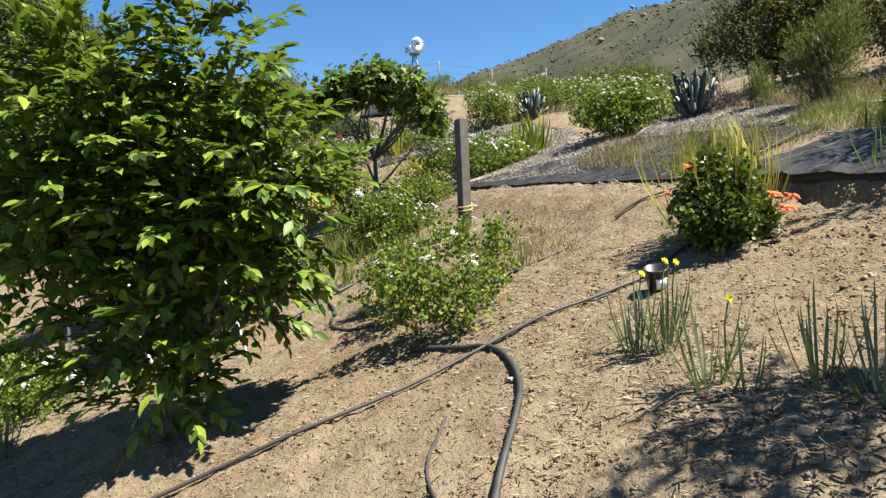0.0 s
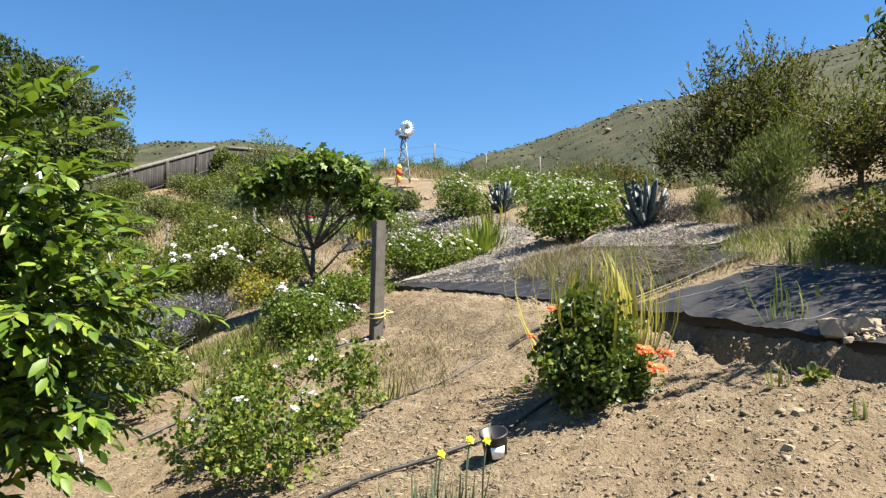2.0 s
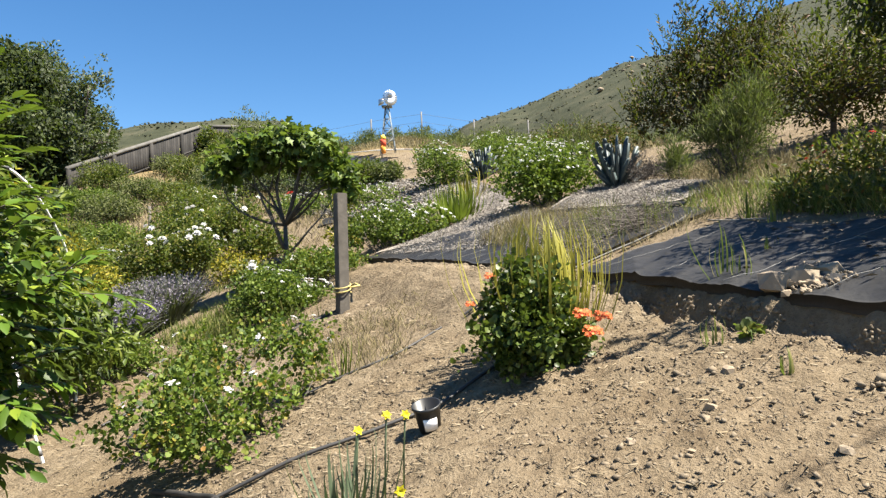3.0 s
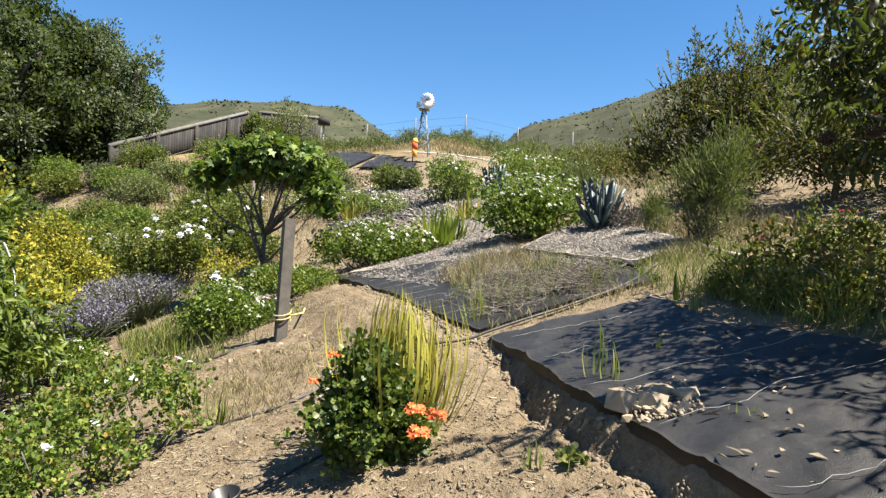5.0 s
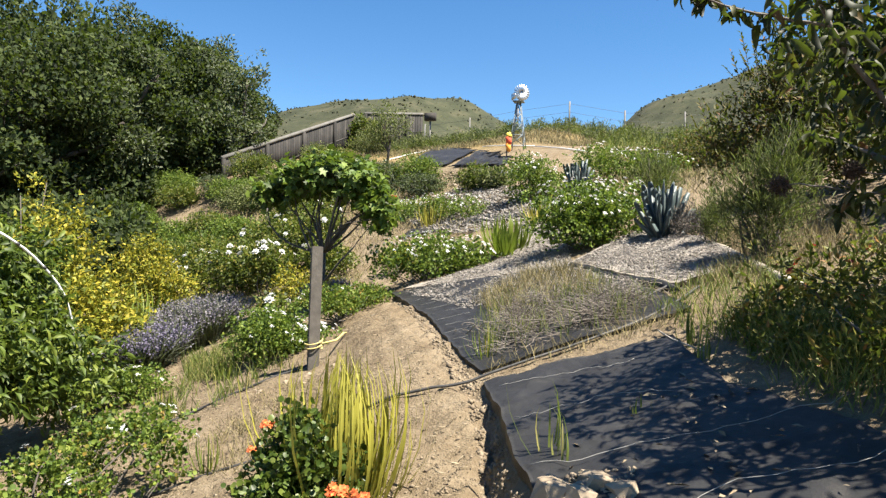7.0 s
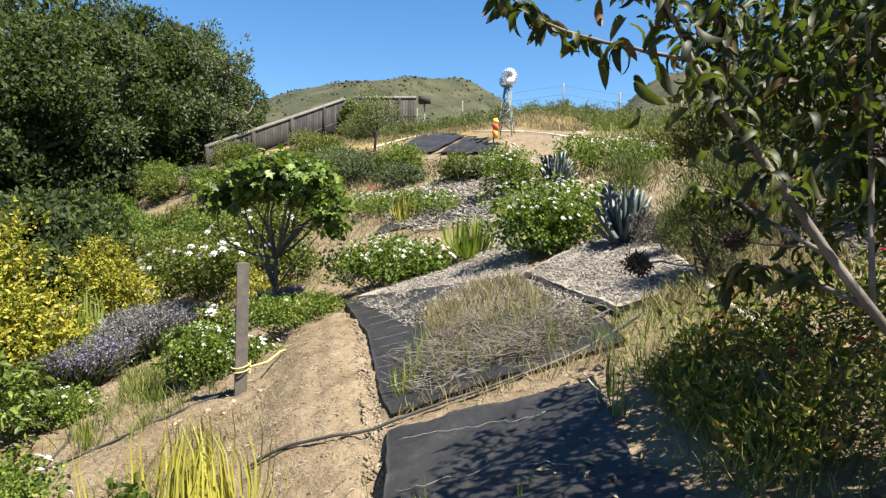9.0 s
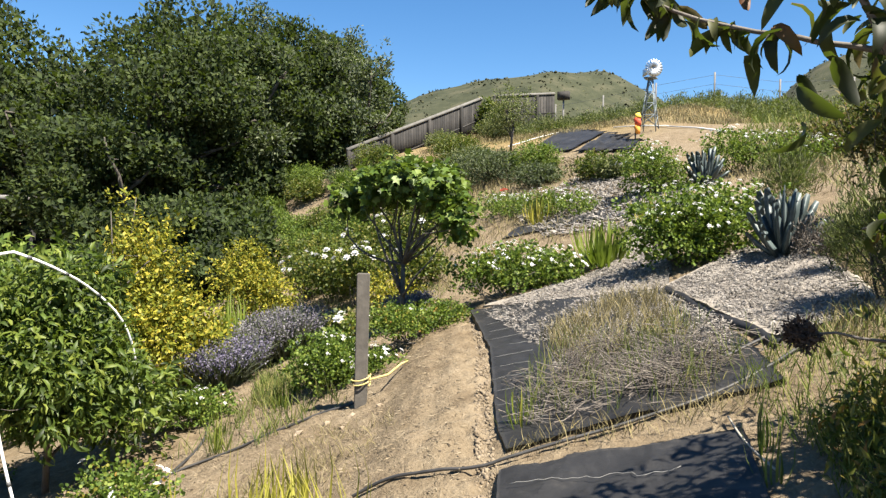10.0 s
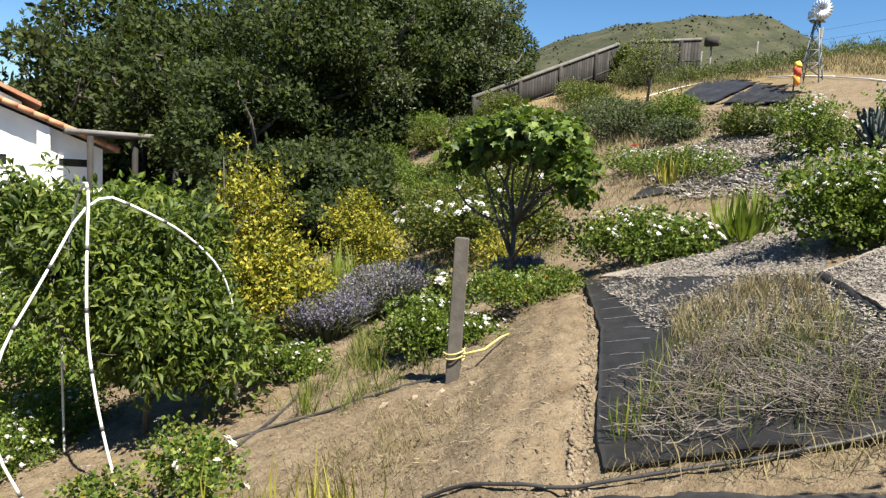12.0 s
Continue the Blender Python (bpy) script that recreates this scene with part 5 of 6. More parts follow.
tree("fig_tree", -0.86, 8.85, [(0, 0, -0.05), (0.01, 0.0, 0.35), (0.0, 0.02, 0.72)], 16,
     [(-0.2, 0, 1.64, 0.48, 0.42, 0.20), (0.3, 0.1, 1.66, 0.44, 0.4, 0.20), (-0.66, 0.0, 1.46, 0.28, 0.32, 0.17), (0.66, 0.0, 1.34, 0.24, 0.3, 0.22), (0.1, 0, 1.80, 0.48, 0.42, 0.12), (0.82, -0.1, 1.14, 0.16, 0.2, 0.16)],
     [dict(n=780, per=4, t=LOBED, L=0.105, W=0.088, spread=0.11, mat=FIG, droop=0.5, fill=0.5, ragged=0.5, flat=1.0)], "fig tree with large lobed leaves and a bare forked trunk", r0=0.036)

# roses
for x, y, bl, lab, nw in ((-2.6, 10.35, [(0, 0, 0.62, 0.42, 0.4, 0.26)], "standard rose with white blooms on a thin trunk", 12),
                          (-3.5, 10.9, [(0, 0, 0.5, 0.6, 0.5, 0.42), (0.4, 0.3, 0.6, 0.45, 0.45, 0.4)], "leafy rose bush with large white blooms", 16),
                          (-3.0, 12.0, [(0, 0, 0.55, 0.7, 0.6, 0.45), (-0.7, 0.2, 0.5, 0.6, 0.6, 0.4), (0.5, 0, 0.8, 0.4, 0.4, 0.5)], "leafy rose bush with large white blooms", 14),
                          (-4.6, 11.6, [(0, 0, 0.45, 0.55, 0.5, 0.35)], "rose bush with small white flowers", 12),
                          (-1.7, 10.6, [(0, 0, 0.35, 0.5, 0.4, 0.3)], "straggling rose bush with yellow leaves", 5),
                          (-0.95, 7.9, [(0, 0, 0.30, 0.22, 0.22, 0.22)], "small straggling rose by the post", 4),
                          (-4.2, 14.2, [(0, 0, 0.6, 0.8, 0.7, 0.5)], "rose bush on the slope", 4)):
    v = sum(b[3] * b[4] * b[5] for b in bl)
    shrub("rose_bush", x, y, bl, [dict(n=int(4000 * v ** 0.67), per=5, t=LEAF, L=0.05, W=0.036, spread=0.06, mat=ROSE, fill=0.45)], lab, "rose", "rose bushes", stems=6, stem_r=0.014 if y < 10.5 else 0.01, flowers=[(WHITE_ROSE, nw, 0.11)])

# golden shrubs
shrub("golden_shrub", -1.95, 10.0, [(0, 0, 0.22, 0.34, 0.3, 0.24), (0.3, 0.2, 0.2, 0.25, 0.25, 0.2)], [dict(n=260, per=6, t=LEAF, L=0.05, W=0.03, spread=0.06, mat=GOLD, fill=0.45)], "low golden-leaved shrub beside the fig tree", "shrub", "golden shrubs", 6, 0.008)
shrub("golden_shrub", -0.35, 10.2, [(0, 0, 0.18, 0.3, 0.3, 0.2)], [dict(n=160, per=6, t=LEAF, L=0.05, W=0.03, spread=0.06, mat=GOLD, fill=0.45)], "low golden-leaved shrub behind the fig tree", "shrub", "golden shrubs", 6, 0.008)
shrub("golden_shrub", -3.35, 7.35, [(0, 0, 0.8, 0.75, 0.7, 0.75), (-0.3, 0.2, 1.5, 0.55, 0.55, 0.6), (0.4, 0.2, 0.7, 0.5, 0.5, 0.6), (-0.45, 0, 2.05, 0.22, 0.22, 0.5)],
      [dict(n=2500, per=6, t=LEAF, L=0.062, W=0.036, spread=0.1, mat=GOLD, fill=0.42, ragged=0.4)], "tall shrub with golden variegated leaves", "shrub", "golden shrubs", 10, 0.018)
shrub("golden_shrub", -4.25, 9.8, [(0, 0, 0.7, 0.55, 0.5, 0.55), (-0.2, 0.1, 1.05, 0.42, 0.42, 0.5), (0.4, 0.1, 0.5, 0.4, 0.4, 0.45)],
      [dict(n=1500, per=6, t=LEAF, L=0.055, W=0.032, spread=0.09, mat=GOLD, fill=0.4)], "rounded shrub with golden leaves", "shrub", "golden shrubs", 8, 0.014)
shrub("green_shrub", -4.4, 5.4, [(0, 0, 0.5, 0.8, 0.7, 0.5), (-0.9, 0.8, 0.8, 0.9, 0.9, 0.8), (-1.2, -0.6, 0.9, 0.8, 0.8, 0.8)], [dict(n=2200, per=6, t=LEAF, L=0.08, W=0.045, spread=0.1, mat=LANTANA, fill=0.42)], "green shrub behind the peach tree", "shrub", stems=8, stem_r=0.02)

# mixed shrubs on the middle slope
for x, y, r, h, mat, lab in ((-4.7, 18.8, 1.3, 0.9, OAKGREY, "dark grey-green rosemary shrub"), (-3.3, 18.9, 0.7, 0.8, LANTANA, "bright green shrub on the slope"), (-2.6, 17.2, 0.7, 0.5, OAKGREY, "low grey-green shrub beside the fabric"),
                             (-5.0, 16.2, 0.8, 0.9, ROSE, "yellow-green shrub on the middle slope"), (-0.9, 16.3, 0.45, 0.55, ROSE, "small olive shrub on the fabric"), (-0.4, 16.0, 0.35, 0.45, BROOM, "small grey shrub on the fabric"), (-6.0, 13.4, 0.7, 0.8, ROSE, "shrub at the edge of the trees"),
                             (-6.8, 15.6, 0.7, 0.7, LANTANA, "green shrub below the board fence"), (-8.3, 18.5, 0.9, 0.8, BROOM, "dry shrub below the fence"), (-12.2, 20.0, 0.9, 0.9, LANTANA, "green shrub between the oaks and the fence"), (-11.3, 19.2, 0.7, 0.7, ROSE, "yellow-green shrub at the end of the fence"), (-9.3, 19.3, 0.9, 0.7, LANTANA, "low green shrub on the bank below the fence"), (-9.6, 20.6, 0.8, 0.9, ROSE, "yellow-green shrub against the board fence"), (-8.4, 20.4, 0.9, 0.6, BROOM, "low grey shrub on the bank"), (-12.6, 18.6, 0.8, 0.8, LANTANA, "green shrub under the oaks"), (-13.2, 19.8, 1.0, 1.0, OAKGREY, "grey-green shrub under the oaks"), (-10.2, 19.6, 0.6, 0.6, OAKGREY, "small grey shrub at the end of the fence"), (-7.0, 19.8, 0.8, 0.6, ROSE, "yellow-green shrub on the bank"), (-6.6, 21.8, 0.8, 0.6, BROOM, "low grey shrub on the bank"), (-9.0, 16.2, 0.7, 0.7, LANTANA, "green shrub beside the soil heap"), (-8.0, 16.2, 0.6, 0.8, ROSE, "yellow-green shrub on the slope"), (-10.9, 17.2, 0.7, 0.8, LANTANA, "green shrub behind the soil heap"), (-7.2, 14.6, 0.7, 0.7, LANTANA, "green shrub behind the roses"), (-9.6, 14.9, 0.7, 0.7, LANTANA, "green shrub in front of the oak scrub"), (-7.6, 22.5, 0.9, 0.9, ROSE, "yellow-green shrub on the bank below the fence"), (-9.2, 24.3, 0.7, 0.7, BROOM, "grey shrub against the board fence"), (-8.4, 27.5, 0.9, 1.0, BROOM, "grey-green shrub above the bank"), (3.4, 15.5, 0.9, 0.6, SUMAC_RED, "brownish dry shrub on the upper slope"), (4.4, 17.5, 1.2, 0.8, SUMAC_RED, "brownish dry shrub on the upper slope")):
    v = (r * r * h * 0.5)
    shrub("slope_shrub", x, y, [(0, 0, h * 0.5, r, r * 0.9, h * 0.5), (r * 0.4, 0, h * 0.6, r * 0.6, r * 0.6, h * 0.45)], [dict(n=int(1900 * v ** 0.67 + 250), per=6, t=LEAF, L=0.07, W=0.03, spread=0.09, mat=mat, fill=0.4)], lab, "shrub", "slope shrubs", 6, 0.012)
tree("small_olive_tree", -5.9, 23.2, [(0, 0, -0.05), (0.05, 0, 0.5), (0.1, 0, 0.9)], 8, [(0.1, 0, 1.5, 0.8, 0.8, 0.7), (-0.3, 0, 1.2, 0.6, 0.6, 0.5)], [dict(n=500, per=6, t=DIAMOND, L=0.09, W=0.035, spread=0.13, mat=BROOM, fill=0.5)], "small airy olive tree on the slope", r0=0.05)

# ---- right-hand side shrubs ----
shrub("broom_shrub", 3.84, 6.75, [(0, 0, 0.40, 0.26, 0.28, 0.40), (0.12, 0, 0.66, 0.24, 0.26, 0.36), (-0.16, 0.1, 0.46, 0.2, 0.22, 0.34)],
      [dict(n=850, per=7, t=DIAMOND, L=0.07, W=0.006, spread=0.08, mat=BROOM, up=2.2, fill=0.55)], "feathery grey-green shrub beside the mulch bed", "shrub", stems=16, stem_r=0.011)
shrub("broom_shrub", 3.55, 7.6, [(0, 0, 0.26, 0.17, 0.17, 0.28)], [dict(n=330, per=7, t=DIAMOND, L=0.05, W=0.006, spread=0.05, mat=BROOM, up=2.5, fill=0.5)], "small upright grey-green shrub", "shrub", stems=6, stem_r=0.006)
shrub("broom_shrub", 3.05, 10.6, [(0, 0, 0.4, 0.35, 0.35, 0.4)], [dict(n=450, per=7, t=DIAMOND, L=0.07, W=0.008, spread=0.07, mat=BROOM, up=2.2, fill=0.5)], "small feathery shrub behind the agave", "shrub", stems=6, stem_r=0.008)
tall_blobs = [(-0.42, 0, 1.0, 0.32, 0.45, 0.6), (0.12, 0, 1.15, 0.45, 0.5, 0.7), (0.62, 0, 1.05, 0.4, 0.5, 0.65), (-0.35, 0, 1.7, 0.16, 0.2, 0.4), (0.3, 0.0, 1.75, 0.2, 0.22, 0.4), (0.72, 0, 1.6, 0.18, 0.2, 0.4), (0.1, 0, 0.5, 0.85, 0.6, 0.45), (-0.85, 0.1, 0.6, 0.3, 0.4, 0.45)]
tall = tree("sumac_shrub", 4.62, 9.3, [(0, 0, -0.1), (0.02, 0, 0.2), (0.0, 0.0, 0.35)], 26, tall_blobs,
            [dict(name="inner_crown", n=1700, per=7, t=LEAF, L=0.07, W=0.026, spread=0.10, mat=SUMAC_RED, up=1.2, fill=0.6, ragged=0.4)], "tall reddish-green sumac shrub with upright shoots", r0=0.035, category="shrub", group="sumac shrubs")
leaves, wood = shoots(Geo(), Geo(), tall_blobs, 260, 14, LEAF, 0.065, 0.024, 0.36, lift=1.7, sag=0.06)
part("crown", leaves, SUMAC_RED, tall)
tagged(part("shoot", wood, BARK, tall), kind="stuff")
low_blobs = [(0, 0, 0.6, 0.7, 0.7, 0.5), (-0.4, -0.4, 0.45, 0.5, 0.6, 0.4), (0.5, -0.3, 0.65, 0.6, 0.7, 0.5), (0.3, -1.2, 0.6, 0.55, 0.7, 0.5)]
low = tree("sumac_shrub", 5.35, 8.0, [(0, 0, -0.1), (0.02, 0, 0.2), (0.0, 0.0, 0.35)], 18, low_blobs,
           [dict(name="inner_crown", n=1100, per=7, t=LEAF, L=0.07, W=0.026, spread=0.1, mat=SUMAC_RED, fill=0.5)], "dense reddish-green sumac shrub", r0=0.035, category="shrub", group="sumac shrubs")
leaves, wood = shoots(Geo(), Geo(), low_blobs, 200, 13, LEAF, 0.065, 0.024, 0.36, lift=1.2, sag=0.08)
part("crown", leaves, SUMAC_RED, low)
tagged(part("shoot", wood, BARK, low), kind="stuff")
shrub("red_flowered_shrub", 4.0, 5.3, [(-0.12, -0.1, 0.12, 0.3, 0.4, 0.15), (0.05, 0, 0.2, 0.36, 0.45, 0.2), (0.45, -0.1, 0.22, 0.4, 0.4, 0.22), (0.5, 0.5, 0.24, 0.4, 0.4, 0.25)],
      [dict(n=470, per=6, t=LEAF, L=0.055, W=0.02, spread=0.08, mat=FUCHSIA, fill=0.55, ragged=0.55)], "dense shrub with small orange-red flowers beside the fabric", "shrub", stems=14, stem_r=0.010, stem_mat=PALEBARK, flowers=[(RED_HEAD, 14, 0.04)])
shrub("red_flowered_shrub", 4.15, 4.5, [(-0.15, 0.05, 0.12, 0.26, 0.4, 0.15), (0.05, 0, 0.15, 0.34, 0.4, 0.16), (0.5, -0.2, 0.25, 0.4, 0.4, 0.25)], [dict(n=360, per=6, t=LEAF, L=0.046, W=0.018, spread=0.08, mat=FUCHSIA, fill=0.55, ragged=0.55)], "dark shrub below the sumac branches", "shrub", stems=10, stem_r=0.010, stem_mat=PALEBARK, flowers=[(RED_HEAD, 6, 0.04)])

tufts("dry_grass", [(3.38, 5.3), (3.5, 4.75), (3.75, 4.2), (4.0, 4.3), (3.75, 5.3)], 900, 0.17, 0.005, GREENGRASS, "green weeds along the edge of the fabric", 0.5)

for x, y in ((3.58, 5.05), (3.68, 4.72), (3.82, 4.36), (3.66, 5.35)):
    shrub("low_weedy_shrub", x, y, [(0, 0, 0.07, 0.2, 0.22, 0.09), (0.1, 0.08, 0.11, 0.16, 0.18, 0.11)], [dict(n=110, per=6, t=LEAF, L=0.05, W=0.018, spread=0.07, mat=FUCHSIA, fill=0.55, ragged=0.6)], "low olive weedy shrub along the fabric edge", "shrub", "weedy shrubs", stems=5, stem_r=0.006)

# the sumac tree whose branches hang into the walk
sumac = thing("sumac_tree", G(4.6, 4.15), "sumac tree with pale branches and long curved dark leaves", "tree")
o0 = T(sumac.location)


def branch(pts, r0, r1, n=14):
    p = T(pts, float)
    s = np.linspace(0, 1, len(p))
    q = np.linspace(0, 1, n)
    p = np.column_stack([np.interp(q, s, p[:, k]) for k in range(3)])
    p[1:-1] = 0.25 * p[:-2] + 0.5 * p[1:-1] + 0.25 * p[2:]
    p = p + np.cumsum(rng.normal(size=p.shape), 0) * 0.003
    part("branch", Geo().tube(p - o0, np.linspace(r0, r1, n), 8), PALEBARK, sumac, smooth=True)
    return p


main = branch([(4.6, 4.15, o0[2] - 0.1), (4.3, 3.8, 2.35), (4.05, 3.55, 2.52), (3.86, 3.45, 2.72), (3.64, 3.44, 3.03), (3.54, 3.42, 3.16), (3.46, 3.40, 3.30), (3.38, 3.38, 3.48)], 0.017, 0.004, 20)
br = [branch([main[15], (3.40, 3.45, 3.29), (3.28, 3.46, 3.33), (3.18, 3.45, 3.38), (3.08, 3.42, 3.47), (3.0, 3.4, 3.6)], 0.005, 0.0015),
      branch([main[13], (3.58, 3.52, 3.25), (3.54, 3.5, 3.5), (3.52, 3.5, 3.8)], 0.011, 0.004),
      branch([main[9], (3.66, 3.7, 2.92), (3.58, 3.75, 2.97), (3.50, 3.78, 2.95)], 0.007, 0.002),
      branch([main[8], (3.76, 3.6, 2.78), (3.68, 3.7, 2.80), (3.60, 3.75, 2.74)], 0.007, 0.002),
      branch([main[8], (3.9, 3.6, 3.1), (3.85, 3.5, 3.4), (3.8, 3.4, 3.7)], 0.007, 0.003),
      branch([main[6], (4.2, 3.9, 3.0), (4.2, 3.7, 3.4), (4.3, 3.5, 3.8)], 0.008, 0.003),
      branch([main[5], (4.6, 4.0, 3.1), (4.8, 3.6, 3.5), (4.9, 3.3, 3.9)], 0.016, 0.005),
      branch([main[5], (4.4, 4.4, 2.9), (4.3, 4.7, 3.3), (4.2, 4.9, 3.7)], 0.014, 0.004),
      branch([main[4], (4.9, 4.3, 2.8), (5.2, 4.2, 3.2), (5.4, 4.0, 3.5)], 0.014, 0.004),
      branch([main[17], (3.36, 3.5, 3.46), (3.3, 3.55, 3.6), (3.2, 3.55, 3.7)], 0.005, 0.0015)]
g = Geo()
upper = np.column_stack([np.interp(np.linspace(7, 19, 14), np.arange(20), main[:, k]) for k in range(3)])
for b, per, wide in zip(br + [upper, upper], (36, 50, 30, 26, 50, 90, 110, 90, 110, 32, 40, 12), (0.012, 0.02, 0.015, 0.015, 0.11, 0.2, 0.2, 0.2, 0.2, 0.015, 0.012, 0.10)):
    s0 = rng.uniform(0.25, 1.0, per)
    p = np.column_stack([np.interp(s0 * 13, np.arange(14), b[:, k]) for k in range(3)])
    off = unit(per) * wide
    m = 2 if wide < 0.1 else 4
    n = per * m
    c = np.repeat(p + off, m, 0) + unit(n) * (0.012 if wide < 0.1 else 0.08)
    d = unit(n) * T([(1, 1, 0.4)]) + T([(0, 0, -0.4)])
    k = rng.uniform(0.7, 1.2, n)
    g.shapes(SICKLE, c - o0, d, unit(n) * T([(1, 1, 0.3)]) + T([(0, 0, 0.9)]), (0.068 if wide < 0.1 else 0.075) * k, (0.021 if wide < 0.1 else 0.022) * k)
part("leaf_spray", g, SUMAC, sumac)
dense = [(4.45, 3.9, 3.2, 0.55, 0.5, 0.5), (4.85, 3.5, 3.5, 0.6, 0.55, 0.5), (4.2, 4.5, 3.3, 0.45, 0.5, 0.5), (5.2, 4.0, 3.1, 0.6, 0.6, 0.6), (4.02, 3.85, 3.35, 0.28, 0.3, 0.36), (3.9, 4.35, 3.6, 0.42, 0.5, 0.4), (4.75, 2.9, 3.5, 0.5, 0.5, 0.36), (4.7, 2.1, 3.6, 0.45, 0.5, 0.36)]
dense += [(4.1, 4.9, 3.5, 0.4, 0.45, 0.35), (4.7, 4.9, 3.4, 0.5, 0.5, 0.4), (4.0, 4.0, 3.2, 0.22, 0.28, 0.28)]
dense += [(2.75, 1.85, 3.5, 0.42, 0.38, 0.25), (2.55, 1.7, 3.55, 0.4, 0.35, 0.22), (2.3, 1.6, 3.4, 0.35, 0.3, 0.2)]
branch([br[6][-3], (4.5, 2.6, 3.8), (3.6, 2.1, 3.75), (2.75, 1.85, 3.5), (2.3, 1.6, 3.4)], 0.006, 0.002)
dense = [tuple(T(b[:3]) - o0) + b[3:] for b in dense]
part("crown", foliage(Geo(), dense, 1700, 6, SICKLE, 0.09, 0.024, 0.10, droop=0.7, fill=0.5, ragged=0.35), SUMAC, sumac)

SEED = plain_mat("dry_seed_heads", (0.035, 0.024, 0.018), (0.09, 0.06, 0.045), 20.0, 0.95, island=0.4)
for x, y, z, r in ((3.40, 3.50, 2.80, 0.028), (3.62, 3.62, 2.86, 0.026), (3.9, 3.5, 3.05, 0.03)):
    part("seed_head", foliage(Geo(), [tuple(T((x, y, z)) - o0) + (r, r, r * 0.8)], 260, 4, DIAMOND, 0.012, 0.004, 0.006), SEED, sumac, "dry brown seed cluster")
    part("twig", Geo().tube(limb(T((x, y, z)) - o0, T((x + 0.16, y + 0.02, z - 0.01)) - o0, 0.06), np.linspace(0.0018, 0.003, 6), 4), PALEBARK, sumac)

# ---- post, hoses, pot ----
post = thing("wooden_post", G(0.27, 6.53), "weathered square wooden post standing in the soil", "post")
bm = bmesh.new()
bmesh.ops.create_cube(bm, size=1.0)
bmesh.ops.scale(bm, vec=(0.098, 0.098, 1.14), verts=bm.verts)
bmesh.ops.translate(bm, vec=(0, 0, 0.47), verts=bm.verts)
bmesh.ops.bevel(bm, geom=bm.edges[:], offset=0.006, segments=2, affect="EDGES")
me = bpy.data.meshes.new("shaft")
bm.to_mesh(me)
bm.free()
shaft = part("shaft", me, POSTWOOD, post)
post.rotation_euler = (0, radians(0.4), radians(32))
FADED = plain_mat("faded_yellow_strap", (0.38, 0.30, 0.08), (0.52, 0.43, 0.18), 9.0, 0.8)
rope_t = np.linspace(0, 2 * np.pi * 2.1, 50)
rope = thing("yellow_strap", G(0.27, 6.53), "faded yellow strap wound round the post", "strap")
rp = np.column_stack([0.075 * np.cos(rope_t), 0.075 * np.sin(rope_t), 0.16 + 0.035 * rope_t / 6.3 + 0.02 * np.sin(rope_t)])
tail = T([(0.08, 0.0, 0.21), (0.12, 0.2, 0.22), (0.02, 0.55, 0.24), (-0.12, 0.95, 0.20)])
part("coil", Geo().tube(rp, 0.006, 6), FADED, rope)
part("tail", Geo().tube(tail, [0.006, 0.009, 0.009, 0.006], 6), FADED, rope)


def hose(pts, r, label, dz=0.012, n=60, name="irrigation_hose"):
    p = T(pts, float)
    for _ in range(3):
        p = np.vstack([p[:1], np.stack([p[:-1] * 0.75 + p[1:] * 0.25, p[:-1] * 0.25 + p[1:] * 0.75], 1).reshape(-1, 2), p[-1:]])
    z = ground(p[:, 0], p[:, 1]) + r + dz
    z = np.convolve(np.concatenate([z[:2][::-1], z, z[-2:][::-1]]), np.ones(5) / 5, "valid")
    ob = part(name, Geo().tube(np.column_stack([p, z]), r, 8), HOSE, smooth=True)
    return tagged(ob, label, "hose", "irrigation hoses")


hose([(-1.3, 2.7), (-0.81, 2.88), (-0.23, 3.02), (0.35, 3.37), (0.8, 3.52), (1.2, 3.66), (1.5, 3.95)], 0.009, "thin black irrigation hose across the soil", 0.012)
hose([(-0.05, 3.62), (0.15, 3.5), (0.34, 3.38), (0.44, 3.1), (0.46, 2.75), (0.38, 2.4), (0.30, 2.1), (0.27, 1.6)], 0.0135, "thick black hose curving over the soil", 0.004)
hose([(0.15, 2.7), (0.05, 2.3), (0.3, 1.9), (0.6, 1.6)], 0.006, "thin grey drip tube on the soil", 0.0)
hose([(-2.1, 7.0), (-1.3, 6.46), (-0.75, 5.3), (-0.72, 4.7), (-0.55, 4.4), (-0.3, 4.35)], 0.012, "black hose curving behind the geranium", 0.0)
hose([(0.35, 4.4), (0.6, 4.57), (0.9, 4.65), (1.2, 5.0)], 0.008, "thin black drip hose in dry grass", 0.0)
hose([(-1.25, 5.35), (-0.83, 5.92), (-0.35, 6.25), (0.08, 6.52), (0.22, 6.62)], 0.011, "thin black irrigation hose running to the post", 0.0)
hose([(1.35, 5.0), (1.65, 5.08), (2.0, 5.15), (2.3, 5.3), (2.75, 5.55), (3.1, 5.85), (3.35, 6.3)], 0.009, "black hose crossing the path and fabric", 0.02)
hose([(1.9, 5.75), (2.4, 5.85), (2.9, 6.15), (3.15, 6.5)], 0.010, "black hose below the dead twigs", 0.02)
pot = thing("nursery_pot", G(1.21, 3.47), "black plastic nursery pot with a white label", "plant pot")
pot.rotation_euler, pot.scale = (radians(14), radians(-10), radians(10)), (0.84, 0.84, 0.84)
prof = [(0.0, 0.055), (0.12, 0.068), (0.125, 0.074), (0.138, 0.074), (0.138, 0.067), (0.02, 0.05)]
a = np.arange(24) * 2 * np.pi / 24
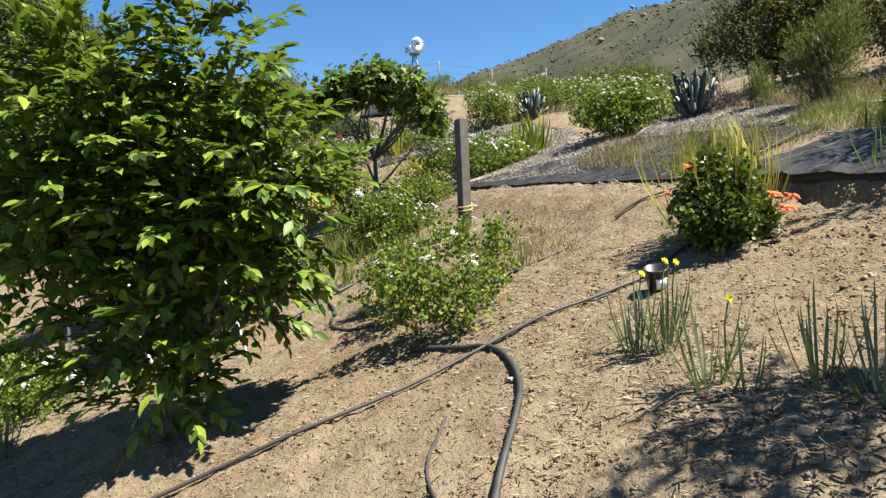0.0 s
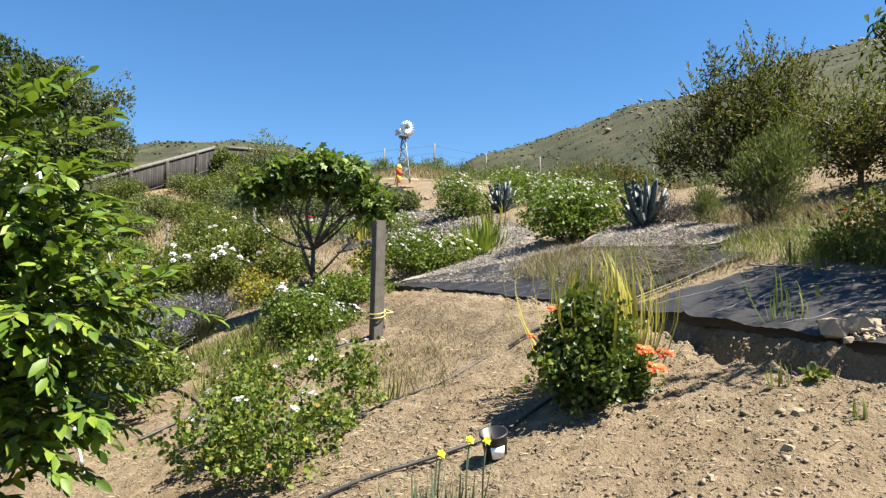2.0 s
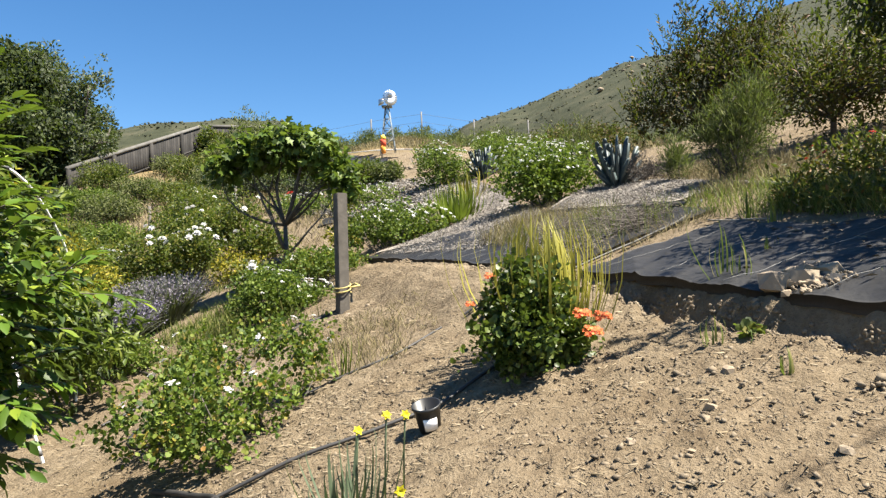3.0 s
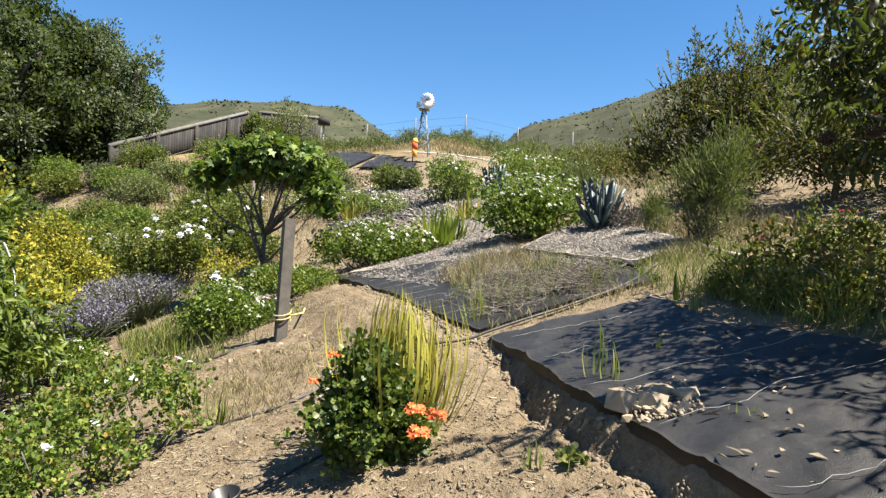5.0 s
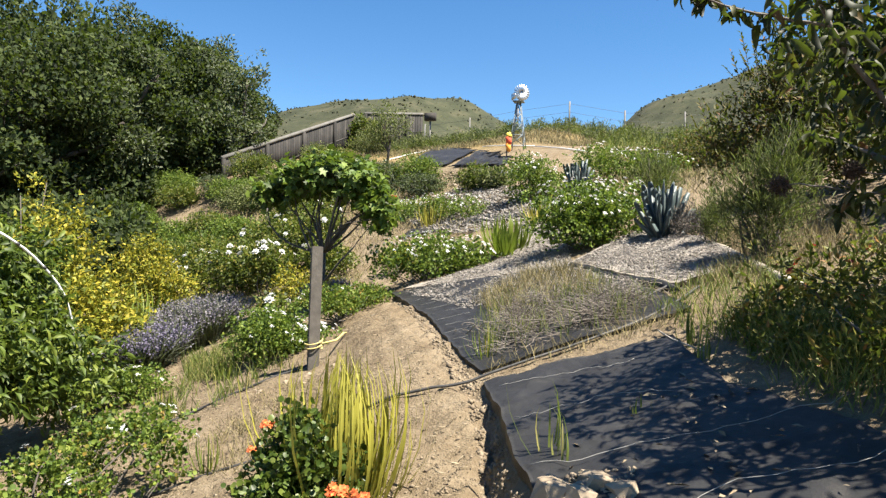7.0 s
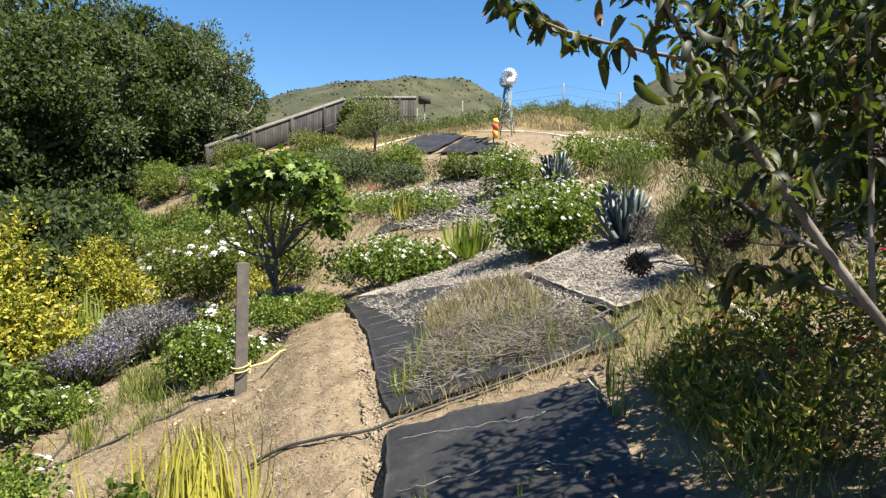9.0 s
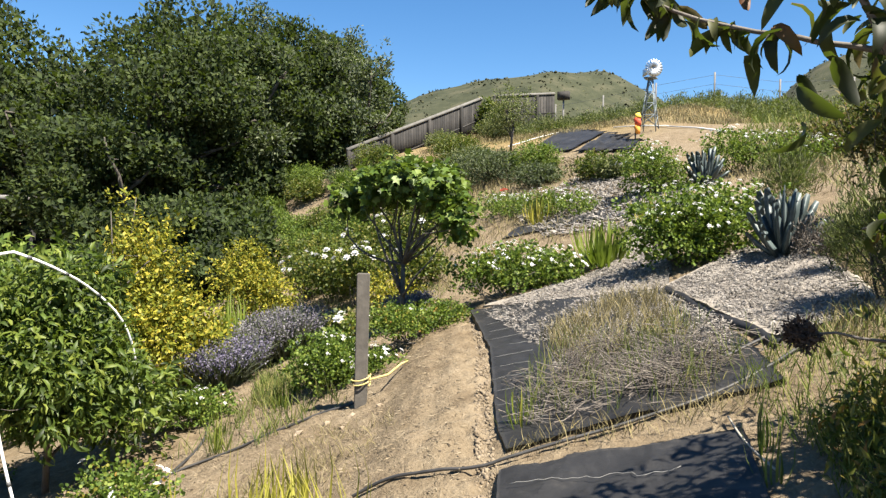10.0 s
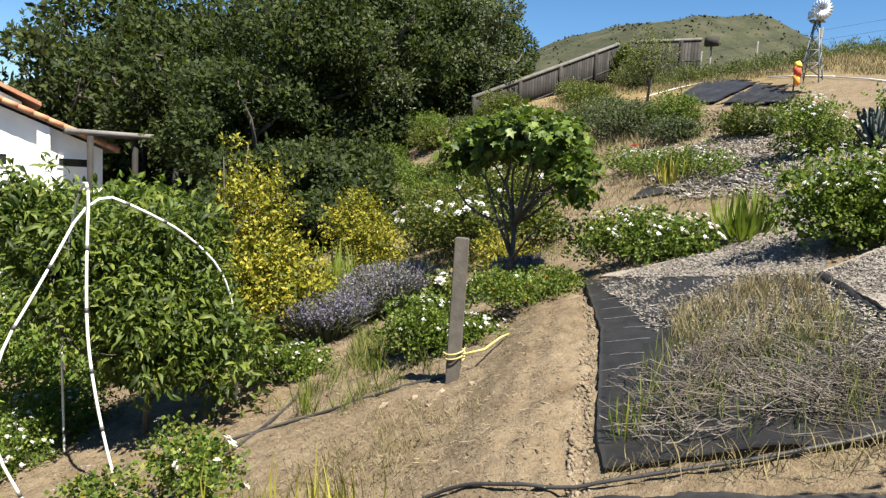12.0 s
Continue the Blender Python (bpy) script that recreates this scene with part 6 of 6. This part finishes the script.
v = np.concatenate([np.column_stack([r * np.cos(a), r * np.sin(a), np.full(24, z)]) for z, r in prof] + [T([(0, 0, 0.0)]), T([(0, 0, 0.02)])])
q = [(24 * k + s_, 24 * k + (s_ + 1) % 24, 24 * (k + 1) + (s_ + 1) % 24, 24 * (k + 1) + s_) for k in range(5) for s_ in range(24)]
tr = [(144, (s_ + 1) % 24, s_) for s_ in range(24)] + [(145, 120 + s_, 120 + (s_ + 1) % 24) for s_ in range(24)]
part("body", Geo().add(v, tr, q), POT, pot, smooth=True)
a = np.linspace(-2.1, -1.0, 9)
v = np.concatenate([np.column_stack([r * np.cos(a), r * np.sin(a), np.full(9, z)]) for z, r in ((0.02, 0.0595), (0.085, 0.0665), (0.085, 0.0675), (0.02, 0.0605))])
q = [(9 * k + s_, 9 * k + s_ + 1, 9 * ((k + 1) % 4) + s_ + 1, 9 * ((k + 1) % 4) + s_) for k in range(4) for s_ in range(8)]
part("label", Geo().add(v, (), q), PAPER, pot, "white paper label")

hose([(3.08, 5.42), (3.14, 5.25), (3.22, 5.05), (3.3, 4.92)], 0.005, "pale weathered drip tube at the fabric corner", 0.03).data.materials[0] = TIMBER
# pale timber edging under the shrubs
for (x0, y0), (x1, y1) in (((3.25, 8.55), (3.62, 7.35)), ((3.62, 7.3), (3.78, 6.4)), ((3.78, 6.35), (3.95, 5.6))):
    p0, p1 = Vector(G(x0, y0, 0.025)), Vector(G(x1, y1, 0.025))
    d = p1 - p0
    ob = part("timber_edging", Geo().box((0, 0, 0), (0.045, d.length, 0.05)), TIMBER)
    ob.matrix_world = Matrix.Translation((p0 + p1) / 2) @ d.to_track_quat("Y", "Z").to_matrix().to_4x4()
    tagged(ob, "bleached timber edging lying on the ground", "timber", "timber edging")
for (x0, y0), (x1, y1) in (((-6.6, 24.6), (-5.6, 27.6)), ((-2.9, 24.9), (-0.6, 22.3)), ((-0.6, 22.2), (1.4, 19.6))):
    p0, p1 = Vector(G(x0, y0, 0.05)), Vector(G(x1, y1, 0.05))
    ob = part("white_pipe", Geo().tube([(0, 0, 0), tuple((p1 - p0) * 0.5 + Vector((0, 0, 0.03))), tuple(p1 - p0)], 0.018, 6), PVC)
    ob.location = p0
    tagged(ob, "white plastic pipe lying on the upper terrace", "pipe", "pipes on the terrace")

# ---- windmill and wind spinner ----
mill = thing("garden_windmill", G(-1.06, 22.0), "small galvanised ornamental windmill on a lattice tower", "windmill")
hz = 7.42 - mill.location.z
for sx in (-1, 1):
    for sy in (-1, 1):
        part("tower_leg", Geo().tube([(sx * 0.24, sy * 0.24, -0.1), (sx * 0.05, sy * 0.05, hz)], 0.015, 5), PAINTBLUE, mill)
for k in range(4):
    z0, z1 = hz * (0.08 + 0.22 * k), hz * (0.08 + 0.22 * (k + 1))
    w0, w1 = 0.24 - 0.19 * z0 / hz, 0.24 - 0.19 * z1 / hz
    for (a0, b0), (a1, b1) in (((-1, -1), (1, -1)), ((1, -1), (1, 1)), ((1, 1), (-1, 1)), ((-1, 1), (-1, -1))):
        part("brace", Geo().tube([(a0 * w0, b0 * w0, z0), (a1 * w1, b1 * w1, z1)], 0.012, 4), PAINTBLUE, mill)
        part("brace", Geo().tube([(a0 * w1, b0 * w1, z1), (a1 * w1, b1 * w1, z1)], 0.012, 4), PAINTBLUE, mill)
part("platform", Geo().box((0, 0, hz), (0.32, 0.32, 0.03)), PAINTBLUE, mill)
wheel = part("hub", Geo().tube([(0.12, -0.16, hz + 0.24), (-0.02, 0.05, hz + 0.24)], 0.05, 10), STEEL, mill)
ax = Vector((0.55, -0.82, 0)).normalized()
uu, vv = Vector((0, 0, 1)), ax.cross(Vector((0, 0, 1)))
for k in range(18):
    a = k * 2 * math.pi / 18
    rd = uu * math.cos(a) + vv * math.sin(a)
    tg = (vv * math.cos(a) - uu * math.sin(a)) * 0.85 + ax * 0.5
    c0 = Vector((0.12, -0.18, hz + 0.24))
    pts = [c0 + rd * 0.045 - tg * 0.015, c0 + rd * 0.045 + tg * 0.015, c0 + rd * 0.25 + tg * 0.042, c0 + rd * 0.25 - tg * 0.042]
    pts += [p + ax * 0.006 for p in pts]
    part("blade", Geo().add([tuple(p) for p in pts], (), [(0, 1, 2, 3), (7, 6, 5, 4), (0, 4, 5, 1), (1, 5, 6, 2), (2, 6, 7, 3), (3, 7, 4, 0)]), STEEL, wheel)
part("tail_vane", Geo().box((-0.22, 0.26, hz + 0.24), (0.3, 0.02, 0.2), Euler((0, 0, radians(-52))).to_matrix()), STEEL, mill)
spin = thing("wind_sock", G(-1.1, 20.6), "orange, red and yellow wind sock on a short pole", "wind sock")
part("pole", Geo().tube([(0, 0, -0.1), (0, 0, 0.75)], 0.02, 6), TAPE, spin)
for z0, z1, r0, r1, mm in ((0.74, 0.62, 0.06, 0.09, YELLOW), (0.62, 0.42, 0.09, 0.08, RED), (0.42, 0.2, 0.08, 0.06, ORANGE)):
    part("sleeve", Geo().tube([(0.03, 0, z0), (0.05, 0, (z0 + z1) / 2), (0.06, 0, z1)], [r0, (r0 + r1) / 2, r1], 10), mm, spin)

# ---- boundary fence, wire fence ----
fence = thing("board_fence", G(-10.6, 20.3), "weathered grey board fence climbing the hillside", "fence")
fo = Vector(fence.location)
runs = [((-10.75, 20.6), (-10.2, 29.6), 5.60, 8.90), ((-10.3, 31.0), (-8.35, 33.9), 9.25, 9.75)]
for (x0, y0), (x1, y1), t0, t1 in runs:
    L = math.hypot(x1 - x0, y1 - y0)
    m = int(L / 0.165)
    ang = math.atan2(y1 - y0, x1 - x0)
    turn = Euler((0, 0, ang)).to_matrix()
    for k in range(m):
        f = (k + 0.5) / m
        x, y, top = x0 + (x1 - x0) * f, y0 + (y1 - y0) * f, t0 + (t1 - t0) * f + rng.uniform(-0.025, 0.02)
        z0 = float(ground(x, y)) - 0.1
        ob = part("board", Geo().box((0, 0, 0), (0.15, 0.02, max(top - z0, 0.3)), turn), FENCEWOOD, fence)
        ob.location = Vector((x, y, (top + z0) / 2)) - fo
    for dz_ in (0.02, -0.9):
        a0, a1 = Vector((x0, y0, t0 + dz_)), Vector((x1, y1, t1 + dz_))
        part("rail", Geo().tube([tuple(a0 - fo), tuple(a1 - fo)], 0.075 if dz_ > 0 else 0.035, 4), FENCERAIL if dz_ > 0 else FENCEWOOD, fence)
    for k in range(int(L / 2.4) + 1):
        f = min(1.0, k * 2.4 / L)
        x, y, top = x0 + (x1 - x0) * f + 0.08, y0 + (y1 - y0) * f, t0 + (t1 - t0) * f
        z0 = float(ground(x, y)) - 0.1
        part("post", Geo().box(tuple(Vector((x, y, (top + z0) / 2)) - fo), (0.1, 0.1, max(top - z0, 0.4))), FENCEWOOD, fence)
wf = thing("wire_fence", G(0, 29), "wire fence on thin steel posts along the crest", "fence")
wo = Vector(wf.location)
tops = []
for k in range(10):
    x, y = -7.4 + 2.3 * k, 31.5 - 0.42 * k
    b = Vector(G(x, y))
    tops.append(b)
    part("post", Geo().tube([tuple(b - wo - Vector((0, 0, 0.1))), tuple(b - wo + Vector((0, 0, 1.35)))], 0.035, 5), FASCIA, wf)
for h in (0.5, 0.9, 1.25):
    part("wire", Geo().tube([tuple(b - wo + Vector((0, 0, h))) for b in tops], 0.006, 3), WIRE, wf)
for x, y in ((-5.6, 15.2), (-4.6, 14.8), (-3.6, 15.0)):
    s_ = thing("garden_stake", G(x, y), "thin grey wooden stake among the rose bushes", "stake", "garden stakes")
    part("rod", Geo().box((0, 0, 0.45), (0.05, 0.05, 1.0)), POSTWOOD, s_)
lamp = thing("sign_box", G(-9.0, 37.0), "small dark box on a pole beyond the fence", "box")
part("pole", Geo().tube([(0, 0, -0.1), (0, 0, 2.3)], 0.05, 6), FASCIA, lamp)
part("box", Geo().box((0, 0, 2.5), (0.62, 0.3, 0.42)), FENCEWOOD, lamp)


# ---- trees behind ----
def oak(x, y, h, r, seed, label, mat=None, n=5200, grey=0, L=0.16):
    blobs = []
    rr = np.random.default_rng(seed)
    for k in range(34):
        a = rr.uniform(0, 2 * np.pi)
        zc = rr.uniform(0.12, 0.88)
        q = rr.uniform(0.55, 0.95) * r * math.sin(math.pi * (0.18 + 0.74 * zc)) ** 0.7
        s = r * rr.uniform(0.15, 0.34)
        blobs.append((q * math.cos(a), q * math.sin(a), zc * h, s, s, s * 0.75))
    blobs += [(0, 0, h * 0.35, r * 0.6, r * 0.6, h * 0.28), (0, 0, h * 0.68, r * 0.5, r * 0.5, h * 0.22)]
    specs = [dict(n=int(n * 0.85), per=7, t=DIAMOND, L=L * 1.1, W=L * 0.6, spread=L * 1.4, mat=mat or OAK, fill=0.3, ragged=0.35, dome=1.3, flat=0.3)]
    if grey:
        specs.append(dict(name="outer_crown", blobs=[(b[0] * 1.1, b[1] * 1.1, b[2] + 0.15 * h, b[3] * 0.7, b[4] * 0.7, b[5] * 0.9) for b in blobs[:grey]], n=n // 8, per=6, t=DIAMOND, L=L, W=L * 0.4, spread=L * 1.5, mat=OAKGREY, fill=0.6, ragged=0.5))
    return tree("oak_tree", x, y, [(0, 0, -0.3), (0.1, 0.05, h * 0.12), (0, 0.1, h * 0.3)], 16, blobs, specs, label, r0=0.035 * h, group="oak trees")


oak(-15.2, 17.2, 7.8, 3.4, 3, "large dark green oak below the fence", grey=3)
oak(-13.6, 21.4, 5.0, 2.3, 5, "dark green oak against the board fence", grey=4)
oak(-14.2, 19.6, 7.0, 2.4, 8, "tall oak with grey-green outer shoots", n=3200, grey=8)
oak(-11.8, 22.4, 4.5, 1.7, 17, "feathery grey-green tree at the fence", mat=OAKGREY, n=1500, grey=10, L=0.13)
oak(-16.3, 25.2, 6.9, 2.7, 51, "tall oak behind the board fence", grey=12, n=4600, L=0.18)
oak(-13.9, 26.2, 4.0, 1.5, 52, "airy oak behind the board fence", grey=12, n=2200)
oak(-9.8, 29.6, 1.7, 0.9, 41, "small green bush growing through the fence", mat=ROSE, n=700, L=0.12)
oak(-15.0, 14.9, 5.2, 2.4, 9, "dense oak behind the golden shrub", n=4200)
oak(-11.2, 15.0, 1.9, 2.0, 12, "low dense oak scrub below the big trees", n=3200, L=0.14)
oak(-8.6, 13.2, 1.9, 1.5, 14, "low dark scrub behind the golden shrubs", n=2600, L=0.13)
oak(-9.5, 8.0, 3.0, 2.2, 31, "green scrub in front of the white house", mat=LANTANA, n=3000, L=0.13)
oak(-11.0, 12.0, 1.7, 1.8, 15, "low green scrub behind the golden shrubs", n=2600, L=0.13)
oak(-30.0, 16.0, 9.4, 5.0, 21, "dark tree behind the house", n=3200, L=0.3)
oak(-36.0, 22.0, 13.0, 6.0, 22, "dark tree behind the house", n=3200, L=0.34)
oak(-24.5, 18.5, 7.4, 4.0, 23, "dark tree beside the house", n=3600, L=0.26)
oak(-19.5, 18.0, 4.5, 2.4, 24, "yellow-green tree beside the house", mat=ROSE, n=2600, L=0.2)
oak(-20.0, 23.0, 9.5, 4.2, 25, "dark tree in the dip behind the oaks", n=3200, L=0.24)
oak(-44.0, 10.0, 12.0, 6.0, 26, "dark tree beyond the house", n=2600, L=0.36)

# ---- the white house ----
house = thing("house", (-20.3, 10.6, float(ground(-20.3, 10.6))), "white stucco house with a clay tile roof", "house")
ho = Vector(house.location)
# gable wall faces the garden; its top edge falls towards the pergola
wall_pts = [(-21.6, 6.4), (-19.65, 12.75)]
d2 = Vector((wall_pts[1][0] - wall_pts[0][0], wall_pts[1][1] - wall_pts[0][1], 0)).normalized()
nrm = Vector((d2.y, -d2.x, 0))
W0 = Vector((-19.65, 12.75, 0))


def hpt(along, up, out=0.0):
    """A point on the gable: metres from its low corner, height, metres out of the wall."""
    p = W0 - d2 * along + nrm * out
    return tuple(Vector((p.x, p.y, up)) - ho)


zb = ho.z - 1.0


def slab(outline, t0, t1):
    n = len(outline)
    v = [hpt(a, z, t0) for a, z in outline] + [hpt(a, z, t1) for a, z in outline]
    bm = bmesh.new()
    vs = [bm.verts.new(p) for p in v]
    bm.faces.new(vs[:n])
    bm.faces.new(vs[n:][::-1])
    for k in range(n):
        bm.faces.new((vs[k], vs[(k + 1) % n], vs[n + (k + 1) % n], vs[n + k]))
    bmesh.ops.recalc_face_normals(bm, faces=bm.faces)
    me = bpy.data.meshes.new("slab")
    bm.to_mesh(me)
    bm.free()
    return me


def roof_z(a):
    return 3.28 + a * 0.40


part("wall", slab([(0.1, zb), (0.1, roof_z(0.1) - 0.1), (8.0, roof_z(8.0) - 0.1), (8.0, zb)], -9.0, 0.0), STUCCO, house)
part("buttress", slab([(1.55, zb), (1.60, roof_z(1.6) - 0.12), (1.95, roof_z(1.95) - 0.12), (2.0, zb)], 0.0, 0.25), STUCCO, house)
roof = part("roof", slab([(-0.35, roof_z(-0.35) - 0.02), (-0.35, roof_z(-0.35) + 0.06), (8.0, roof_z(8.0) + 0.06), (8.0, roof_z(8.0) - 0.02)], -9.0, 0.42), FASCIA, house, "clay tile roof")
part("upper_wall", slab([(2.3, roof_z(2.3)), (2.3, roof_z(2.3) + 0.42), (8.0, roof_z(8.0) + 0.9), (8.0, roof_z(8.0))], -9.0, -2.0), STUCCO, house)
part("upper_roof", slab([(1.75, roof_z(1.75) + 0.55), (1.75, roof_z(1.75) + 0.68), (8.0, roof_z(8.0) + 1.1), (8.0, roof_z(8.0) + 0.95)], -9.0, -1.6), ROOFTILE, house)
tile = Geo().tube([(0, 0, 0), (0.42, 0, 0.165)], [0.1, 0.085], 8).mesh("roof_tile", True)
tile.materials.append(ROOFTILE)
for row in range(20):
    for colm in range(6):
        o = new("roof_tile", tile)
        o.parent = roof
        p = Vector(hpt(-0.35 + row * 0.4, roof_z(-0.35 + row * 0.4) + 0.09, 0.40 - colm * 0.23))
        o.matrix_local = Matrix.Translation(p) @ Euler((0, 0, math.atan2(-d2.y, -d2.x))).to_matrix().to_4x4()
for a0, a1, z0, z1 in ((2.75, 3.7, 2.58, 2.90), (0.55, 1.35, 2.62, 2.86)):
    w = part("window", slab([(a0, z0), (a0, z1), (a1, z1), (a1, z0)], 0.004, 0.02), DARKGLASS, house)
    for q0, q1, y0, y1 in ((a0 - 0.06, a0, z0 - 0.06, z1 + 0.06), (a1, a1 + 0.06, z0 - 0.06, z1 + 0.06), (a0, a1, z1, z1 + 0.06), (a0, a1, z0 - 0.06, z0)):
        part("window_frame", slab([(q0, y0), (q0, y1), (q1, y1), (q1, y0)], 0.0, 0.05), STUCCO, w)
perg = thing("pergola", (-19.9, 13.3, float(ground(-19.9, 13.3))), "flat-roofed patio cover beside the house", "pergola")
po = Vector(perg.location)
part("roof", Geo().box((0, 0, 3.72 - po.z), (2.6, 3.4, 0.16), Euler((0, 0, -0.25)).to_matrix()), FASCIA, perg)
for sx, sy in ((1.1, -1.4), (1.1, 1.4), (-1.1, -1.4), (-1.1, 1.4), (1.1, 0)):
    part("post", Geo().box((sx, sy, (3.66 - po.z) / 2 - 0.2), (0.14, 0.14, 3.66 - po.z + 0.3)), FENCEWOOD, perg)

# ---- hills beyond the crest ----
n = 8000
p = np.column_stack([rng.uniform(-90, 110, n), rng.uniform(48, 150, n)])
z = ground(p[:, 0], p[:, 1])
g = Geo()
k = np.minimum(rng.lognormal(-1.9, 0.4, n), 0.28)
g.shapes(CLOT, np.column_stack([p, z + 0.02 * k]), unit(n) * T([(1, 1, 0.1)]), T([(0, 0, 1)]) + 0.2 * unit(n), k * 2.0, k * 1.7)
g.v[-1] += rng.normal(size=g.v[-1].shape) * 0.10
stuff("hill_shrubs", g, CHAPARRAL, "low chaparral shrubs covering the far hills", "shrubs")
n = 90
c0 = T([(48, 100), (40, 108), (70, 95), (58, 92), (75, 104), (30, 112), (85, 95), (60, 104)])[rng.integers(0, 8, n)]
p = c0 + rng.normal(size=(n, 2)) * 6
g = Geo().shapes(OCTA, np.column_stack([p, ground(p[:, 0], p[:, 1]) + 0.3]), unit(n) * T([(1, 1, 0.3)]), T([(0, 0, 1)]) + 0.3 * unit(n), rng.uniform(0.4, 1.7, n), rng.uniform(0.4, 1.5, n))
stuff("hill_boulders", g, ROCK, "pale boulders scattered on the far hills", "boulders")
for mat, count, tall, label in ((BROOM, 300, 0.85, "grey-green scrub along the crest of the slope"), (ROSE, 60, 0.7, "yellow-green scrub along the crest of the slope"), (OAKGREY, 110, 0.9, "dark grey-green scrub along the crest of the slope")):
    blobs = []
    for k in range(count):
        x = rng.uniform(-9, 13)
        lo = 27.6 if x < 0.5 else max(20.5, 27.6 - 3.5 * (x - 0.5))
        y = rng.uniform(lo, 35)
        s = rng.uniform(0.25, 0.55)
        t = tall * rng.uniform(0.35, 1.0)
        blobs.append((x, y, float(ground(x, y)) + t * 0.42, s, s, t * 0.5))
    stuff("crest_shrubs", foliage(Geo(), blobs, count * 45, 6, DIAMOND, 0.12, 0.026, 0.13, up=1.4, ragged=0.45), mat, label, "shrubs")
